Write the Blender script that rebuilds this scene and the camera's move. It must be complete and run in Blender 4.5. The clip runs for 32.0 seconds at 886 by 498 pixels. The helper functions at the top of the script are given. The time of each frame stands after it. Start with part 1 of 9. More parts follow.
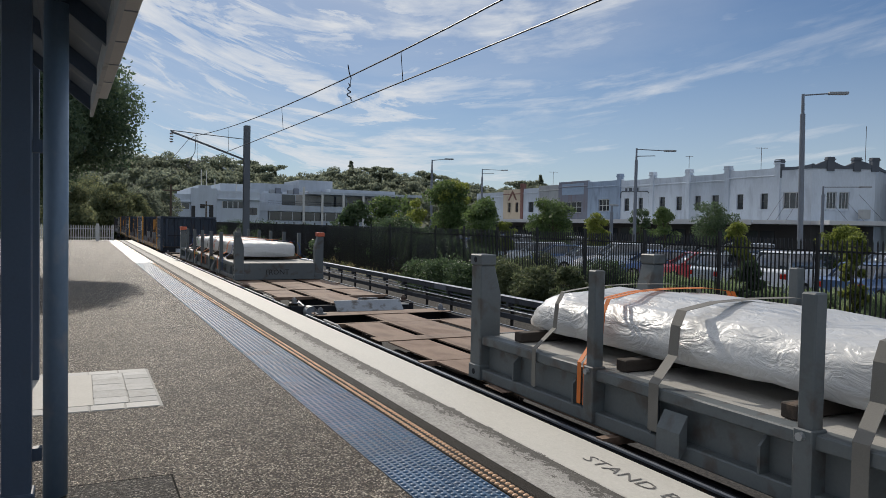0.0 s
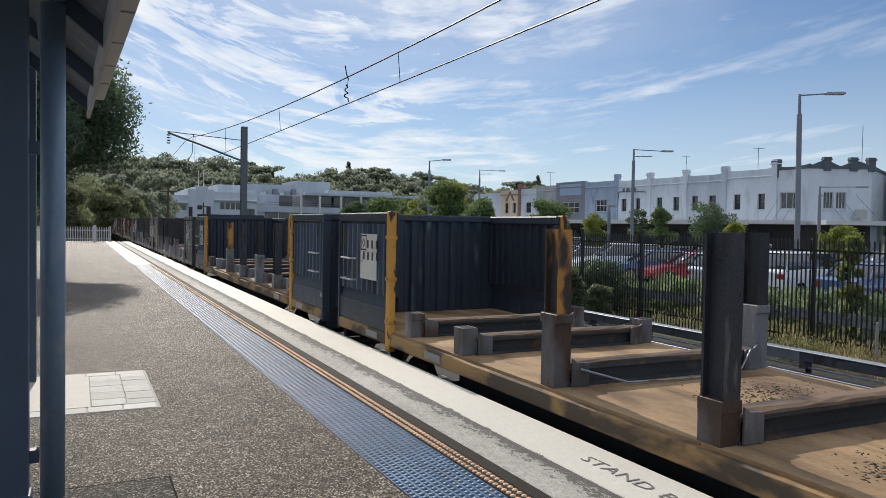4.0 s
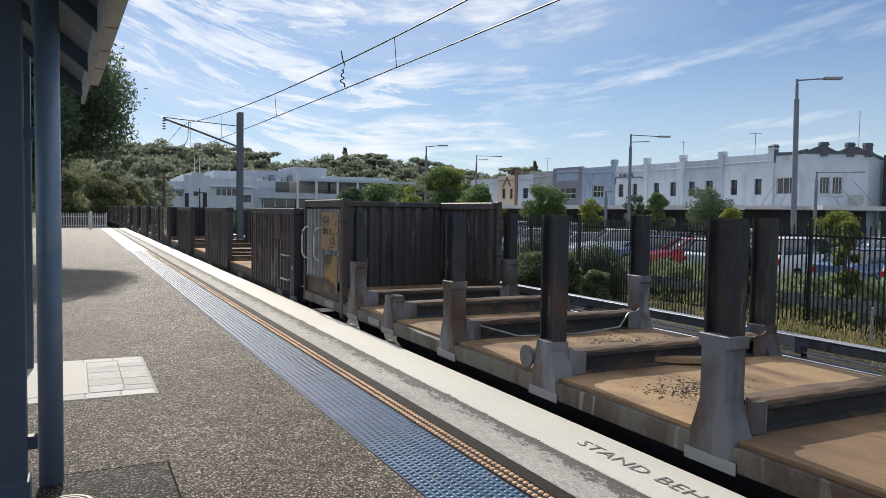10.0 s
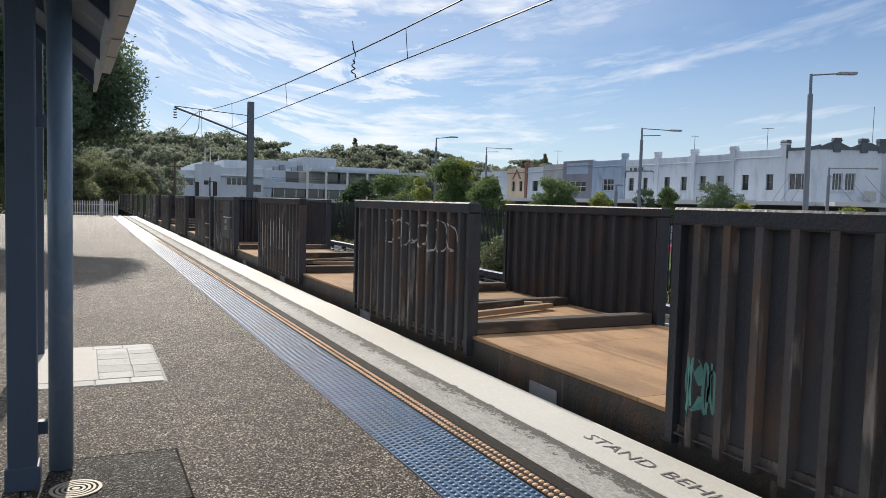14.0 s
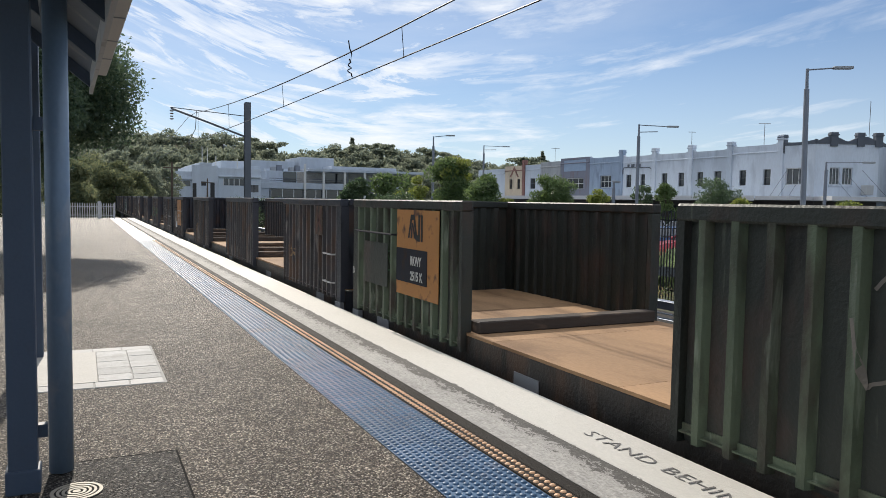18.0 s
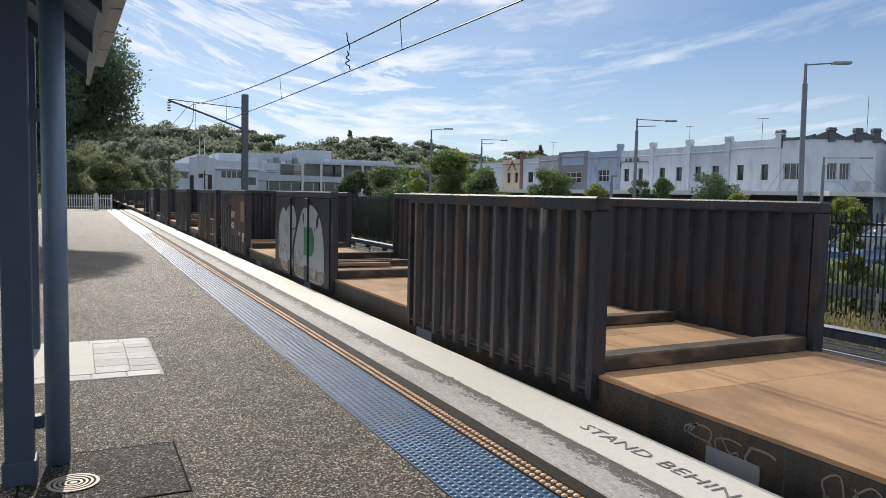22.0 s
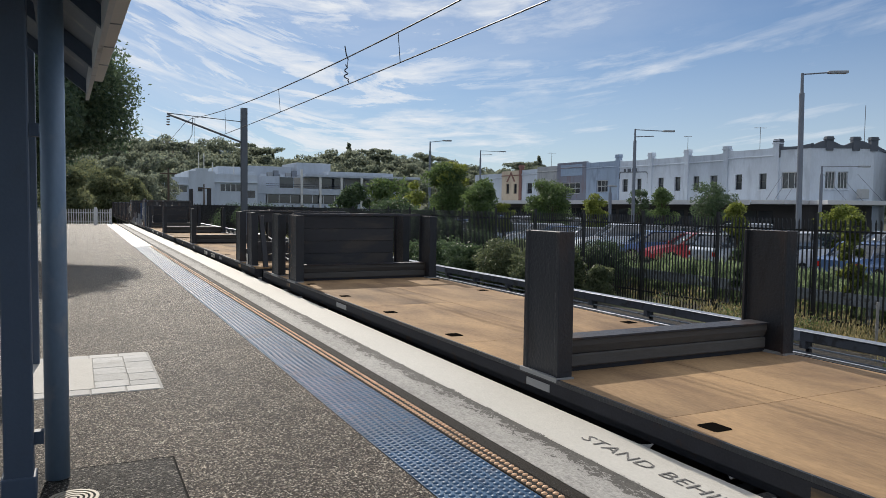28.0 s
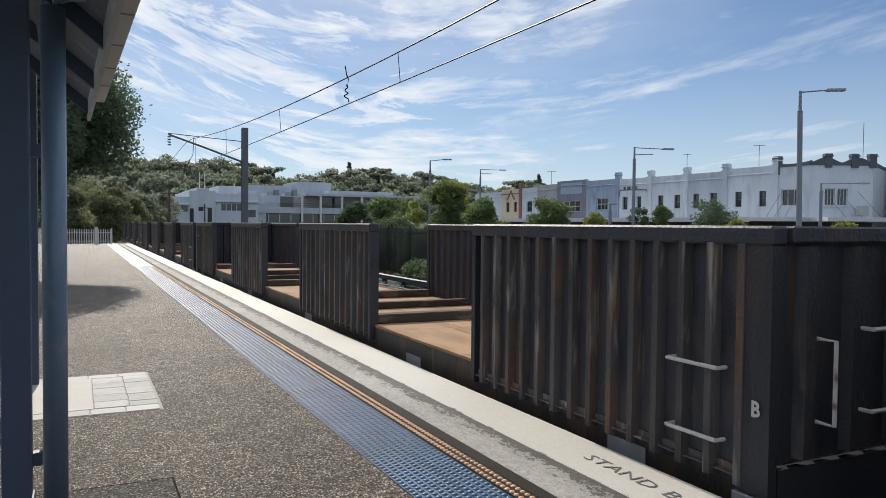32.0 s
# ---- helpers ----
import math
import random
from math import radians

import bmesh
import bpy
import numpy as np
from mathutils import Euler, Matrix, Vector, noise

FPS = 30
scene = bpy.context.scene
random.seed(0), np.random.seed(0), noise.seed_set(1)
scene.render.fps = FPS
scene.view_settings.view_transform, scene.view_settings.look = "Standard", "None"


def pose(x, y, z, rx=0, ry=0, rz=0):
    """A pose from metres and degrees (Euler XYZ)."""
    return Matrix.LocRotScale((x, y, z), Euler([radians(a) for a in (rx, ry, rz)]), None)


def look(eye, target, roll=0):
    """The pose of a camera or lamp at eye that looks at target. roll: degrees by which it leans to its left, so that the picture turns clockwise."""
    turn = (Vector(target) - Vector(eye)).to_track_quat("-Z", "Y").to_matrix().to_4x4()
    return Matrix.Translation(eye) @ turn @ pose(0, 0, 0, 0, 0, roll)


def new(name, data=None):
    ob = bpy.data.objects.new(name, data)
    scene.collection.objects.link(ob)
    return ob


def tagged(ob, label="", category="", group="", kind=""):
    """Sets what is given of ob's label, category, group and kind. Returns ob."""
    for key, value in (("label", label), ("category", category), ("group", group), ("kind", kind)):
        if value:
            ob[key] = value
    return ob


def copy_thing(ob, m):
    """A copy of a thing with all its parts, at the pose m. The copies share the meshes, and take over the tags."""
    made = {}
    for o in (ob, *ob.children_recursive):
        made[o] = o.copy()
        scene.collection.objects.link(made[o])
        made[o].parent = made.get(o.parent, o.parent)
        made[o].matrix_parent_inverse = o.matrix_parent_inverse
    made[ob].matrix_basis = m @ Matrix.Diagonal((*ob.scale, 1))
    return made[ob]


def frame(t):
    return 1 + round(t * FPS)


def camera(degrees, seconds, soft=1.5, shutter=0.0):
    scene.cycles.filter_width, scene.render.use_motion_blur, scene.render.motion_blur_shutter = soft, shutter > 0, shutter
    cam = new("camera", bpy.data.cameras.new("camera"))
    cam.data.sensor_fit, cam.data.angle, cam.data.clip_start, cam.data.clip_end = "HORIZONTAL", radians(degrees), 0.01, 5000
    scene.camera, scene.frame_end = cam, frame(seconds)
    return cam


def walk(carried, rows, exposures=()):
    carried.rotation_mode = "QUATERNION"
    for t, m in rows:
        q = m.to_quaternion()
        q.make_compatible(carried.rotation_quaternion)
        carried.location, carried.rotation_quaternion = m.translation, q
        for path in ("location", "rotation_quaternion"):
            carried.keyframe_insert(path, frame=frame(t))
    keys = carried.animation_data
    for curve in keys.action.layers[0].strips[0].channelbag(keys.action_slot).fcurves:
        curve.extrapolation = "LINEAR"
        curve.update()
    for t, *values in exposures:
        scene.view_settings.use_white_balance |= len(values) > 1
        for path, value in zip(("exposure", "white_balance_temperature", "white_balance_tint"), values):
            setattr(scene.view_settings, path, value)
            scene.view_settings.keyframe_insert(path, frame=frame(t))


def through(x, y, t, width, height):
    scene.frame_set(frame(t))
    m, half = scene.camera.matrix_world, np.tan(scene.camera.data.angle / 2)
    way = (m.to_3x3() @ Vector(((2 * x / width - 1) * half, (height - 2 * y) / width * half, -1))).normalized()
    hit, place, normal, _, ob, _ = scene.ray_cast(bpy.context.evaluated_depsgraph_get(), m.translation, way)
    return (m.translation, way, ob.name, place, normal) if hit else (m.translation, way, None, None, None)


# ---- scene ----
# The camera: hand-held on the platform, at eye height, turning a little.
EYE = (0.0, -0.005, 1.605)
PATH = [
    (0.0, 26.07, -1.87, 1.12),
    (0.5, 26.07, -1.85, 1.11),
    (1.0, 26.09, -1.82, 1.12),
    (1.5, 26.11, -1.80, 1.13),
    (2.0, 26.13, -1.79, 1.13),
    (2.5, 26.15, -1.78, 1.10),
    (3.0, 26.18, -1.78, 1.06),
    (3.5, 26.21, -1.79, 1.02),
    (5.5, 26.42, -1.92, 0.97),
    (6.0, 26.47, -1.97, 0.94),
    (6.5, 26.51, -2.02, 0.91),
    (7.0, 26.53, -2.09, 0.90),
    (7.5, 26.55, -2.17, 0.89),
    (8.0, 26.56, -2.28, 0.87),
    (8.5, 26.56, -2.40, 0.86),
    (9.0, 26.56, -2.55, 0.88),
    (9.5, 26.54, -2.71, 0.89),
    (10.0, 26.51, -2.90, 0.91),
    (10.5, 26.47, -3.11, 0.94),
    (11.0, 26.42, -3.32, 1.00),
    (11.5, 26.34, -3.52, 1.06),
    (12.0, 26.24, -3.62, 1.09),
    (12.5, 26.14, -3.63, 1.13),
    (13.0, 26.02, -3.60, 1.29),
    (13.5, 25.91, -3.57, 1.49),
    (14.0, 25.84, -3.55, 1.58),
    (14.5, 25.81, -3.54, 1.55),
    (16.5, 25.89, -3.49, 0.78),
    (17.0, 25.90, -3.51, 0.79),
    (17.5, 25.93, -3.57, 0.86),
    (18.0, 25.97, -3.66, 0.97),
    (18.5, 25.99, -3.77, 1.05),
    (19.0, 26.02, -3.91, 1.09),
    (19.5, 26.05, -4.04, 1.13),
    (20.0, 26.10, -4.14, 1.18),
    (20.5, 26.13, -4.18, 1.23),
    (21.0, 26.16, -4.19, 1.24),
    (21.5, 26.17, -4.18, 1.23),
    (22.0, 26.18, -4.17, 1.25),
    (22.5, 26.19, -4.16, 1.30),
    (23.0, 26.19, -4.15, 1.31),
    (23.5, 26.18, -4.14, 1.17),
    (24.0, 26.16, -4.13, 0.89),
    (24.5, 26.14, -4.09, 0.66),
    (25.0, 26.12, -4.03, 0.60),
    (25.5, 26.12, -3.96, 0.60),
    (27.5, 26.18, -3.45, 0.73),
    (28.0, 26.20, -3.27, 0.80),
    (28.5, 26.20, -3.08, 0.81),
    (29.0, 26.21, -2.86, 0.76),
    (29.5, 26.22, -2.62, 0.67),
    (30.0, 26.22, -2.35, 0.61),
    (30.5, 26.22, -2.11, 0.58),
    (31.0, 26.22, -1.95, 0.59),
    (31.5, 26.20, -1.88, 0.59),
    (32.0, 26.15, -1.84, 0.56)
]
cam = camera(61.85, 32.0, soft=0.7, shutter=0.0)


def aim(yaw, pitch, roll):
    a, b = radians(yaw), radians(pitch)
    way = Vector((math.sin(a) * math.cos(b), math.cos(a) * math.cos(b), math.sin(b)))
    return look(EYE, Vector(EYE) + way * 10, roll)


walk(cam, [(t, aim(y, p, r)) for t, y, p, r in PATH], exposures=[(t, s + 0.10, 6370, 10) for t, s in ((0.0, -0.31), (1.0, -0.12), (2.0, -0.12), (3.0, 0.03), (6.0, 0.08), (12.0, 0.16), (24.0, 0.17), (25.0, 0.13), (26.0, 0.04), (28.0, -0.08), (30.0, -0.13), (31.0, 0.03), (32.0, 0.05))])

# ---- light ----
SUN_AZ, SUN_EL = 4.0, 34.0     # degrees from +Y towards +X, and above the horizon
world = bpy.data.worlds.new("world")
scene.world = world
world.use_nodes = True
wn, wl = world.node_tree.nodes, world.node_tree.links
wn.clear()
w_out = wn.new("ShaderNodeOutputWorld")
w_bg = wn.new("ShaderNodeBackground")
w_sky = wn.new("ShaderNodeTexSky")
w_sky.sky_type, w_sky.sun_disc = "NISHITA", False
w_sky.sun_elevation, w_sky.sun_rotation = radians(SUN_EL), radians(SUN_AZ)
w_sky.air_density, w_sky.dust_density, w_sky.ozone_density = 1.0, 0.1, 4.5
w_bg.inputs["Strength"].default_value = 0.073
# high streaky cloud, drawn on a flat layer far above
w_tc = wn.new("ShaderNodeTexCoord")
w_sep = wn.new("ShaderNodeSeparateXYZ")
wl.new(w_tc.outputs["Generated"], w_sep.inputs[0])


def wmath(op, a, b=None):
    n = wn.new("ShaderNodeMath")
    n.operation = op
    for i, v in enumerate((a, b)):
        if v is None:
            continue
        if isinstance(v, (int, float)):
            n.inputs[i].default_value = v
        else:
            wl.new(v, n.inputs[i])
    return n.outputs[0]


def wramp(fac, stops):
    n = wn.new("ShaderNodeValToRGB")
    el = n.color_ramp.elements
    while len(el) < len(stops):
        el.new(0.5)
    for e, (p, c) in zip(el, stops):
        e.position, e.color = p, (c, c, c, 1)
    wl.new(fac, n.inputs[0])
    return n.outputs[0]


# u runs across the view, v up it, bowed like a shallow bowl
w_a = wmath("SUBTRACT", wmath("MULTIPLY", w_sep.outputs["X"], math.cos(radians(22))), wmath("MULTIPLY", w_sep.outputs["Y"], math.sin(radians(22))))
w_e = wmath("SUBTRACT", w_sep.outputs["Z"], wmath("MULTIPLY", wmath("MULTIPLY", w_a, wmath("SUBTRACT", w_a, wmath("MULTIPLY", wmath("ABSOLUTE", w_a), 0.5))), 0.33))
w_u = wmath("MULTIPLY", w_a, 3.4)
w_v = wmath("DIVIDE", wmath("MULTIPLY", w_e, 5.2), wmath("ADD", wmath("MAXIMUM", w_sep.outputs["Z"], 0.0), 0.36))


def wnoise(su, sv, detail, rough, distort, shift):
    c = wn.new("ShaderNodeCombineXYZ")
    wl.new(wmath("ADD", wmath("MULTIPLY", w_u, su), shift), c.inputs[0])
    wl.new(wmath("ADD", wmath("MULTIPLY", w_v, sv), shift * 0.37), c.inputs[1])
    n = wn.new("ShaderNodeTexNoise")
    n.inputs["Scale"].default_value, n.inputs["Detail"].default_value = 1.0, detail
    n.inputs["Roughness"].default_value, n.inputs["Distortion"].default_value = rough, distort
    wl.new(c.outputs[0], n.inputs["Vector"])
    return n.outputs["Fac"]


w_streak = wramp(wnoise(1.0, 2.9, 11, 0.60, 0.35, 3.1), [(0.42, 0.0), (0.53, 0.5), (0.64, 1.0)])
w_fine = wramp(wnoise(3.6, 7.0, 9, 0.60, 0.4, 11.3), [(0.30, 0.25), (0.58, 1.0)])
w_puff = wmath("MULTIPLY", wramp(wnoise(0.6, 1.1, 6, 0.55, 0.3, 4.4), [(0.30, 0.25), (0.50, 1.0)]), wramp(w_a, [(0.0, 1.0), (0.20, 0.85), (0.55, 0.68)]))
w_veil = wmath("MULTIPLY", wramp(wnoise(0.5, 1.5, 7, 0.6, 0.4, 5.2), [(0.30, 0.16), (0.70, 0.50)]), wramp(w_a, [(0.0, 1.0), (0.22, 0.68), (0.55, 0.20)]))
w_low = wramp(w_sep.outputs["Z"], [(0.0, 0.50), (0.10, 0.32), (0.26, 0.04)])
# extra cloud above the view, unseen, added to lift the fill light
w_fill = wmath("MULTIPLY", wramp(w_sep.outputs["Z"], [(0.24, 0.0), (0.55, 0.85)]), wramp(wnoise(0.8, 1.3, 8, 0.6, 0.4, 9.7), [(0.30, 0.45), (0.62, 1.0)]))
w_cotton = wmath("MULTIPLY", wramp(wnoise(1.9, 4.2, 12, 0.66, 0.5, 23.7), [(0.47, 0.0), (0.54, 0.75), (0.62, 1.0)]), wramp(w_a, [(0.0, 1.0), (0.14, 0.5), (0.45, 0.10)]))
w_cov = wmath("MAXIMUM", wmath("MAXIMUM", wmath("MULTIPLY", wmath("MULTIPLY", w_streak, w_fine), w_puff), wmath("MULTIPLY", w_cotton, wmath("ADD", wmath("MULTIPLY", w_fine, 0.45), 0.55))), wmath("MAXIMUM", w_fill, wmath("MAXIMUM", w_veil, w_low)))
w_mix = wn.new("ShaderNodeMix")
w_mix.data_type = "RGBA"
wl.new(wmath("MULTIPLY", w_cov, 0.95), w_mix.inputs["Factor"])
w_dim = wn.new("ShaderNodeVectorMath")
w_dim.operation = "MULTIPLY"
w_dim.inputs[1].default_value = (0.715, 0.855, 0.975)
wl.new(w_sky.outputs[0], w_dim.inputs[0])
wl.new(w_dim.outputs[0], w_mix.inputs["A"])
w_mix.inputs["B"].default_value = (11.2, 11.45, 11.75, 1)
wl.new(w_mix.outputs["Result"], w_bg.inputs["Color"])
wl.new(w_bg.outputs[0], w_out.inputs[0])

sun = new("sun", bpy.data.lights.new("sun", "SUN"))
sun.data.energy, sun.data.angle, sun.data.color = 3.25, radians(0.55), (1.0, 0.91, 0.78)
_a, _e = radians(SUN_AZ), radians(SUN_EL)
SUN_WAY = Vector((math.sin(_a) * math.cos(_e), math.cos(_a) * math.cos(_e), math.sin(_e)))
sun.matrix_world = look(SUN_WAY * 60, (0, 0, 0))


# ---- materials ----
MATS = {}


def mat(name, col, rough=0.6, metal=0.0, var=0.18, scale=3.0, bump=0.15, fine=70.0, spot=None, spot_at=0.60, spot_scale=5.0,
        stretch=(1, 1, 1), rand=0.0, spec=0.5, spot_soft=0.06):
    """A surface with variation at two scales, patches of a second colour, and fine relief."""
    if name in MATS:
        return MATS[name]
    m = bpy.data.materials.new(name)
    m.use_nodes = True
    n, l = m.node_tree.nodes, m.node_tree.links
    b = n["Principled BSDF"]
    tc = n.new("ShaderNodeTexCoord")
    oi = n.new("ShaderNodeObjectInfo")
    off = n.new("ShaderNodeVectorMath")
    off.operation = "MULTIPLY_ADD"
    l.new(oi.outputs["Random"], off.inputs[0])
    off.inputs[1].default_value = (31.0, 17.0, 23.0)
    l.new(tc.outputs["Object"], off.inputs[2])
    mp = n.new("ShaderNodeMapping")
    mp.inputs["Scale"].default_value = stretch
    l.new(off.outputs[0], mp.inputs[0])

    def noise_at(s, detail=4.0, dist=0.0):
        t = n.new("ShaderNodeTexNoise")
        t.inputs["Scale"].default_value, t.inputs["Detail"].default_value, t.inputs["Distortion"].default_value = s, detail, dist
        l.new(mp.outputs[0], t.inputs["Vector"])
        return t.outputs["Fac"]

    def mul(a, k, add):
        t = n.new("ShaderNodeMath")
        t.operation = "MULTIPLY_ADD"
        l.new(a, t.inputs[0])
        t.inputs[1].default_value, t.inputs[2].default_value = k, add
        return t.outputs[0]

    big, small = noise_at(scale, 5.0), noise_at(fine, 3.0)
    base = n.new("ShaderNodeMix")
    base.data_type = "RGBA"
    base.inputs["A"].default_value, base.inputs["B"].default_value = (*col, 1), (*(spot or col), 1)
    if spot:
        r = n.new("ShaderNodeMapRange")
        r.inputs["From Min"].default_value, r.inputs["From Max"].default_value = spot_at - spot_soft, spot_at + spot_soft
        l.new(noise_at(spot_scale, 6.0, 0.4), r.inputs["Value"])
        l.new(r.outputs["Result"], base.inputs["Factor"])
    else:
        base.inputs["Factor"].default_value = 0.0
    hsv = n.new("ShaderNodeHueSaturation")
    l.new(base.outputs["Result"], hsv.inputs["Color"])
    v = mul(big, 2 * var, 1.0 - var)
    v2 = n.new("ShaderNodeMath")
    v2.operation = "MULTIPLY"
    l.new(v, v2.inputs[0])
    l.new(mul(small, var, 1.0 - 0.5 * var), v2.inputs[1])
    v3 = n.new("ShaderNodeMath")
    v3.operation = "MULTIPLY"
    l.new(v2.outputs[0], v3.inputs[0])
    l.new(mul(oi.outputs["Random"], 2 * rand, 1.0 - rand), v3.inputs[1])
    l.new(v3.outputs[0], hsv.inputs["Value"])
    l.new(hsv.outputs[0], b.inputs["Base Color"])
    b.inputs["Metallic"].default_value = metal
    b.inputs["Specular IOR Level"].default_value = spec
    l.new(mul(big, 0.22, rough - 0.11), b.inputs["Roughness"])
    if bump:
        bp = n.new("ShaderNodeBump")
        bp.inputs["Strength"].default_value, bp.inputs["Distance"].default_value = bump, 0.01
        l.new(small, bp.inputs["Height"])
        l.new(bp.outputs[0], b.inputs["Normal"])
    MATS[name] = m
    return m


def leaf_mat(name, col, col2, through=0.35, rough=0.5, spec=0.5):
    if name in MATS:
        return MATS[name]
    m = bpy.data.materials.new(name)
    m.use_nodes = True
    n, l = m.node_tree.nodes, m.node_tree.links
    b = n["Principled BSDF"]
    ge = n.new("ShaderNodeNewGeometry")
    mx = n.new("ShaderNodeMix")
    mx.data_type = "RGBA"
    mx.inputs["A"].default_value, mx.inputs["B"].default_value = (*col, 1), (*col2, 1)
    l.new(ge.outputs["Random Per Island"], mx.inputs["Factor"])
    l.new(mx.outputs["Result"], b.inputs["Base Color"])
    b.inputs["Roughness"].default_value, b.inputs["Specular IOR Level"].default_value = rough, spec
    tr = n.new("ShaderNodeBsdfTranslucent")
    hs = n.new("ShaderNodeHueSaturation")
    hs.inputs["Value"].default_value, hs.inputs["Hue"].default_value = 1.7, 0.485
    l.new(mx.outputs["Result"], hs.inputs["Color"])
    l.new(hs.outputs[0], tr.inputs["Color"])
    ad = n.new("ShaderNodeMixShader")
    ad.inputs[0].default_value = through
    l.new(b.outputs[0], ad.inputs[1])
    l.new(tr.outputs[0], ad.inputs[2])
    l.new(ad.outputs[0], n["Material Output"].inputs[0])
    MATS[name] = m
    return m


def glass_mat(name, col=(0.02, 0.025, 0.03), rough=0.06):
    if name in MATS:
        return MATS[name]
    m = bpy.data.materials.new(name)
    m.use_nodes = True
    b = m.node_tree.nodes["Principled BSDF"]
    b.inputs["Base Color"].default_value = (*col, 1)
    b.inputs["Roughness"].default_value = rough
    b.inputs["Specular IOR Level"].default_value = 0.8
    MATS[name] = m
    return m


def stone_mat(name, tones, scale, rough, stain=0.35, relief=1.0):
    """Bound chips of stone: each chip has a tone of its own; broad stains and relief between the chips."""
    m = bpy.data.materials.new(name)
    m.use_nodes = True
    n, l = m.node_tree.nodes, m.node_tree.links
    b = n["Principled BSDF"]
    tc = n.new("ShaderNodeTexCoord")
    vo = n.new("ShaderNodeTexVoronoi")
    vo.inputs["Scale"].default_value = scale
    l.new(tc.outputs["Object"], vo.inputs["Vector"])
    sp = n.new("ShaderNodeSeparateColor")
    l.new(vo.outputs["Color"], sp.inputs[0])
    rp = n.new("ShaderNodeValToRGB")
    el = rp.color_ramp.elements
    while len(el) < len(tones):
        el.new(0.5)
    for e, (p, c) in zip(el, tones):
        e.position, e.color = p, (*c, 1)
    l.new(sp.outputs[0], rp.inputs[0])
    v = None
    for s, d in ((0.55, 6.0), (3.5, 5.0)):
        no = n.new("ShaderNodeTexNoise")
        no.inputs["Scale"].default_value, no.inputs["Detail"].default_value = s, d
        l.new(tc.outputs["Object"], no.inputs["Vector"])
        ma = n.new("ShaderNodeMath")
        ma.operation = "MULTIPLY_ADD"
        ma.inputs[1].default_value, ma.inputs[2].default_value = 2.4 * stain, 1.0 - 1.2 * stain
        l.new(no.outputs["Fac"], ma.inputs[0])
        if v is None:
            v = ma.outputs[0]
        else:
            mu = n.new("ShaderNodeMath")
            mu.operation = "MULTIPLY"
            l.new(v, mu.inputs[0])
            l.new(ma.outputs[0], mu.inputs[1])
            v = mu.outputs[0]
    hs = n.new("ShaderNodeHueSaturation")
    l.new(rp.outputs[0], hs.inputs["Color"])
    l.new(v, hs.inputs["Value"])
    l.new(hs.outputs[0], b.inputs["Base Color"])
    b.inputs["Specular IOR Level"].default_value = 0.14
    b.inputs["Roughness"].default_value = rough
    bp = n.new("ShaderNodeBump")
    bp.invert = True
    bp.inputs["Strength"].default_value, bp.inputs["Distance"].default_value = relief, 0.012
    l.new(vo.outputs["Distance"], bp.inputs["Height"])
    l.new(bp.outputs[0], b.inputs["Normal"])
    MATS[name] = m
    return m


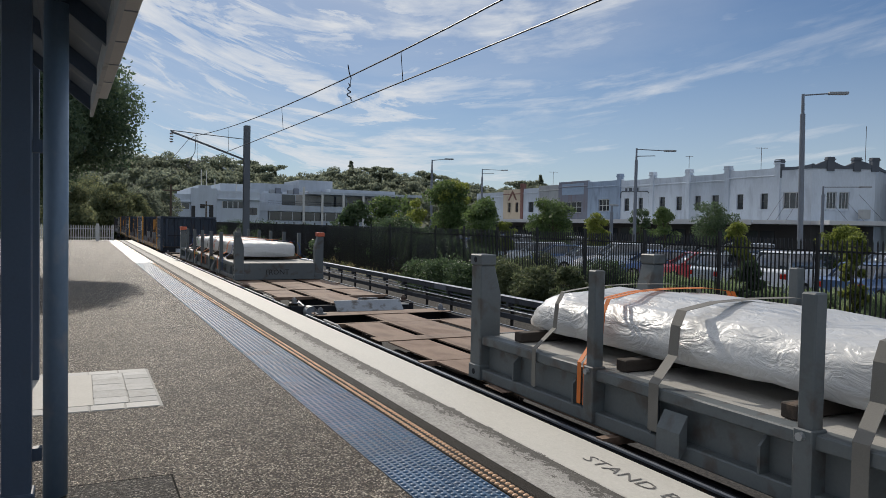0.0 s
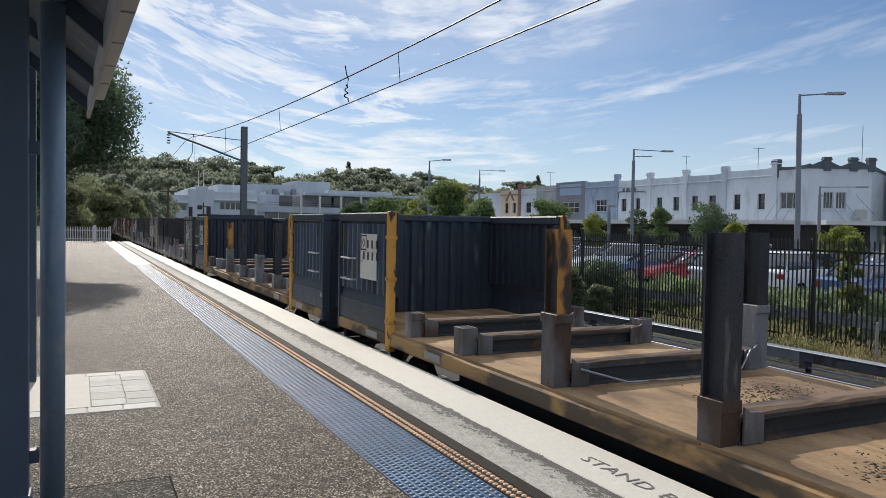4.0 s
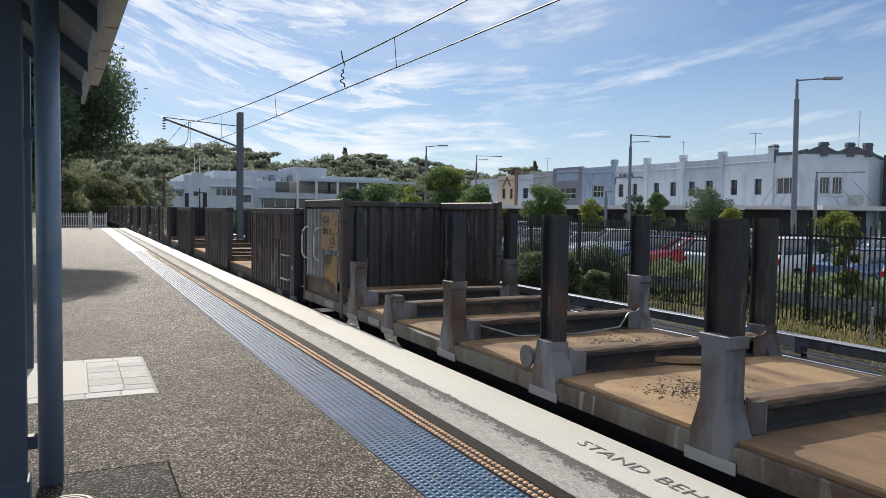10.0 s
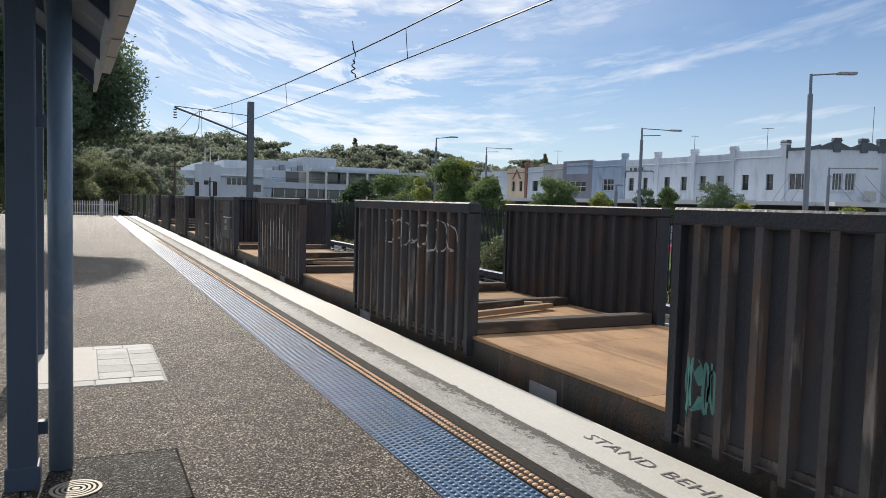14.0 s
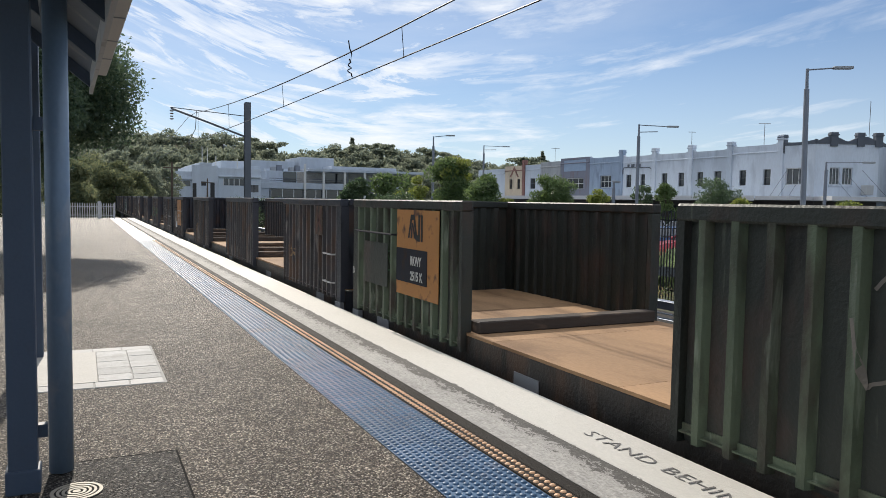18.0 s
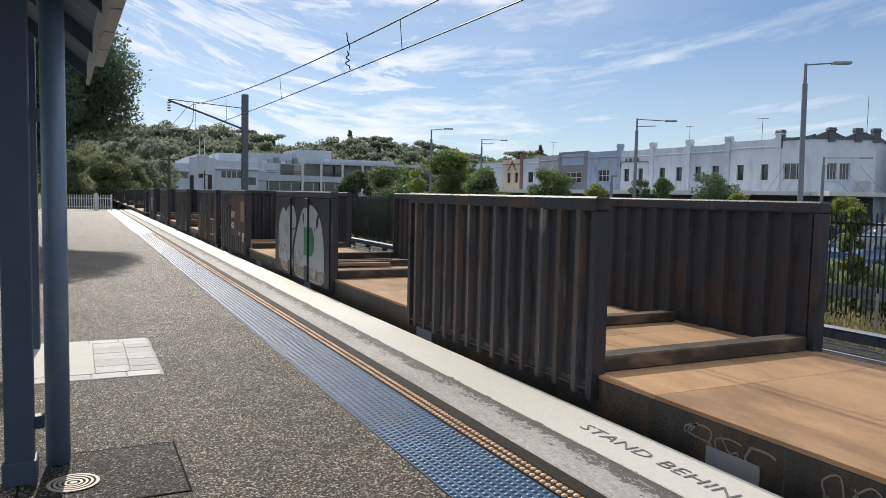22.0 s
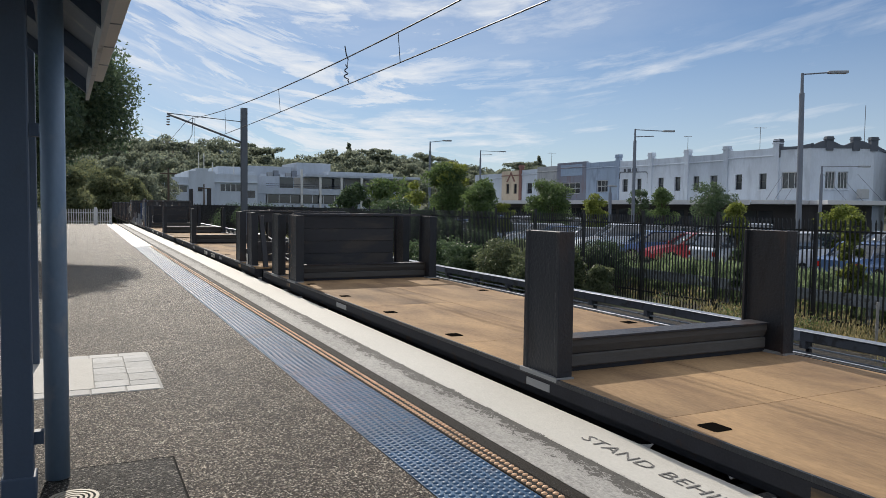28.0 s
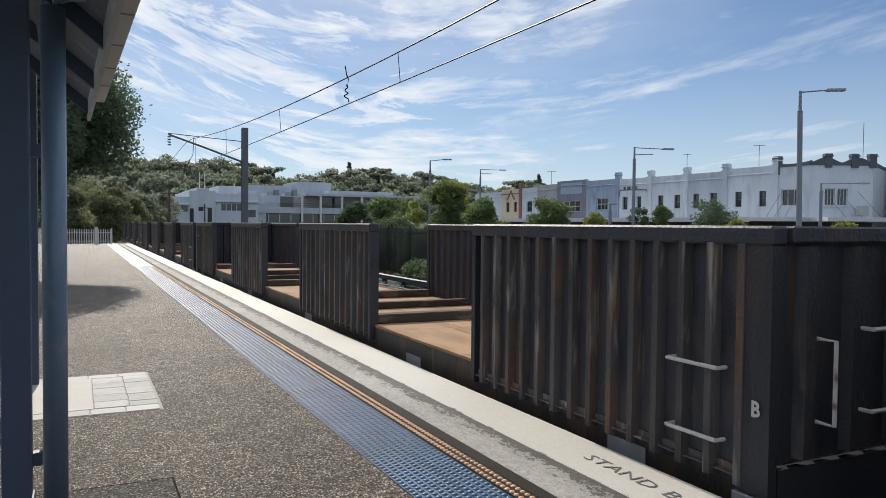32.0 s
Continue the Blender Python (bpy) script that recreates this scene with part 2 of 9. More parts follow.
def wall_steel(name, col, rust, pale, rust_at=0.60, pale_at=0.60):
    """Old painted steel sheet: dark coat, rust blotches, pale vertical wear streaks."""
    m = bpy.data.materials.new(name)
    m.use_nodes = True
    n, l = m.node_tree.nodes, m.node_tree.links
    b = n["Principled BSDF"]
    tc, oi = n.new("ShaderNodeTexCoord"), n.new("ShaderNodeObjectInfo")
    off = n.new("ShaderNodeVectorMath")
    off.operation = "MULTIPLY_ADD"
    l.new(oi.outputs["Random"], off.inputs[0])
    off.inputs[1].default_value = (31.0, 17.0, 23.0)
    l.new(tc.outputs["Object"], off.inputs[2])

    def field(scale, stretch, detail, lo, hi):
        mp = n.new("ShaderNodeMapping")
        mp.inputs["Scale"].default_value = stretch
        l.new(off.outputs[0], mp.inputs[0])
        no = n.new("ShaderNodeTexNoise")
        no.inputs["Scale"].default_value, no.inputs["Detail"].default_value, no.inputs["Distortion"].default_value = scale, detail, 0.3
        l.new(mp.outputs[0], no.inputs["Vector"])
        r = n.new("ShaderNodeMapRange")
        r.inputs["From Min"].default_value, r.inputs["From Max"].default_value = lo, hi
        l.new(no.outputs["Fac"], r.inputs["Value"])
        return r.outputs["Result"]

    def over(a, colour, fac):
        x = n.new("ShaderNodeMix")
        x.data_type = "RGBA"
        if isinstance(a, tuple):
            x.inputs["A"].default_value = (*a, 1)
        else:
            l.new(a, x.inputs["A"])
        x.inputs["B"].default_value = (*colour, 1)
        l.new(fac, x.inputs["Factor"])
        return x.outputs["Result"]
    c = over(col, rust, field(2.4, (1, 1, 0.45), 7, rust_at - 0.07, rust_at + 0.09))
    c = over(c, tuple(0.45 * q for q in col), field(5.0, (1, 1, 0.3), 6, 0.56, 0.72))
    c = over(c, pale, field(3.2, (3.0, 3.0, 0.42), 7, pale_at, pale_at + 0.12))
    hs = n.new("ShaderNodeHueSaturation")
    l.new(c, hs.inputs["Color"])
    ma = n.new("ShaderNodeMath")
    ma.operation = "MULTIPLY_ADD"
    l.new(oi.outputs["Random"], ma.inputs[0])
    ma.inputs[1].default_value, ma.inputs[2].default_value = 0.5, 0.75
    l.new(ma.outputs[0], hs.inputs["Value"])
    l.new(hs.outputs[0], b.inputs["Base Color"])
    b.inputs["Roughness"].default_value, b.inputs["Metallic"].default_value = 0.52, 0.1
    bp = n.new("ShaderNodeBump")
    bp.inputs["Strength"].default_value, bp.inputs["Distance"].default_value = 0.35, 0.01
    l.new(field(34, (1, 1, 1), 4, 0.3, 0.7), bp.inputs["Height"])
    l.new(bp.outputs[0], b.inputs["Normal"])
    MATS[name] = m
    return m


asphalt = stone_mat("asphalt", [(0.0, (0.026, 0.021, 0.016)), (0.44, (0.066, 0.053, 0.042)), (0.70, (0.145, 0.120, 0.094)), (0.88, (0.38, 0.325, 0.26)), (1.0, (0.78, 0.70, 0.59))], 112, 0.55, 0.42)
asphalt_dark = stone_mat("asphalt_dark", [(0.0, (0.013, 0.011, 0.009)), (0.55, (0.038, 0.033, 0.028)), (0.84, (0.12, 0.105, 0.09)), (1.0, (0.46, 0.42, 0.36))], 100, 0.55, 0.45)
road_mat = mat("road", (0.10, 0.10, 0.102), 0.8, var=0.2, scale=0.4, fine=40)


def flaking_mat(name, base, flake, x_mid, spread, fine_amount, rough, dirt):
    """Old paint along the platform edge: the flake colour gives way to the base past x_mid, along a ragged, broken line."""
    m = bpy.data.materials.new(name)
    m.use_nodes = True
    n, l = m.node_tree.nodes, m.node_tree.links
    b = n["Principled BSDF"]
    tc = n.new("ShaderNodeTexCoord")
    sep = n.new("ShaderNodeSeparateXYZ")
    l.new(tc.outputs["Object"], sep.inputs[0])

    def noise_at(scale, stretch, detail, rough_, dist=0.0):
        mp = n.new("ShaderNodeMapping")
        mp.inputs["Scale"].default_value = stretch
        l.new(tc.outputs["Object"], mp.inputs[0])
        t = n.new("ShaderNodeTexNoise")
        t.inputs["Scale"].default_value, t.inputs["Detail"].default_value, t.inputs["Roughness"].default_value, t.inputs["Distortion"].default_value = scale, detail, rough_, dist
        l.new(mp.outputs[0], t.inputs["Vector"])
        return t.outputs["Fac"]

    def mad(a, k, c):
        t = n.new("ShaderNodeMath")
        t.operation = "MULTIPLY_ADD"
        l.new(a, t.inputs[0])
        t.inputs[1].default_value = k
        if isinstance(c, (int, float)):
            t.inputs[2].default_value = c
        else:
            l.new(c, t.inputs[2])
        return t.outputs[0]

    grain = noise_at(60, (1, 0.7, 1), 5, 0.6)
    ragged = noise_at(7, (1, 0.45, 1), 9, 0.68, 0.6)
    broad = noise_at(1.1, (1, 0.6, 1), 4, 0.5)
    # distance past the line, pushed about by the noises
    v = mad(sep.outputs["X"], 1.0 / spread, -x_mid / spread)
    flecks = noise_at(24, (1, 0.5, 1), 7, 0.7, 0.8)
    v = mad(ragged, 3.0, mad(grain, fine_amount, mad(broad, 1.6, mad(flecks, 2.2 * fine_amount, v))))
    v = mad(v, 1.0, -2.3 - 1.6 * fine_amount)
    r = n.new("ShaderNodeMapRange")
    r.inputs["From Min"].default_value, r.inputs["From Max"].default_value = -0.12, 0.16
    l.new(v, r.inputs["Value"])
    mx = n.new("ShaderNodeMix")
    mx.data_type = "RGBA"
    mx.inputs["A"].default_value, mx.inputs["B"].default_value = (*flake, 1), (*base, 1)
    l.new(r.outputs["Result"], mx.inputs["Factor"])
    hs = n.new("ShaderNodeHueSaturation")
    l.new(mx.outputs["Result"], hs.inputs["Color"])
    g = n.new("ShaderNodeMath")
    g.operation = "MULTIPLY"
    l.new(mad(broad, dirt, mad(flecks, 1.6 * dirt, 1.0 - 1.3 * dirt)), g.inputs[0])
    l.new(mad(grain, dirt * 1.4, 1.0 - 0.7 * dirt), g.inputs[1])
    l.new(g.outputs[0], hs.inputs["Value"])
    l.new(hs.outputs[0], b.inputs["Base Color"])
    b.inputs["Roughness"].default_value = rough
    b.inputs["Specular IOR Level"].default_value = 0.3
    bp = n.new("ShaderNodeBump")
    bp.inputs["Strength"].default_value, bp.inputs["Distance"].default_value = 0.5, 0.012
    l.new(mad(grain, 0.6, ragged), bp.inputs["Height"])
    l.new(bp.outputs[0], b.inputs["Normal"])
    MATS[name] = m
    return m


white_paint = flaking_mat("white_paint", (0.60, 0.575, 0.52), (0.15, 0.142, 0.13), 2.915, 0.030, 0.9, 0.62, 0.16)
worn_strip = flaking_mat("worn_strip", (0.090, 0.084, 0.076), (0.37, 0.355, 0.33), 2.79, 0.13, 2.4, 0.75, 1.0)
bitumen = mat("bitumen", (0.026, 0.022, 0.018), 0.7, var=0.35, scale=5, bump=0.9, fine=85, spot=(0.06, 0.052, 0.044), spot_at=0.66, spot_scale=40, spec=0.12)
concrete = mat("concrete", (0.33, 0.32, 0.30), 0.8, var=0.22, scale=1.2, bump=0.4, fine=50, spot=(0.20, 0.19, 0.18), spot_at=0.66, spot_scale=3)
tac_blue = mat("tactile_blue", (0.032, 0.098, 0.195), 0.42, var=0.28, scale=2.2, bump=0.1, fine=120, rand=0.12, spot=(0.075, 0.115, 0.18), spot_at=0.64, spot_scale=9, spec=0.55)
tac_orange = mat("tactile_orange", (0.74, 0.45, 0.26), 0.45, var=0.25, scale=3, bump=0.2, fine=120, rand=0.1)
# ballast darkened: the shade under the wagons is put into its colour
ballast_mat = mat("ballast", (0.058, 0.051, 0.046), 0.9, var=0.5, scale=14, bump=1.0, fine=30, spot=(0.022, 0.020, 0.018), spot_at=0.5, spot_scale=22)
steel_rail = mat("rail_steel", (0.22, 0.17, 0.14), 0.45, 0.8, var=0.2)
galv = mat("galvanised", (0.42, 0.44, 0.46), 0.42, 0.75, var=0.16, scale=6, fine=30, bump=0.08)
ballast_dark = mat("ballast_dark", (0.050, 0.044, 0.040), 0.95, var=0.6, scale=11, bump=1.0, fine=28, spot=(0.016, 0.015, 0.014), spot_at=0.48, spot_scale=16)
# duct steel: backlit faces get this darker copy, shade put into the colour
galv_dark = mat("galvanised_dark", (0.085, 0.095, 0.115), 0.55, 0.35, var=0.3, scale=2.5, fine=40, bump=0.12, spot=(0.05, 0.05, 0.055), spot_at=0.58, spot_scale=5)
galv_mid = mat("galvanised_mid", (0.20, 0.22, 0.26), 0.5, 0.4, var=0.2, scale=3, fine=40, bump=0.1)
# brighter copy: sun glint on the duct's top edges is put into it
galv_bright = mat("galvanised_bright", (0.36, 0.39, 0.43), 0.45, 0.6, var=0.25, scale=3, fine=40, bump=0.08)
under_dark = mat("stand_steel", (0.022, 0.021, 0.022), 0.8, var=0.3)
galv_dull = mat("galvanised_dull", (0.27, 0.30, 0.34), 0.5, 0.4, var=0.3, scale=2.5, fine=40, bump=0.12, spot=(0.11, 0.105, 0.10), spot_at=0.58, spot_scale=5)
# dark post paint, lightened: a veil of lens glare is put into its colour
post_paint = mat("post_paint", (0.060, 0.086, 0.132), 0.5, var=0.2, scale=2, fine=60, bump=0.08, spot=(0.06, 0.08, 0.115), spot_at=0.66, spot_scale=6)
pole_paint = mat("pole_paint", (0.19, 0.265, 0.36), 0.42, 0.1, var=0.22, scale=3, fine=50, bump=0.06, spot=(0.27, 0.31, 0.37), spot_at=0.62, spot_scale=7, stretch=(1, 1, 0.5))
fence_black = mat("fence_black", (0.012, 0.012, 0.014), 0.45, var=0.2)
white_metal = mat("white_metal", (0.62, 0.62, 0.60), 0.5, var=0.12, scale=4)
grey_panel = mat("grey_panel", (0.30, 0.32, 0.34), 0.6, var=0.12)
soil = mat("soil", (0.075, 0.066, 0.046), 0.95, var=0.45, scale=0.9, bump=0.9, fine=9, spot=(0.055, 0.068, 0.026), spot_at=0.5, spot_scale=0.8)
leaf_dark = leaf_mat("leaf_dark", (0.040, 0.070, 0.040), (0.090, 0.140, 0.062), 0.42)
leaf_mid = leaf_mat("leaf_mid", (0.055, 0.094, 0.040), (0.125, 0.190, 0.062), 0.46)
leaf_bright = leaf_mat("leaf_bright", (0.09, 0.125, 0.028), (0.21, 0.25, 0.055), 0.5)
leaf_grass = leaf_mat("leaf_grass", (0.10, 0.115, 0.05), (0.38, 0.32, 0.16), 0.5)
leaf_weed = leaf_mat("leaf_weed", (0.055, 0.080, 0.045), (0.140, 0.165, 0.082), 0.45)
leaf_strap = leaf_mat("leaf_strap", (0.075, 0.120, 0.065), (0.26, 0.33, 0.175), 0.5)
leaf_olive = leaf_mat("leaf_olive", (0.085, 0.110, 0.068), (0.190, 0.205, 0.105), 0.45, 0.8, 0.15)
# distant leaves: haze is put into the colour, paler and greyer than near ones
leaf_far_hazed = leaf_mat("leaf_far_hazed", (0.100, 0.126, 0.104), (0.205, 0.225, 0.160), 0.64, 0.9, 0.05)
leaf_platform = leaf_mat("leaf_platform", (0.048, 0.085, 0.056), (0.120, 0.170, 0.090), 0.45)
bark = mat("bark", (0.10, 0.075, 0.055), 0.9, var=0.35, scale=6, bump=0.8, fine=25, stretch=(1, 1, 0.3))


# ---- builders ----
def box(bm, x0, x1, y0, y1, z0, z1):
    v = [bm.verts.new((x, y, z)) for x in (x0, x1) for y in (y0, y1) for z in (z0, z1)]
    for f in ((0, 1, 3, 2), (4, 6, 7, 5), (0, 4, 5, 1), (2, 3, 7, 6), (0, 2, 6, 4), (1, 5, 7, 3)):
        bm.faces.new([v[i] for i in f])
    return v


def prism(bm, outline, axis, a, b):
    """Extrudes an outline of 2D points along an axis ('x', 'y' or 'z') from a to b."""
    def at(p, w):
        return {"x": (w, p[0], p[1]), "y": (p[0], w, p[1]), "z": (p[0], p[1], w)}[axis]
    lo, hi = [bm.verts.new(at(p, a)) for p in outline], [bm.verts.new(at(p, b)) for p in outline]
    k = len(outline)
    bm.faces.new(lo)
    bm.faces.new(hi[::-1])
    for i in range(k):
        bm.faces.new((lo[i], hi[i], hi[(i + 1) % k], lo[(i + 1) % k]))


def tube(bm, pts, radii, sides=8, caps=True):
    """A round bar through points, with a radius at each."""
    pts = [Vector(p) for p in pts]
    if isinstance(radii, (int, float)):
        radii = [radii] * len(pts)
    rings = []
    for i, p in enumerate(pts):
        d = (pts[min(i + 1, len(pts) - 1)] - pts[max(i - 1, 0)]).normalized()
        s = d.cross(Vector((0, 0, 1)) if abs(d.z) < 0.95 else Vector((1, 0, 0))).normalized()
        u = s.cross(d)
        rings.append([bm.verts.new(p + radii[i] * (math.cos(a) * s + math.sin(a) * u)) for a in (2 * math.pi * k / sides for k in range(sides))])
    for a, b in zip(rings, rings[1:]):
        for k in range(sides):
            bm.faces.new((a[k], a[(k + 1) % sides], b[(k + 1) % sides], b[k]))
    if caps:
        bm.faces.new(rings[0][::-1])
        bm.faces.new(rings[-1])


def ribbon(bm, pts, across, lift=Vector((0, 0, 0))):
    """A flat band along points; across: half its width as a vector, or one for each point."""
    rows = []
    for i, p in enumerate(pts):
        a = across[i] if isinstance(across, list) else across
        rows.append((bm.verts.new(Vector(p) - a + lift), bm.verts.new(Vector(p) + a + lift)))
    for r, s in zip(rows, rows[1:]):
        bm.faces.new((r[0], r[1], s[1], s[0]))


def mesh_of(name, bm, material, bevel=0.0, smooth=False):
    bmesh.ops.recalc_face_normals(bm, faces=bm.faces)
    if bevel:
        bmesh.ops.bevel(bm, geom=[e for e in bm.edges if e.is_manifold and e.calc_face_angle() > 0.6], offset=bevel, segments=1, affect="EDGES", clamp_overlap=True)
    me = bpy.data.meshes.new(name)
    bm.to_mesh(me)
    bm.free()
    me.materials.append(material)
    if smooth:
        me.polygons.foreach_set("use_smooth", [True] * len(me.polygons))
    return me


def part(name, bm, material, parent=None, label="", bevel=0.0, smooth=False):
    ob = new(name, mesh_of(name, bm, material, bevel, smooth))
    ob.parent = parent
    return tagged(ob, label)


def piece(name, me, parent, m):
    """A further object on a mesh that is already there, at the pose m in its parent."""
    ob = new(name, me)
    ob.parent = parent
    ob.matrix_local = m
    return ob


def thing(name, label, category, m=None, group=""):
    ob = new(name)
    ob.empty_display_size = 0.2
    if m is not None:
        ob.matrix_basis = m
    return tagged(ob, label, category, group)


def structure(name, bm, material, label, bevel=0.0):
    ob = part(name, bm, material, None, "", bevel)
    return tagged(ob, label, name.split("_")[0], "", "structure")


def B():
    return bmesh.new()


def one_box(name, material, parent, x0, x1, y0, y1, z0, z1, label="", bevel=0.0):
    bm = B()
    box(bm, x0, x1, y0, y1, z0, z1)
    return part(name, bm, material, parent, label, bevel)


def foliage(name, clumps, per, size, seed, flat=1.0, upright=False):
    """Many small leaf blades round the clumps (x, y, z, rx, ry, rz), denser towards the skin."""
    rng = np.random.default_rng(seed)
    c = np.array(clumps, float)
    k = np.repeat(np.arange(len(c)), per)
    d = rng.normal(size=(len(k), 3))
    d /= np.linalg.norm(d, axis=1)[:, None]
    rad = rng.uniform(0.3, 1.0, len(k)) ** 0.55 * (0.85 + 0.2 * rng.random(len(k)) + 0.22 * rng.random(len(k)) ** 5)
    p = c[k, :3] + d * rad[:, None] * c[k, 3:6]
    a = rng.normal(size=(len(k), 3))
    if upright:
        a = a * np.array([0.25, 0.25, 0.1]) + np.array([0, 0, 1.0])
    else:
        a[:, 2] = a[:, 2] * flat - 0.25
    a /= np.linalg.norm(a, axis=1)[:, None]
    b = np.cross(a, rng.normal(size=(len(k), 3)))
    b /= np.linalg.norm(b, axis=1)[:, None]
    s = size * rng.uniform(0.6, 1.4, len(k))[:, None]
    wide = 0.16 if upright else 0.42
    verts = np.stack([p - a * s, p + b * s * wide, p + a * s, p - b * s * wide], 1).reshape(-1, 3)
    me = bpy.data.meshes.new(name)
    q = len(k)
    me.vertices.add(4 * q)
    me.vertices.foreach_set("co", verts.ravel())
    me.loops.add(4 * q)
    me.loops.foreach_set("vertex_index", np.arange(4 * q))
    me.polygons.add(q)
    me.polygons.foreach_set("loop_start", np.arange(q) * 4)
    me.polygons.foreach_set("loop_total", np.full(q, 4))
    me.update(calc_edges=True)
    return me


def crown_clumps(rng, x, y, z, r, h, count, squash=0.75):
    out = []
    for _ in range(count):
        a, t = rng.uniform(0, 2 * math.pi), rng.uniform(0, 1)
        w = r * (0.25 + 0.75 * math.sin(math.pi * min(1, 0.18 + 0.72 * t))) * rng.uniform(0.25, 0.85)
        s = r * rng.uniform(0.26, 0.46)
        out.append((x + w * math.cos(a), y + w * math.sin(a), z + h * t, s, s, s * squash))
    return out


def tree(name, label, x, y, z0, height, r, leaves, count=14, per=170, size=0.13, seed=0, trunk=0.12, stem=0.38, group="", upright=False):
    rng = random.Random(seed)
    ob = thing(name, label, "tree" if "shrub" not in name else "shrub", pose(x, y, z0), group)
    clumps = crown_clumps(rng, 0, 0, height * stem, r, height * (1 - stem) * 0.86, count)
    bm = B()
    lean = (rng.uniform(-0.1, 0.1) * r, rng.uniform(-0.1, 0.1) * r)
    tube(bm, [(0, 0, -0.05), (lean[0] * 0.4, lean[1] * 0.4, height * stem * 0.6), (lean[0], lean[1], height * 0.62)], [trunk, trunk * 0.75, trunk * 0.35], 7)
    for c in clumps[::2]:
        tube(bm, [(lean[0] * 0.5, lean[1] * 0.5, height * stem * 0.8), (0.5 * c[0] + lean[0] * 0.3, 0.5 * c[1], 0.5 * (c[2] + height * stem)), (c[0], c[1], c[2])], [trunk * 0.42, trunk * 0.28, trunk * 0.12], 5)
    part("trunk", bm, bark, ob)
    me = foliage("crown", clumps, per, size, seed + 1, 1.0, upright)
    me.materials.append(leaves)
    cr = new("crown", me)
    cr.parent = ob
    return ob


# ---- ground, track bed and platform ----
GROUND = -1.30
RAIL = -1.08
CX = 4.90            # middle of the track
EDGE = 3.42          # platform edge

bm = B()
box(bm, -1500, 2500, -1200, 3000, GROUND - 0.5, GROUND)
structure("ground", bm, soil, "dry earth and low weeds beside the railway")

bm = B()
prism(bm, [(EDGE + 0.06, GROUND - 0.02), (EDGE + 0.06, RAIL - 0.16), (EDGE + 0.5, RAIL - 0.13), (6.5, RAIL - 0.13), (7.9, GROUND + 0.02), (7.9, GROUND - 0.02)], "y", -560, 560)
structure("track_bed", bm, ballast_mat, "dark stone ballast under the track")
for s in (-1, 1):
    bm = B()
    c = CX + s * 0.752
    prism(bm, [(c - 0.07, RAIL - 0.17), (c + 0.07, RAIL - 0.17), (c + 0.07, RAIL - 0.155), (c + 0.012, RAIL - 0.13), (c + 0.012, RAIL - 0.045), (c + 0.036, RAIL - 0.03),
               (c + 0.033, RAIL), (c - 0.033, RAIL), (c - 0.036, RAIL - 0.03), (c - 0.012, RAIL - 0.045), (c - 0.012, RAIL - 0.13), (c - 0.07, RAIL - 0.155)], "y", -560, 560)
    structure("rail_near" if s < 0 else "rail_far", bm, steel_rail, "worn steel running rail on dark ballast")
bm = B()
for i in range(240):
    y = -30 + i * 0.62
    box(bm, CX - 1.25, CX + 1.25, y, y + 0.22, RAIL - 0.30, RAIL - 0.125)
sl = part("sleepers", bm, concrete)
tagged(sl, "grey concrete sleepers half buried in ballast", "sleepers", "", "stuff")

P0, P1 = -40.0, 60.0
bm = B()
box(bm, -9.0, 1.75, P0, P1, -0.20, 0.0)
structure("platform_floor", bm, asphalt, "speckled grey asphalt platform surface with dark patches")
bm = B()
box(bm, 1.75, 2.43, P0, P1, -0.2, -0.004)
structure("platform_bed", bm, bitumen, "dark bed under the tactile strip")
bm = B()
box(bm, 2.43, 2.53, P0, P1, -0.2, -0.001)
structure("platform_seam", bm, bitumen, "dark bitumen seam along the tactile strip")
bm = B()
box(bm, 2.53, 2.915, P0, P1, -0.2, 0.002)
structure("platform_edge_strip", bm, worn_strip, "worn grey concrete band with flaking white paint")
bm = B()
box(bm, 2.915, EDGE, P0, P1, -0.17, 0.006)
structure("platform_coping", bm, white_paint, "white painted concrete coping of the platform edge", 0.008)
bm = B()
box(bm, EDGE - 0.32, EDGE - 0.12, P0, P1, GROUND, -0.17)
structure("platform_wall", bm, concrete, "shaded concrete platform wall under the coping")
bm = B()
box(bm, -9.0, EDGE - 0.33, P0, P1, GROUND, -0.20)
structure("platform_body", bm, concrete, "concrete platform body")
# beyond the end fence the platform goes on as a ramp and verge
bm = B()
prism(bm, [(P1, GROUND), (P1, -0.012), (P1 + 14, GROUND + 0.02), (P1 + 14, GROUND)], "x", -9.0, EDGE)
structure("platform_ramp", bm, asphalt, "asphalt ramp at the end of the platform")

# lettering on the coping


def lettering(name, text, size, m, material, parent=None, label="", squeeze=1.0, extrude=0.0, bold=0.0, align="LEFT"):
    cu = bpy.data.curves.new(name, "FONT")
    cu.body, cu.size, cu.extrude, cu.offset, cu.align_x = text, size, extrude, bold, align
    cu.resolution_u = 2
    tmp = bpy.data.objects.new(name, cu)
    me = bpy.data.meshes.new_from_object(tmp)
    bpy.data.objects.remove(tmp)
    me.transform(Matrix.Diagonal((squeeze, 1, 1, 1)))
    me.materials.clear()
    me.materials.append(material)
    ob = new(name, me)
    ob.parent = parent
    if parent is None:
        ob.matrix_basis = m
    else:
        ob.matrix_local = m
    return tagged(ob, label)


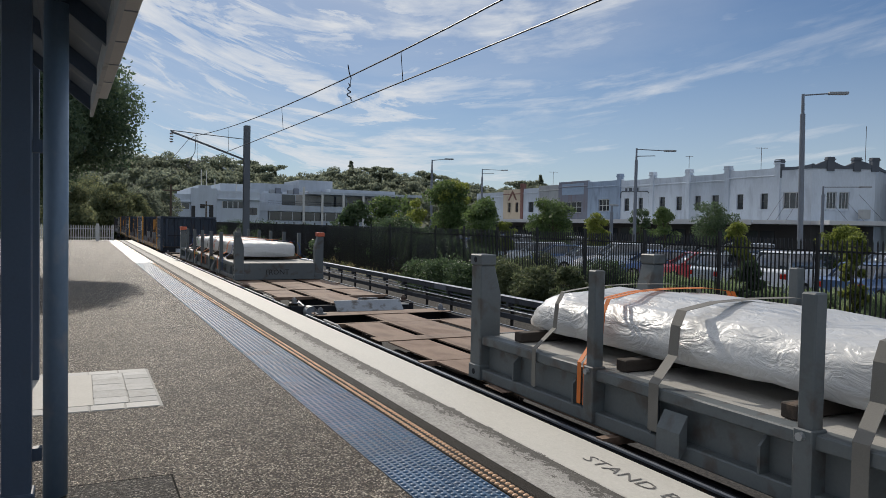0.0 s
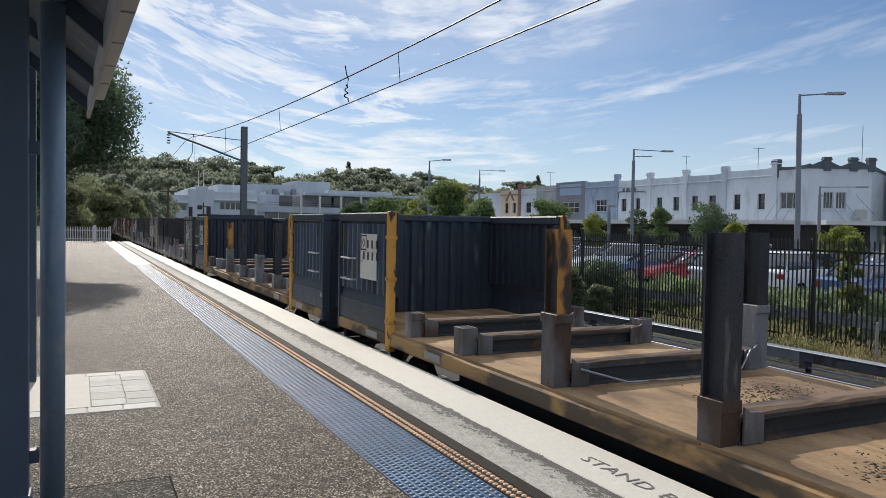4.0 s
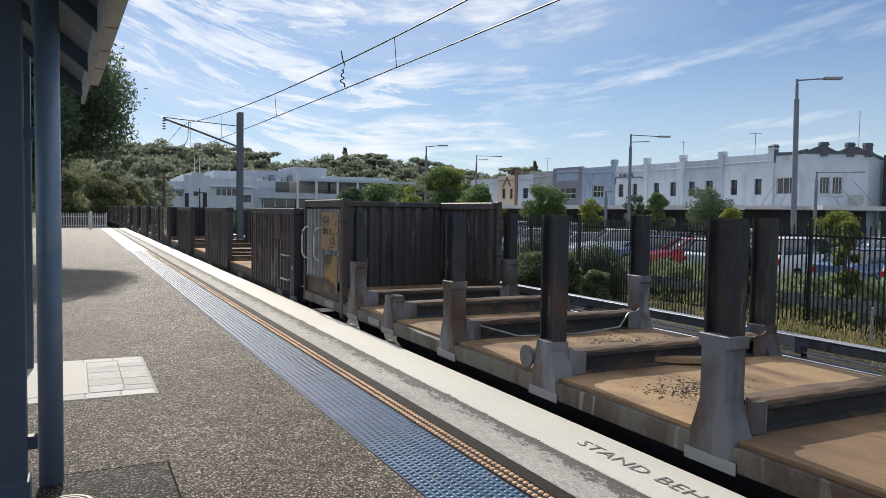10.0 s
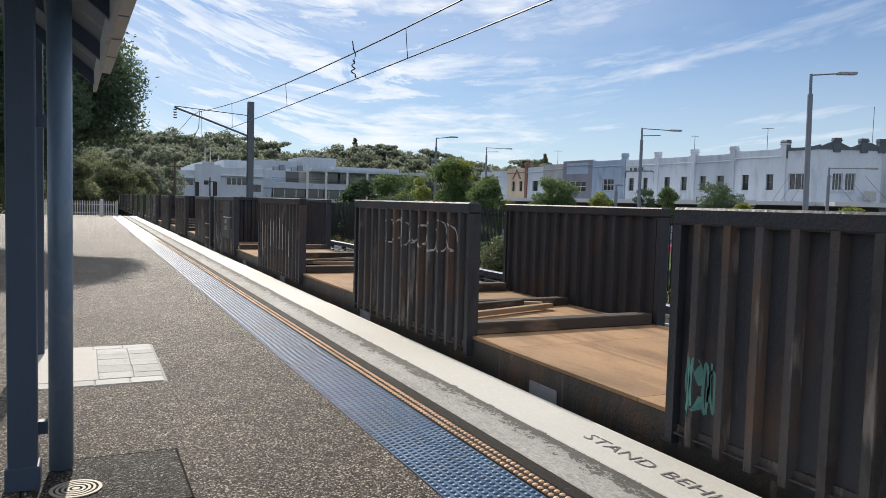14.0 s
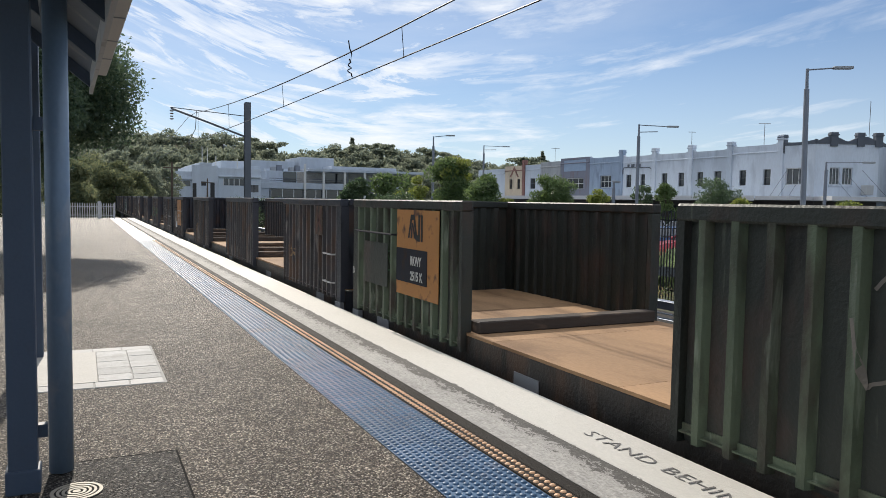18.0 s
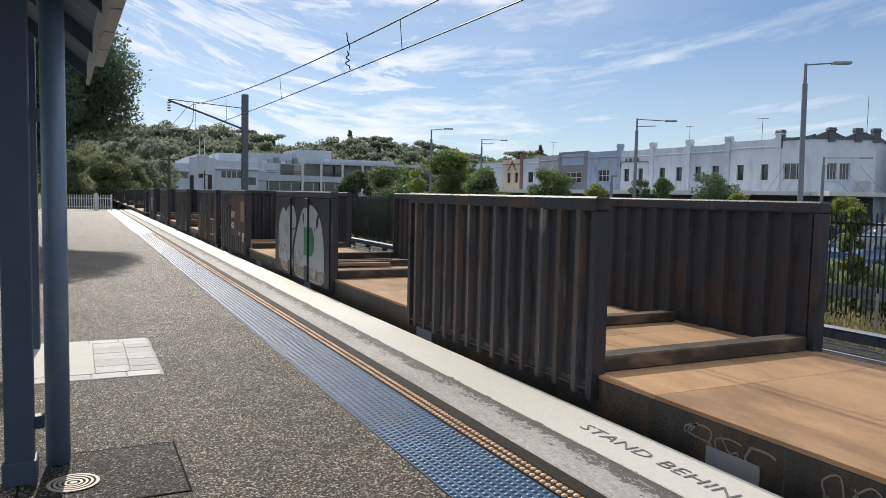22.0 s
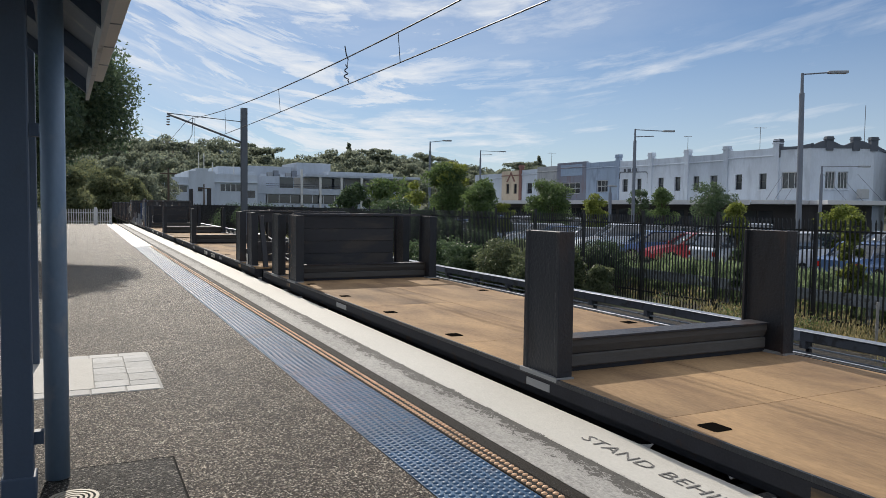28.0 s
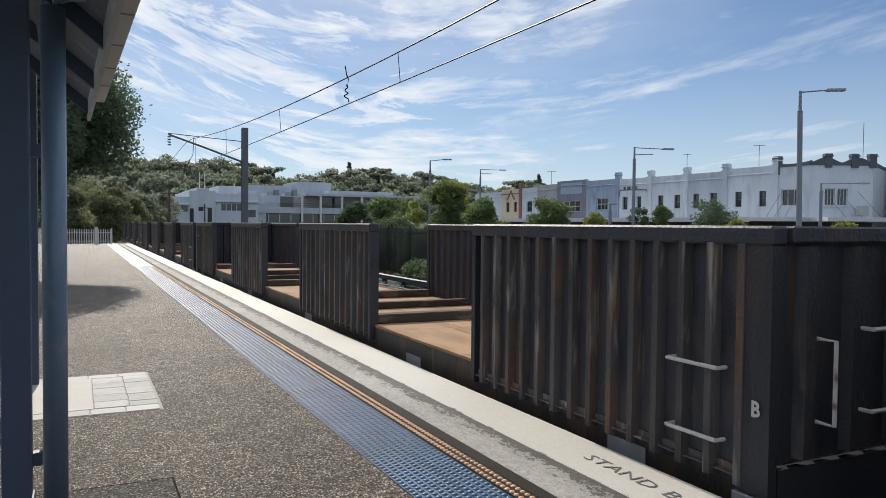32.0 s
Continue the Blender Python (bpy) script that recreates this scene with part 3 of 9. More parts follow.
paint_grey = mat("stencil_grey", (0.14, 0.135, 0.13), 0.7, var=0.3, scale=9, spot=(0.45, 0.43, 0.40), spot_at=0.66, spot_scale=26)
words_on_edge = thing("platform_lettering", "worn dark grey stencilled words on the white platform coping", "lettering", pose(3.115, 4.13, 0.010, 0, 0, -90))
lead_word = lettering("lettering", "STAND", 0.152, pose(0, 0, 0), paint_grey, words_on_edge, "", 1.40, 0.001, -0.0015)
lettering("lettering", "BEHIND", 0.152, pose(max(v.co.x for v in lead_word.data.vertices) + 0.085, 0, 0), paint_grey, words_on_edge, "", 1.40, 0.001, -0.0015)


# ---- station furniture on the platform ----
# paved patch of pale blocks let into the asphalt
paver = mat("paver", (0.45, 0.445, 0.43), 0.75, var=0.3, scale=5, rand=0.16, bump=0.3, fine=40, spot=(0.38, 0.37, 0.35), spot_at=0.58, spot_scale=8)
patch = thing("paved_patch", "pale concrete paving blocks set in the asphalt platform", "paving", pose(0.02, 6.72, 0.0))
bm = B()
box(bm, -0.52, 0.62, 0.0, 1.74, -0.03, 0.003)
part("bed", bm, mat("mortar", (0.36, 0.35, 0.33), 0.8), patch)
rng = random.Random(5)
slab_cream = mat("slab_cream", (0.46, 0.44, 0.40), 0.7, var=0.18, scale=3, bump=0.3, fine=40)
one_box("slab", slab_cream, patch, -0.5, 0.075, 0.20, 1.56, 0.0, 0.010, "smooth cream concrete slab", 0.003)
for i, (x0, x1) in enumerate(((0.08, 0.36), (0.364, 0.60))):
    y0 = 0.20
    while y0 < 1.50:
        y1 = min(1.56, y0 + rng.uniform(0.17, 0.30))
        one_box("paver", paver, patch, x0 + rng.uniform(-0.002, 0.004), x1 - rng.uniform(0.0, 0.006), y0 + rng.uniform(0.003, 0.007), y1, 0.0, 0.008 + rng.uniform(0, 0.004), bevel=0.003)
        y0 = y1
edge_mat = mat("paver_edge", (0.46, 0.45, 0.43), 0.7, var=0.3, scale=5, rand=0.2)
for y0, y1 in ((0.01, 0.195), (1.565, 1.73)):
    for k in range(4):
        one_box("edge_stone", edge_mat, patch, -0.5 + 0.276 * k, -0.5 + 0.276 * (k + 1) - 0.012, y0, y1, 0.0, 0.008, bevel=0.003)
lid = thing("access_cover", "dark asphalt-filled access cover in a thin frame", "cover", pose(-0.32, 4.02, 0.0))
one_box("fill", asphalt_dark, lid, 0.012, 0.828, 0.012, 0.838, -0.02, 0.005)
for x0, x1, y0, y1 in ((0, 0.012, 0, 0.85), (0.828, 0.84, 0, 0.85), (0.012, 0.828, 0, 0.012), (0.012, 0.828, 0.838, 0.85)):
    one_box("frame_bar", mat("frame_dark", (0.018, 0.017, 0.016), 0.95, spec=0.1), lid, x0, x1, y0, y1, -0.02, 0.0056)

# round drain grate beside the downpipe
drain = thing("drain_grate", "round pale metal drain grate with ring slots", "drain", pose(-0.05, 4.36, 0.006))
drain_metal = mat("drain_metal", (0.40, 0.36, 0.29), 0.6, 0.1, var=0.25, scale=20)
bm = B()
tube(bm, [(0, 0, -0.02), (0, 0, 0.001)], 0.125, 28)
part("pan", bm, mat("drain_dark", (0.015, 0.015, 0.015), 0.9), drain)
for r0, r1 in ((0.0, 0.020), (0.033, 0.048), (0.060, 0.074), (0.086, 0.100), (0.112, 0.130)):
    bm = B()
    k = 28
    ring = []
    for j in range(k):
        a = 2 * math.pi * j / k
        ring.append([bm.verts.new((r * math.cos(a), r * math.sin(a), z)) for r, z in ((max(r0, 0.001), 0.002), (max(r0, 0.001), 0.007), (r1, 0.007), (r1, 0.002))])
    for j in range(k):
        p, q = ring[j], ring[(j + 1) % k]
        for i in range(4):
            bm.faces.new((p[i], p[(i + 1) % 4], q[(i + 1) % 4], q[i]))
    part("ring", bm, drain_metal, drain)

# canopy: square post, round downpipe, a second post, beams, soffit, fascia and gutter
canopy = thing("platform_canopy", "dark steel platform canopy with a pale gutter and posts", "canopy", pose(0, 0, 0))
CZ = 2.63             # underside of the gutter
one_box("post", post_paint, canopy, -0.378, -0.238, 4.45, 4.58, 0.0, CZ + 0.50, "dark painted square steel post", 0.006)
one_box("base_plate", post_paint, canopy, -0.392, -0.224, 4.436, 4.594, 0.0, 0.13, bevel=0.006)
one_box("post", post_paint, canopy, -0.50, -0.37, 8.18, 8.31, 0.0, CZ + 0.50, "dark painted square steel post", 0.006)
bm = B()
tube(bm, [(-0.130, 4.71, 0.02), (-0.130, 4.71, 2.80)], 0.064, 24)
part("downpipe", bm, pole_paint, canopy, "round grey downpipe", smooth=True)
bm = B()
tube(bm, [(-0.130, 4.71, 2.78), (-0.118, 4.70, 2.86), (-0.05, 4.69, 2.90), (0.13, 4.66, 2.90), (0.195, 4.65, 2.87), (0.205, 4.65, 2.735)], 0.058, 14)
part("pipe_elbow", bm, pole_paint, canopy, "grey elbow from downpipe to gutter", smooth=True)
for z in (0.28, 1.95):
    one_box("bracket", post_paint, canopy, -0.236, -0.19, 4.52, 4.58, z, z + 0.07)
soffit = mat("soffit", (0.15, 0.18, 0.23), 0.6, var=0.2, scale=2, spot=(0.25, 0.27, 0.30), spot_at=0.62, spot_scale=3)


def gut(y):
    return 0.175 - 0.019 * (y - 4.14)


ROOF = [(0.0, 0.12), (-0.75, 0.72), (-3.6, 1.05)]      # out from the gutter, up from it


def roof_strip(bm, y0, y1, a, b, lift, thick):
    """A sloping strip of the roof between two points of its section."""
    vs = []
    for y in (y0, y1):
        for (u, z) in (a, b):
            for dz in (lift, lift + thick):
                vs.append(bm.verts.new((gut(y) + u, y, CZ + z + dz)))
    for f in ((0, 1, 3, 2), (4, 6, 7, 5), (0, 4, 5, 1), (2, 3, 7, 6), (0, 2, 6, 4), (1, 5, 7, 3)):
        bm.faces.new([vs[q] for q in f])


for a, b in zip(ROOF, ROOF[1:]):
    bm = B()
    roof_strip(bm, -3.0, 8.10, a, b, 0.0, 0.03)
    part("roof_sheet", bm, soffit, canopy, "blue-grey canopy roof sheet")
    for k in range(8):
        y = -2.6 + 1.5 * k
        bm = B()
        roof_strip(bm, y, y + 0.06, a, b, -0.13, 0.128)
        part("rafter", bm, post_paint, canopy)
for u, z in ((-0.35, 0.27), (-0.72, 0.56), (-1.6, 0.68), (-2.6, 0.80)):
    bm = B()
    roof_strip(bm, -3.0, 8.05, (u, z), (u - 0.05, z + 0.02), -0.02, 0.06)
    part("purlin", bm, post_paint, canopy)
bm = B()
prism(bm, [(gut(-3) - 0.030, -3.0), (gut(-3), -3.0), (gut(8.12) + 0.0, 8.12), (gut(8.12) - 0.030, 8.12)], "z", CZ - 0.03, CZ + 0.15)
part("fascia", bm, mat("fascia_pale", (0.44, 0.45, 0.46), 0.6, var=0.2, scale=2, spot=(0.30, 0.29, 0.28), spot_at=0.64, spot_scale=5), canopy, "pale grey fascia board")
gutter_mat = mat("gutter_pale", (0.52, 0.50, 0.47), 0.5, var=0.14, scale=2)
bm = B()
prism(bm, [(gut(-3) + 0.002, -3.0), (gut(-3) + 0.075, -3.0), (gut(7.02) + 0.075, 7.02), (gut(7.02) + 0.002, 7.02)], "z", CZ, CZ + 0.10)
part("gutter", bm, gutter_mat, canopy, "pale painted gutter", 0.004)
for k in range(13):
    y = -2.5 + 0.72 * k
    one_box("gutter_clip", grey_panel, canopy, gut(y) + 0.004, gut(y) + 0.07, y, y + 0.012, CZ - 0.006, CZ + 0.104)

# white palisade fence with a gate at the platform's end
end_fence = thing("platform_end_fence", "white painted low palisade fence with a gate at the platform end", "fence", pose(0, 57.6, 0))
pale_me = None
bm = B()
prism(bm, [(-0.028, 0.06), (0.028, 0.06), (0.028, 1.06), (0.0, 1.12), (-0.028, 1.06)], "y", -0.012, 0.012)
pale_me = mesh_of("pale", bm, white_metal)
for i in range(40):
    x = -4.0 + 0.152 * i
    if abs(x - 1.02) > 0.12:
        piece("pale", pale_me, end_fence, pose(x, 0, 0))
for x0, x1 in ((-4.1, 0.93), (1.1, 2.0)):
    for z in (0.22, 0.82):
        one_box("rail", white_metal, end_fence, x0, x1, 0.014, 0.05, z, z + 0.05)
one_box("gate_post", white_metal, end_fence, 0.92, 1.12, -0.08, 0.12, 0.0, 1.22, bevel=0.01)
one_box("gate_post", white_metal, end_fence, 1.98, 2.06, -0.04, 0.04, 0.0, 1.15, bevel=0.006)


# ---- overhead line ----
mast = thing("catenary_mast", "dark steel mast with a bracket arm for the overhead wires", "mast", pose(7.63, 38.8, GROUND))
mast_steel = mat("mast_steel", (0.13, 0.145, 0.165), 0.55, 0.3, var=0.15)
bm = B()
for x0, x1, y0, y1 in ((-0.15, 0.15, -0.15, -0.125), (-0.15, 0.15, 0.125, 0.15), (-0.012, 0.012, -0.125, 0.125)):
    box(bm, x0, x1, y0, y1, 0, 7.8)
part("pole", bm, mast_steel, mast)
bm = B()
tube(bm, [(-0.1, 0, 6.05), (-2.0, 0, 6.7), (-3.7, -0.0, 7.25)], 0.05, 8)
part("arm", bm, mast_steel, mast)
bm = B()
tube(bm, [(-0.1, 0, 7.1), (-3.72, 0, 7.3)], 0.022, 6)
part("tie", bm, mast_steel, mast)
insul = mat("insulator", (0.12, 0.07, 0.05), 0.3)
bm = B()
for k in range(4):
    tube(bm, [(-3.66, 0, 7.15 - 0.13 * k), (-3.66, 0, 7.10 - 0.13 * k)], [0.10, 0.06], 10)
part("insulator", bm, insul, mast)
bm = B()
tube(bm, [(-2.5, 0, 7.2), (-2.55, 0, 6.3), (-2.9, 0, 5.6), (-2.72, 0, 5.42)], 0.018, 6)
part("registration_arm", bm, mast_steel, mast)
wire_mat = mat("wire", (0.03, 0.03, 0.035), 0.5, 0.5)


def wire_z(y):
    return 4.03 + 0.0085 * max(0.0, min(y, 38.8) - 6)


wires = thing("overhead_line", "thin dark contact wire hung from a catenary wire by droppers", "wires", pose(0, 0, 0))
bm = B()
tube(bm, [(4.90 + 0.12 * math.sin(y * 0.09), y, wire_z(y)) for y in np.arange(-30, 160, 4.0)], 0.011, 6)
part("contact_wire", bm, wire_mat, wires)


def cat_z(y):
    k = ((y + 16.2) % 55.0) / 27.5 - 1
    return wire_z(y) + 0.50 + 0.95 * k * k


bm = B()
tube(bm, [(4.90 + 0.05 * math.sin(y * 0.09), y, cat_z(y)) for y in np.arange(-30, 160, 2.5)], 0.013, 6)
part("catenary_wire", bm, wire_mat, wires)
for y in (11.9, 20.4, 28.6, 36.4, 47.0, 57.0, 67.0, 3.5):
    bm = B()
    tube(bm, [(4.9 + 0.1 * math.sin(y * 0.09), y, wire_z(y)), (4.9 + 0.05 * math.sin(y * 0.09), y, cat_z(y))], 0.007, 5)
    part("dropper", bm, wire_mat, wires)
bm = B()
y = 14.55
zc, zw = cat_z(y), wire_z(y)
tube(bm, [(4.88, y, zc + 0.22), (4.91, y, zc + 0.05), (4.95, y, zc - 0.04), (4.93, y, zc - 0.2), (4.90, y, zw + 0.36)]
     + [(4.91 + (0.02 + 0.03 * q) * math.sin(q * 15.7), y + 0.03 * math.cos(q * 15.7), zw + 0.34 - 0.30 * q) for q in np.arange(0.04, 0.98, 0.04)] + [(4.96, y, zw + 0.02), (4.97, y, zw)], 0.012, 6)
part("jumper", bm, wire_mat, wires)


# ---- far side of the track: cable duct, verge, palisade fence ----
VERGE = -0.92
bm = B()
prism(bm, [(7.86, GROUND - 0.02), (7.86, GROUND + 0.03), (10.4, GROUND + 0.06), (12.5, VERGE), (12.5, GROUND - 0.02)], "y", -60, 140)
structure("cess", bm, ballast_dark, "dark dirty ballast shoulder beside the track")
duct = thing("cable_duct", "galvanised steel cable duct with rails and a tray beside the track", "duct", pose(9.75, 0, 0))
for i in range(17):
    y0 = -10 + 6.0 * i
    one_box("duct_section", galv_dark, duct, -0.08, 0.08, y0, y0 + 5.97, -0.325, -0.185, bevel=0.012)
    one_box("top_flange", galv_bright, duct, -0.10, 0.10, y0, y0 + 5.985, -0.182, -0.168, bevel=0.004)
    one_box("tray_rail", galv_bright, duct, -0.02, 0.03, y0, y0 + 5.98, -0.425, -0.405, bevel=0.005)
    one_box("front_rail", galv_bright, duct, -0.16, -0.12, y0, y0 + 5.98, -0.505, -0.485, bevel=0.005)
    one_box("tray_plate", galv_dark, duct, -0.118, 0.02, y0, y0 + 5.98, -0.50, -0.49)
    one_box("lower_beam", galv_dark, duct, -0.06, 0.02, y0, y0 + 5.96, -0.735, -0.61, bevel=0.01)
    for x, z in ((-0.20, -0.885), (-0.26, -0.935)):
        bm = B()
        tube(bm, [(x, y0, z), (x, y0 + 1.5, z - 0.012), (x, y0 + 4.4, z + 0.006), (x, y0 + 6.0, z)], 0.016, 6)
        part("signal_pipe", bm, galv_bright, duct)
for i in range(5):
    y0 = 7.49 + 12 * i
    one_box("joint_cover", galv_mid, duct, -0.095, 0.095, y0, y0 + 0.80, -0.335, -0.165, bevel=0.008)
for i in range(40):
    y0 = -6.24 + 1.71 * i
    one_box("bracket", galv_dark, duct, -0.085, 0.03, y0 - 0.05, y0 + 0.05, -0.43, -0.32)
    one_box("stand", under_dark, duct, 0.03, 0.09, y0 - 0.03, y0 + 0.03, GROUND, -0.33)
for y, x, h in ((10.83, 12.9, 0.62), (8.42, 12.9, 0.62)):
    bm = B()
    box(bm, -0.022, 0.022, -0.022, 0.022, 0, h + 0.3)
    mp = part("marker_post", bm, concrete, None, "thin grey concrete marker post on the weedy bank", bevel=0.008)
    mp.matrix_world = pose(x, y, VERGE)
    tagged(mp, "thin grey concrete marker post on the weedy bank", "post", "marker posts")

FX = 13.7
bm = B()
prism(bm, [(12.5, GROUND - 0.02), (12.5, VERGE), (17.2, VERGE), (17.2, GROUND - 0.02)], "y", -60, 140)
structure("verge", bm, soil, "weedy earth bank below the fence")
fence = thing("palisade_fence", "tall black steel palisade fence along the railway", "fence", pose(FX, 0, VERGE))
bm = B()
prism(bm, [(-0.0125, 0.06), (0.0125, 0.06), (0.0125, 2.32), (0.0, 2.38), (-0.0125, 2.32)], "x", -0.012, 0.012)
fp = mesh_of("pale", bm, fence_black)
F0, FP = 5.04, 0.1056
for i in range(300):
    piece("pale", fp, fence, pose(0, F0 + FP * i, 0, 0, 0, 0))
bm = B()
for i in [*range(-100, 0), *range(300, 1000)]:
    y = F0 + FP * i
    box(bm, -0.012, 0.012, y - 0.0125, y + 0.0125, 0.06, 2.36)
tagged(part("far_paling", bm, fence_black, fence), kind="stuff")
bm = B()
box(bm, -0.033, 0.033, -0.033, 0.033, 0, 2.50)
fpost = mesh_of("post", bm, fence_black)
for i in range(-4, 40):
    y0 = F0 + 0.053 + 2.64 * i
    piece("post", fpost, fence, pose(0.05, y0, 0))
    for z in (0.30, 2.12):
        bm = B()
        box(bm, 0.014, 0.045, y0 + 0.046, y0 + 2.594, z, z + 0.04)
        part("rail", bm, fence_black, fence)

# second barrier: steel guard rail behind the fence, at the car park's edge
guard = thing("guard_rail", "grey steel guard rail on posts at the car park edge", "guard rail", pose(15.6, 0, VERGE))
for i in range(22):
    y0 = -6 + 4.0 * i
    bm = B()
    prism(bm, [(0, 0.42), (0.05, 0.46), (0.0, 0.52), (0.0, 0.58), (0.05, 0.64), (0, 0.70), (-0.02, 0.70), (-0.02, 0.42)], "y", y0, y0 + 3.98)
    part("beam", bm, galv_dull, guard)
    one_box("post", galv_dull, guard, 0.06, 0.16, y0 + 0.4, y0 + 0.5, 0.0, 0.68)


# ---- car park ----
LOT = -0.86
bm = B()
box(bm, 17.2, 44.0, -60, 140, GROUND - 0.02, LOT)
structure("car_park_floor", bm, road_mat, "grey asphalt car park surface")
bm = B()
box(bm, 44.0, 48.35, -60, 140, GROUND - 0.02, LOT + 0.14)
structure("pavement", bm, concrete, "concrete footpath in front of the shops", 0.02)
bm = B()
box(bm, 17.0, 17.2, -60, 140, GROUND - 0.02, LOT + 0.12)
structure("kerb", bm, concrete, "concrete kerb at the car park edge", 0.02)

car_glass = glass_mat("car_glass", (0.030, 0.042, 0.062), 0.05)
car_glass.node_tree.nodes["Principled BSDF"].inputs["IOR"].default_value = 1.9
tyre = mat("tyre", (0.015, 0.015, 0.016), 0.8)
rim_mat = mat("rim", (0.35, 0.36, 0.37), 0.35, 0.7)
lamp_red = mat("tail_red", (0.42, 0.02, 0.015), 0.25)
lamp_clear = mat("lamp_clear", (0.6, 0.62, 0.64), 0.15)
bar_plate = mat("plate_bar", (0.5, 0.5, 0.45), 0.5)


def car_paint(name, col):
    m = mat("car_" + name, col, 0.30, 0.0 if name in ("white", "red") else 0.35, var=0.06, scale=1, bump=0, spec=0.6)
    m.node_tree.nodes["Principled BSDF"].inputs["Coat Weight"].default_value = 0.8
    m.node_tree.nodes["Principled BSDF"].inputs["Coat Roughness"].default_value = 0.08
    return m


def pillar_paint(name):
    return mat("pillar_" + name, tuple(0.6 * q for q in PAINTS[name]), 0.7, var=0.06, bump=0)


# white is tinted blue: sky light on shaded bodies put into the paint
PAINTS = {"white": (0.80, 0.84, 0.90), "silver": (0.50, 0.56, 0.64), "red": (0.50, 0.05, 0.06), "blue": (0.10, 0.18, 0.36), "black": (0.02, 0.02, 0.024), "grey": (0.14, 0.15, 0.165)}


def loft(bm, sections):
    """Skins a row of cross-sections, each a list of points, and closes both ends."""
    rows = [[bm.verts.new(p) for p in s] for s in sections]
    k = len(rows[0])
    for a, b in zip(rows, rows[1:]):
        for j in range(k):
            bm.faces.new((a[j], a[(j + 1) % k], b[(j + 1) % k], b[j]))
    bm.faces.new(rows[0][::-1])
    bm.faces.new(rows[-1])


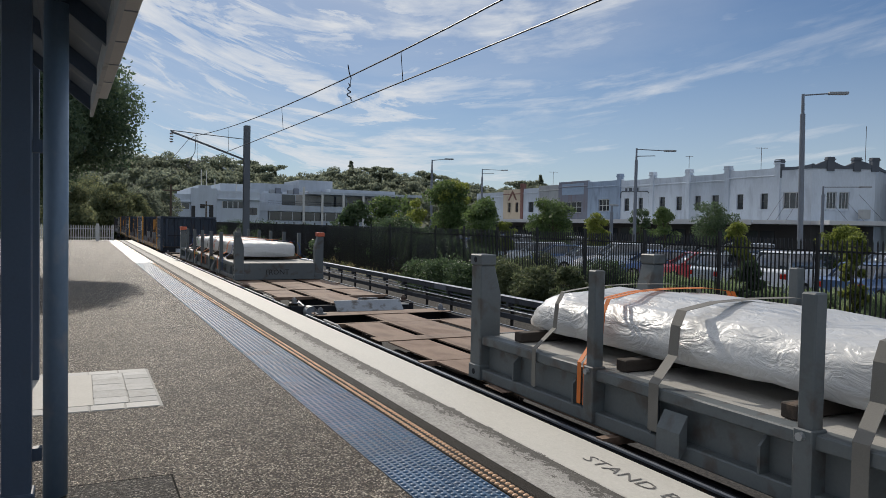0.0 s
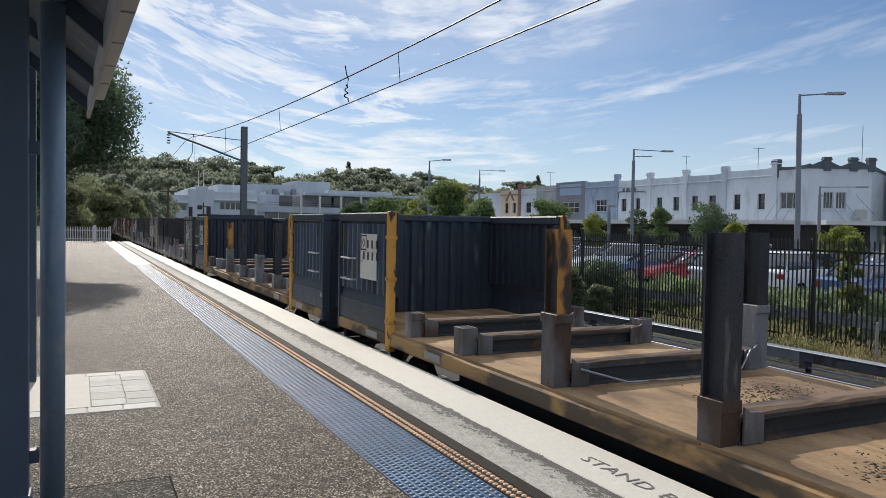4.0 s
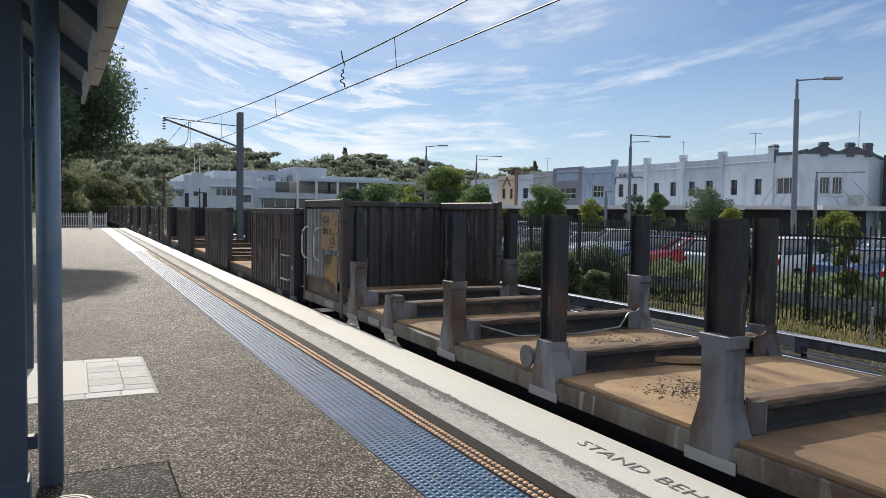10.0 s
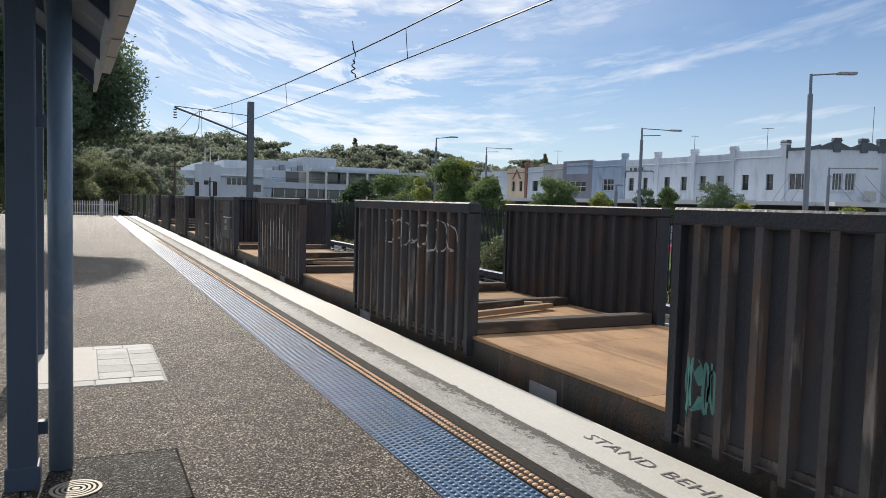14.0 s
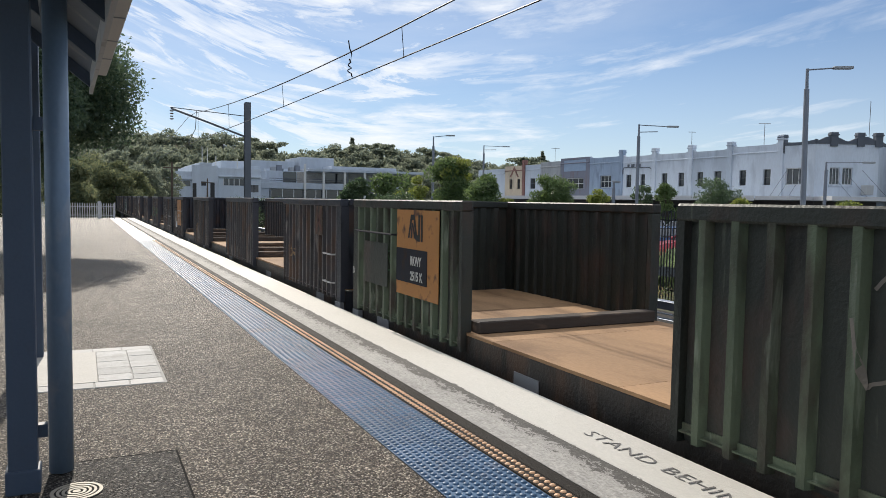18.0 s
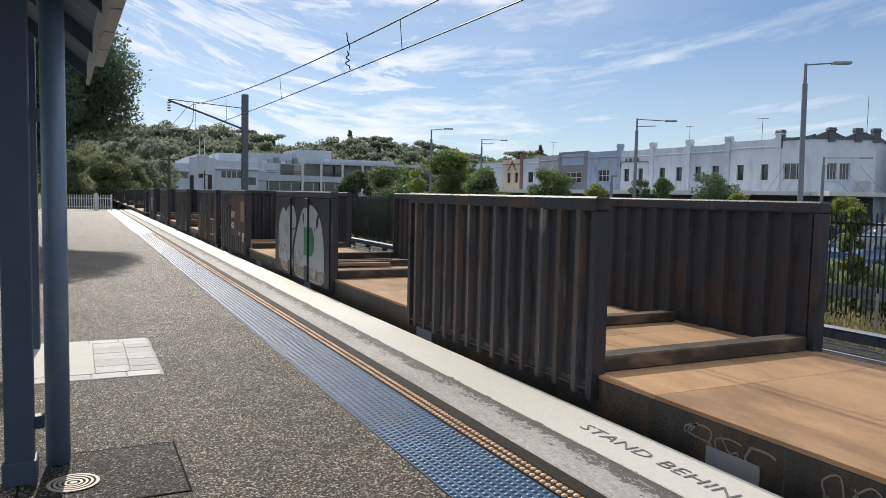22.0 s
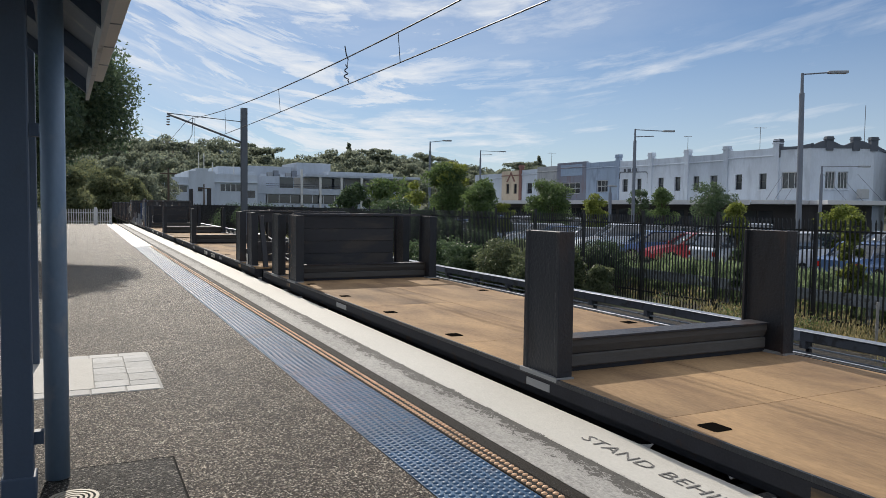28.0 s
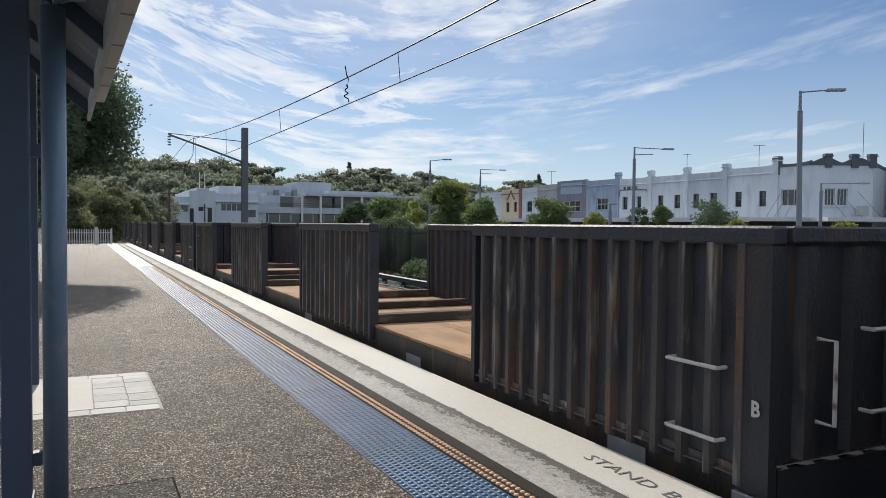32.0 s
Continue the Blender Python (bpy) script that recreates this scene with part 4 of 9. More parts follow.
def make_car(paint, kind):
    """A parked car; it points along +y, its tail at y = 0."""
    hatch = kind != "sedan"
    c = thing("parked_car", "%s %s parked in the car park" % (paint, {"sedan": "sedan", "hatch": "hatchback", "suv": "tall wagon"}[kind]), "car", pose(0, 0, 0), "parked cars")
    L, hw, k = (4.6, 0.90, 1.0) if kind == "sedan" else ((4.1, 0.86, 1.05) if kind == "hatch" else (4.6, 0.93, 1.18))
    pm = car_paint(paint, PAINTS[paint])

    def ring(y, zb, zt, w):
        return [(-w * 0.96, y, zb), (-w, y, zb + 0.18), (-w, y, zb + (zt - zb) * 0.62), (-w * 0.94, y, zt), (w * 0.94, y, zt), (w, y, zb + (zt - zb) * 0.62), (w, y, zb + 0.18), (w * 0.96, y, zb)]
    bm = B()
    tail = 0.92 * k if hatch else 0.95
    loft(bm, [ring(0.0, 0.34, tail - 0.10, hw * 0.9), ring(0.14, 0.24, tail, hw * 0.97), ring(L * 0.3, 0.2, tail + 0.02, hw), ring(L * 0.66, 0.2, 0.92 * k, hw), ring(L * 0.90, 0.22, 0.78 * k, hw * 0.95), ring(L, 0.34, 0.62 * k, hw * 0.84)])
    part("body", bm, pm, c, bevel=0.03, smooth=False)
    r0, r1 = (0.14, 0.42) if hatch else (0.55, 1.05)
    f0, f1 = L * 0.58, L * 0.74
    zt = 1.46 * k

    def cab(y, z, w):
        return [(-w, y, z - 0.02), (-w * 0.985, y, z), (w * 0.985, y, z), (w, y, z - 0.02)]
    bm = B()
    lo, up = tail - 0.06, zt - 0.05
    pts_lo = [(-hw * 0.93, r0, lo), (hw * 0.93, r0, lo), (hw * 0.93, f1, lo), (-hw * 0.93, f1, lo)]
    pts_up = [(-hw * 0.74, r1, up), (hw * 0.74, r1, up), (hw * 0.74, f0, up), (-hw * 0.74, f0, up)]
    loft(bm, [pts_lo, pts_up])
    part("glasshouse", bm, car_glass, c, "dark tinted windows", bevel=0.05, smooth=True)
    bm = B()
    loft(bm, [[(-hw * 0.77, r1 - 0.05, up - 0.01), (hw * 0.77, r1 - 0.05, up - 0.01), (hw * 0.77, f0 + 0.04, up - 0.01), (-hw * 0.77, f0 + 0.04, up - 0.01)],
              [(-hw * 0.66, r1 + 0.06, zt), (hw * 0.66, r1 + 0.06, zt), (hw * 0.66, f0 - 0.1, zt), (-hw * 0.66, f0 - 0.1, zt)]])
    part("roof", bm, pm, c, bevel=0.015)
    for s in (-1, 1):
        for (ya, yb) in ((r0 + 0.02, r1), (f1, f0), ((r1 + f0) / 2, (r1 + f0) / 2)):
            bm = B()
            tube(bm, [(s * hw * 0.935, ya, lo), (s * hw * 0.752, yb, up)], 0.035, 5)
            part("pillar", bm, pillar_paint(paint), c)
        bm = B()
        box(bm, min(s * hw * 0.62, s * hw * 0.93), max(s * hw * 0.62, s * hw * 0.93), -0.012, 0.10, tail - 0.36, tail - 0.16)
        part("tail_light", bm, lamp_red, c, bevel=0.02)
        bm = B()
        box(bm, min(s * hw * 0.5, s * hw * 0.85), max(s * hw * 0.5, s * hw * 0.85), L - 0.10, L - 0.012, 0.50 * k, 0.62 * k)
        part("headlight", bm, lamp_clear, c, bevel=0.02)
        bm = B()
        box(bm, min(s * hw, s * (hw + 0.17)), max(s * hw, s * (hw + 0.17)), f1 - 0.22, f1 - 0.12, lo + 0.02, lo + 0.14)
        part("mirror", bm, pm, c, bevel=0.02)
        for y in (L * 0.19, L * 0.81):
            bm = B()
            tube(bm, [(s * (hw - 0.20), y, 0.31), (s * (hw + 0.005), y, 0.31)], 0.31, 16)
            wh = part("wheel", bm, tyre, c)
            bm = B()
            tube(bm, [(s * (hw - 0.02), y, 0.31), (s * (hw + 0.012), y, 0.31)], 0.20, 12)
            part("rim", bm, rim_mat, wh)
    one_box("bumper", mat("bumper_dark", (0.04, 0.04, 0.042), 0.6), c, -hw * 0.8, hw * 0.8, -0.03, 0.06, 0.33, 0.44, bevel=0.02)
    one_box("number_plate", bar_plate, c, -0.19, 0.19, -0.036, -0.031, 0.52, 0.63)
    return c


car_src = {}
rng = random.Random(12)
ROW1 = [(24.0, "red", "sedan", 1), (26.7, "blue", "sedan", 1), (29.4, "white", "suv", 1), (32.2, "silver", "sedan", 1), (34.9, "blue", "sedan", 1), (37.6, "white", "hatch", 1), (40.3, "silver", "sedan", 1), (43.0, "grey", "suv", 1),
        (45.8, "white", "sedan", 1), (48.6, "blue", "hatch", 1), (51.4, "silver", "sedan", 1), (54.2, "white", "hatch", 1), (57.2, "black", "sedan", 1), (60.2, "silver", "suv", 1), (63.4, "white", "sedan", 1),
        (22.4, "silver", "hatch", -1), (19.3, "white", "suv", -1), (16.4, "blue", "sedan", -1), (13.9, "white", "hatch", -1)]
ROW2 = [(y + rng.uniform(-0.3, 0.3), rng.choice(("white", "white", "silver", "grey", "blue", "white", "black")), rng.choice(("sedan", "hatch", "suv")), 1) for y in np.arange(17.0, 76.0, 2.9)]
for row, x in ((ROW1, 27.2), (ROW2, 38.0)):
    for y, paint, kind, way in row:
        m = pose(x if way > 0 else x - 4.4, float(y), LOT, 0, 0, (64 if way > 0 else -90) + rng.uniform(-2, 2))
        if (paint, kind) in car_src:
            copy_thing(car_src[paint, kind], m)
        else:
            car_src[paint, kind] = make_car(paint, kind)
            car_src[paint, kind].matrix_basis = m


# ---- street lamps ----
def street_lamp(x, y, z1, arms, tilt=0.0):
    z0 = LOT
    o = thing("street_lamp", "grey steel street lamp with a flat lantern on a short arm", "street lamp", pose(x, y, z0, 0, tilt, 0), "street lamps")
    h = z1 - z0
    bm = B()
    tube(bm, [(0, 0, 0), (0, 0, h * 0.9), (0, 0, h * 0.902), (0, 0, h)], [0.115, 0.10, 0.065, 0.055], 12)
    part("pole", bm, galv_mid, o, smooth=False)
    for k, (ax, ay, dz) in enumerate(arms):
        n = math.hypot(ax, ay)
        bm = B()
        tube(bm, [(0, 0, h - 0.05 - 0.45 * k), (ax, ay, h + dz - 0.45 * k)], 0.03, 6)
        part("arm", bm, galv_mid, o)
        if k == 0:
            bm = B()
            ux, uy = ax / n, ay / n
            prism(bm, [(ax - ux * 0.1 - uy * 0.1, ay - uy * 0.1 + ux * 0.1), (ax + ux * 0.65 - uy * 0.14, ay + uy * 0.65 + ux * 0.14), (ax + ux * 0.65 + uy * 0.14, ay + uy * 0.65 - ux * 0.14), (ax - ux * 0.1 + uy * 0.1, ay - uy * 0.1 - ux * 0.1)], "z", h + dz - 0.05, h + dz + 0.06)
            part("lantern", bm, grey_panel, o, "flat grey lantern", 0.02)
    return o


street_lamp(26.0, 20.4, 7.10, [(1.0, -0.5, 0.02)], -1.2)
street_lamp(32.0, 37.4, 6.75, [(1.7, -0.8, -0.12), (1.1, -0.5, 0.0)])
street_lamp(26.0, 55.5, 6.95, [(1.0, -0.5, 0.08)])
street_lamp(40.0, 72.2, 7.9, [(2.0, -0.9, -0.1), (1.2, -0.5, 0.0)])
street_lamp(43.5, 32.6, 4.6, [(2.2, -1.1, 0.0)])
street_lamp(29.0, 36.0, 3.0, [(0.02, 0.01, 0.0)])


# ---- shop terrace along the street ----
def wall_sheet(bm, at, u0, u1, z0, top, holes, thick, steps=10):
    """A wall over the run u0..u1 with openings (ua, ub, za, zb) that share za and zb; at(u, z, d) gives the place, d into the wall."""
    za, zb = (holes[0][2], holes[0][3]) if holes else (z0 + 0.5, z0 + 1.0)
    us = sorted({u0, u1, *[h[0] for h in holes], *[h[1] for h in holes], *[u0 + (u1 - u0) * i / steps for i in range(1, steps)]})
    grid = [[bm.verts.new(at(u, z, 0)) for z in (z0, za, zb, top(u))] for u in us]
    faces = []
    for i in range(len(us) - 1):
        mid = 0.5 * (us[i] + us[i + 1])
        for j in range(3):
            if j == 1 and any(h[0] < mid < h[1] for h in holes):
                continue
            faces.append(bm.faces.new((grid[i][j], grid[i + 1][j], grid[i + 1][j + 1], grid[i][j + 1])))
    ex = bmesh.ops.extrude_face_region(bm, geom=faces)
    d = Vector(at(u0, z0, thick)) - Vector(at(u0, z0, 0))
    for v in ex["geom"]:
        if isinstance(v, bmesh.types.BMVert):
            v.co += d


pane_mat = glass_mat("window_pane", (0.03, 0.035, 0.045), 0.08)
curtain = mat("curtain", (0.45, 0.45, 0.44), 0.9)
frame_dark = mat("window_frame_dark", (0.06, 0.065, 0.07), 0.5)
frame_white = mat("window_frame_white", (0.55, 0.56, 0.57), 0.5)


def wall_paint(name, col, dirt=None):
    dirt = dirt or tuple(0.62 * q for q in col)
    return mat("render_" + name, col, 0.85, var=0.2, scale=0.7, bump=0.5, fine=10, spot=dirt, spot_at=0.65, spot_scale=1.5, stretch=(1, 1, 0.3), spot_soft=0.12)


FACE = 48.0
trim_dark = mat("trim_slate", (0.10, 0.115, 0.14), 0.8, var=0.2, scale=1.5)
awning_white = mat("awning_white", (0.55, 0.56, 0.57), 0.7, var=0.12)
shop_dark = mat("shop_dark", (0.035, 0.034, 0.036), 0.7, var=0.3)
antenna_mat = mat("antenna", (0.2, 0.2, 0.21), 0.5, 0.6)


def shop(label, y0, y1, top, wall, wins, pier, sag=0.35, windark=True, pier_mat=None, za=3.32, zb=4.55):
    o = thing("terrace_shop", label, "shop", pose(FACE, y0, LOT), "terrace shops")
    w = y1 - y0
    z = LOT

    def at(u, zz, d):
        return (d, u, zz - z)
    bm = B()

    def tf(u):
        f = min(u, w - u) / (w * 0.5)
        return top + sag * max(0.0, (1 - f * 3.2)) ** 2
    wall_sheet(bm, at, 0.0, w, 2.2, tf, [(a * w, b * w, za, zb) for a, b in wins], 0.25)
    wl_ = part("wall", bm, wall, o)
    bm = B()
    box(bm, 0.26, 9.0, 0.02, w - 0.02, 0.0, top - 0.9 - z)
    part("rear_block", bm, wall, o)
    bm = B()
    box(bm, -0.10, -0.002, 0.0, w, top - 0.62 - z, top - 0.52 - z)
    part("cornice", bm, pier_mat or wall, wl_, bevel=0.02)
    for yy in ((0.0,) if not pier else (0.0, w)):
        if not pier:
            continue
        bm = B()
        box(bm, -0.14, 0.30, yy - 0.26, yy + 0.26, 2.25 - z, top + 0.30 - z)
        box(bm, -0.20, 0.36, yy - 0.33, yy + 0.33, top + 0.30 - z, top + 0.40 - z)
        box(bm, -0.17, 0.33, yy - 0.29, yy + 0.29, top + 0.40 - z, top + 0.62 - z)
        part("pier", bm, pier_mat or wall, o, bevel=0.02)
        break
    for a, b in wins:
        wd = new("window")
        wd.parent = o
        wd.matrix_local = pose(0.14, a * w, za - z)
        ww, hh = (b - a) * w, zb - za
        one_box("pane", pane_mat, wd, 0.05, 0.06, 0.0, ww, 0.0, hh)
        if ww > 1.0:
            one_box("curtain", curtain, wd, 0.07, 0.09, 0.05, ww * 0.55, 0.02, hh)
        fm = frame_dark if windark else frame_white
        for x0, x1, c0, c1 in ((0.0, 0.06, 0, hh), (ww - 0.06, ww, 0, hh)):
            one_box("frame_bar", fm, wd, 0.0, 0.048, x0, x1, c0, c1)
        for c0, c1 in ((0.0, 0.06), (hh * 0.5 - 0.03, hh * 0.5 + 0.03), (hh - 0.06, hh)):
            one_box("frame_bar", fm, wd, 0.004, 0.046, 0.06, ww - 0.06, c0, c1)
        if ww > 1.2:
            for q in (0.33, 0.66):
                one_box("frame_bar", fm, wd, 0.006, 0.044, ww * q - 0.025, ww * q + 0.025, 0.06, hh - 0.06)
        one_box("sill", wall, wd, -0.20, 0.04, -0.08, ww + 0.08, -0.10, -0.004, bevel=0.01)
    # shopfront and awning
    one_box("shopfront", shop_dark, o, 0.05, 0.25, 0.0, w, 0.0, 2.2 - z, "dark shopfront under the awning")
    for k in range(3):
        one_box("shop_window", pane_mat, o, 0.02, 0.048, 0.2 + k * (w - 0.3) / 3, (k + 1) * (w - 0.3) / 3, 0.5, 2.5)
    aw = one_box("awning", awning_white, o, -2.7, -0.001, 0.0, w - 0.01, 2.16 - z, 2.26 - z, "white street awning", 0.01)
    one_box("awning_fascia", awning_white, aw, -2.74, -2.70, 0.0, w - 0.01, 2.08 - z, 2.46 - z)
    return o


# white fronts tinted blue: their shade is put into the wall colour
white_a, white_b = wall_paint("white", (0.60, 0.66, 0.74), (0.44, 0.49, 0.56)), wall_paint("offwhite", (0.49, 0.55, 0.63), (0.36, 0.41, 0.48))
bluegrey, creamw, greyw = wall_paint("bluegrey", (0.30, 0.38, 0.50)), wall_paint("cream", (0.55, 0.47, 0.36)), wall_paint("grey", (0.36, 0.38, 0.40))
brickred = mat("brick_red", (0.22, 0.115, 0.10), 0.85, var=0.2, scale=1, fine=9)
shop("white rendered two-storey shop with a plain parapet", 39.85, 44.8, 6.45, white_a, [(0.18, 0.32), (0.66, 0.80)], True)
shop("grey-white rendered shop with a swept parapet", 44.8, 49.2, 6.30, white_b, [(0.20, 0.38), (0.66, 0.82)], True)
shop("white rendered shop with a swept parapet", 49.2, 53.8, 6.30, white_a, [(0.16, 0.32), (0.62, 0.78)], True)
s4 = shop("white rendered shop with a faded painted sign", 53.8, 58.5, 6.30, white_a, [(0.26, 0.40), (0.68, 0.84)], True)
for k, (a, b, zz) in enumerate(((0.12, 0.2, 5.25), (0.24, 0.30, 5.25), (0.34, 0.46, 5.25), (0.52, 0.60, 5.25))):
    one_box("sign_bar", trim_dark, s4, -0.012, -0.002, 1.4 + 4.0 * a, 1.4 + 4.0 * b, zz - LOT, zz - LOT + 0.3)
bm = B()
tube(bm, [(-0.05, 0.3, 4.05 - LOT), (-0.05, 0.3, 4.95 - LOT), (-0.05, 0.55, 5.15 - LOT), (-0.05, 4.2, 5.25 - LOT), (-0.05, 4.4, 5.05 - LOT), (-0.05, 4.4, 4.6 - LOT)], 0.045, 6)
part("conduit", bm, trim_dark, s4, "dark wall conduit")
shop("blue-grey rendered shop with a wide upper window", 58.5, 63.6, 6.4, bluegrey, [(0.30, 0.66)], True, 0.15, False)
s6 = shop("dull blue-grey shop front with brick-red trim", 63.6, 68.9, 6.6, wall_paint("dull_blue", (0.20, 0.215, 0.27), (0.20, 0.13, 0.125)), [(0.2, 0.8)], False, 0.0, False, None, 3.2, 4.4)
one_box("sign_panel", mat("sign_blue", (0.28, 0.37, 0.50), 0.6), s6, -0.02, -0.002, 0.7, 4.6, 5.15 - LOT, 6.35 - LOT, "pale blue blank sign panel")
shop("grey rendered shop with a flat parapet", 68.9, 72.9, 6.35, greyw, [(0.3, 0.6)], False, 0.0)
shop("white rendered shop with a flat parapet", 72.9, 76.5, 6.15, white_b, [(0.3, 0.62)], False, 0.0)
s8 = shop("cream shop front with terracotta piers and a small gable motif", 76.5, 81.0, 6.15, creamw, [(0.2, 0.36), (0.6, 0.76)], True, 0.0, True, brickred)
bm = B()
prism(bm, [(1.2, 4.8 - LOT), (1.5, 4.8 - LOT), (2.25, 5.7 - LOT), (3.0, 4.8 - LOT), (3.3, 4.8 - LOT), (2.25, 6.05 - LOT)], "x", -0.06, -0.002)
part("gable_motif", bm, brickred, s8)
shop("pale low shop with a flat parapet", 81.0, 88.0, 5.9, white_b, [(0.3, 0.5)], False, 0.0)
# corner building: a straight bay and a chamfered corner with an ornate slate-coloured parapet
corner = thing("corner_shop", "white corner shop building with a dark ornate parapet", "shop", pose(0, 0, LOT))
A0, A1, A2, A3 = Vector((48.0, 39.85, 0)), Vector((48.0, 36.9, 0)), Vector((52.2, 34.9, 0)), Vector((60.0, 38.5, 0))
for i, (p, q, wins) in enumerate(((A0, A1, [(0.16, 0.72)]), (A1, A2, [(0.24, 0.40), (0.44, 0.60)]), (A2, A3, []))):
    run, d = (q - p).length, (q - p).normalized()
    inw = Vector((-d.y, d.x, 0))

    def at(u, zz, dd, p=p, d=d, inw=inw):
        v = p + d * u + inw * dd
        return (v.x, v.y, zz - LOT)
    bm = B()
    wall_sheet(bm, at, 0, run, 2.2, lambda u: 6.27, [(a * run, b * run, 3.32, 4.58) for a, b in wins], 0.25)
    part("wall", bm, white_a, corner)
    bm = B()
    outline = [(0, 6.275), (run, 6.275), (run, 6.62)]
    n = 24
    for k in range(n, -1, -1):
        f = k / n
        bumpz = 0.12 + (0.38 * abs(math.sin(f * math.pi * 2.0)) ** 1.5 if i == 1 else 0.12 * (2 * f - 1) ** 2)
        outline.append((run * f, 6.35 + bumpz))
    vs = [[bm.verts.new(at(u, zz, dd)) for u, zz in outline] for dd in (-0.06, 0.24)]
    bm.faces.new(vs[0])
    bm.faces.new(vs[1][::-1])
    for k in range(len(outline)):
        k2 = (k + 1) % len(outline)
        bm.faces.new((vs[0][k], vs[1][k], vs[1][k2], vs[0][k2]))
    part("parapet", bm, trim_dark, corner, "dark slate-coloured curved parapet")
    piers = {0: (0.02,), 1: (0.28, 0.70, 0.985), 2: ()}[i]
    for f in piers:
        bm = B()
        for r, za_, zb_ in ((0.26, 6.1 if i else 5.7, 6.90), (0.32, 6.902, 6.99), (0.27, 6.992, 7.12)):
            c = p + d * (run * f)
            pts = [c + d * a + inw * b for a, b in ((-r, -0.16 - (r - 0.3)), (r, -0.16 - (r - 0.3)), (r, 0.30), (-r, 0.30))]
            prism(bm, [(v.x, v.y) for v in pts], "z", za_ - LOT, zb_ - LOT)
        part("pier", bm, trim_dark, corner)
    for a, b in wins:
        wd = new("window")
        wd.parent = corner
        o_, ux = p + d * (a * run), d
        m = Matrix(((inw.x, d.x, 0, o_.x), (inw.y, d.y, 0, o_.y), (0, 0, 1, 3.32 - LOT), (0, 0, 0, 1)))
        wd.matrix_local = m
        ww, hh = (b - a) * run, 1.26
        one_box("pane", pane_mat, wd, 0.15, 0.16, 0.0, ww, 0.0, hh)
        one_box("curtain", curtain, wd, 0.17, 0.19, ww * 0.35, ww * 0.9, 0.02, hh)
        for x0, x1 in ((0, 0.06), (ww * 0.33 - 0.025, ww * 0.33 + 0.025), (ww * 0.66 - 0.025, ww * 0.66 + 0.025), (ww - 0.06, ww)):
            one_box("frame_bar", frame_white, wd, 0.10, 0.148, x0, x1, 0, hh)
        for c0 in (0, hh - 0.06):
            one_box("frame_bar", frame_white, wd, 0.095, 0.145, 0, ww, c0, c0 + 0.06)
        one_box("sill", white_a, wd, -0.08, 0.10, -0.06, ww + 0.06, -0.12, -0.004)
    if i < 2:
        bm = B()
        out = [p - inw * 0.002, q - inw * 0.002, q - inw * 2.6 + (d * 0.9 if i == 1 else d * -0.0), p - inw * 2.6]
        prism(bm, [(v.x, v.y) for v in out], "z", 2.14 - LOT, 2.44 - LOT)
        part("awning", bm, awning_white, corner, "white street awning", 0.01)
        bm = B()
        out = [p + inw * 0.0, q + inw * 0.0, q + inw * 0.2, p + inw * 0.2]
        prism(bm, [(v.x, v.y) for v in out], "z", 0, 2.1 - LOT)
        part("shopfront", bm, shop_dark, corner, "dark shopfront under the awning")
        for f in (0.2, 0.45, 0.75):
            c = p + d * (run * f)
            bm = B()
            tube(bm, [(c.x - inw.x * 0.02, c.y - inw.y * 0.02, 4.4 - LOT), (c.x - inw.x * 2.3 + d.x * 0.5, c.y - inw.y * 2.3 + d.y * 0.5, 2.45 - LOT)], 0.015, 4)
            part("stay_rod", bm, trim_dark, corner)
bm = B()
prism(bm, [(48.26, 39.8), (48.26, 37.1), (52.1, 35.25), (59.5, 38.7), (58, 39.8)], "z", 0.0, 5.5 - LOT)
part("rear_block", bm, white_b, corner)
one_box("air_unit", mat("air_unit", (0.45, 0.46, 0.46), 0.6), corner, 50.6, 51.4, 34.62, 35.05, 2.62 - LOT, 3.3 - LOT, "pale air conditioner box", 0.02)
far_shop = thing("side_street_shop", "dark teal two-storey side-street shop", "shop", pose(0, 0, LOT))
teal = wall_paint("teal", (0.06, 0.085, 0.10), (0.03, 0.04, 0.05))
one_box("wall", teal, far_shop, 57.0, 72.0, 30.0, 36.9, 0.0, 6.6 - LOT, bevel=0.03)
for k in range(2):
    one_box("window", frame_white, far_shop, 56.97, 56.998, 32.4 + 2.4 * k, 33.4 + 2.4 * k, 3.4 - LOT, 4.9 - LOT)
for x, y, h, bar in ((48.6, 42.0, 1.75, 0.5), (48.8, 50.0, 1.7, 0.35), (52.0, 35.6, 3.0, 0.0), (49.0, 71.5, 1.5, 0.5)):
    an = thing("roof_antenna", "thin metal roof antenna", "antenna", pose(x, y, 5.2), "roof antennas")
    bm = B()
    tube(bm, [(0, 0, 0), (0, 0, 1.3 + h)], 0.022, 5)
    part("mast", bm, antenna_mat, an)
    if bar:
        bm = B()
        tube(bm, [(-bar * 0.9, bar * 0.4, 1.25 + h), (bar * 0.9, -bar * 0.4, 1.25 + h)], 0.02, 5)
        for q in (-0.5, 0.0, 0.5):
            tube(bm, [(bar * q - 0.1, -bar * q * 0.5 - 0.15, 1.25 + h), (bar * q + 0.1, -bar * q * 0.5 + 0.15, 1.25 + h)], 0.014, 4)
        part("aerial", bm, antenna_mat, an)


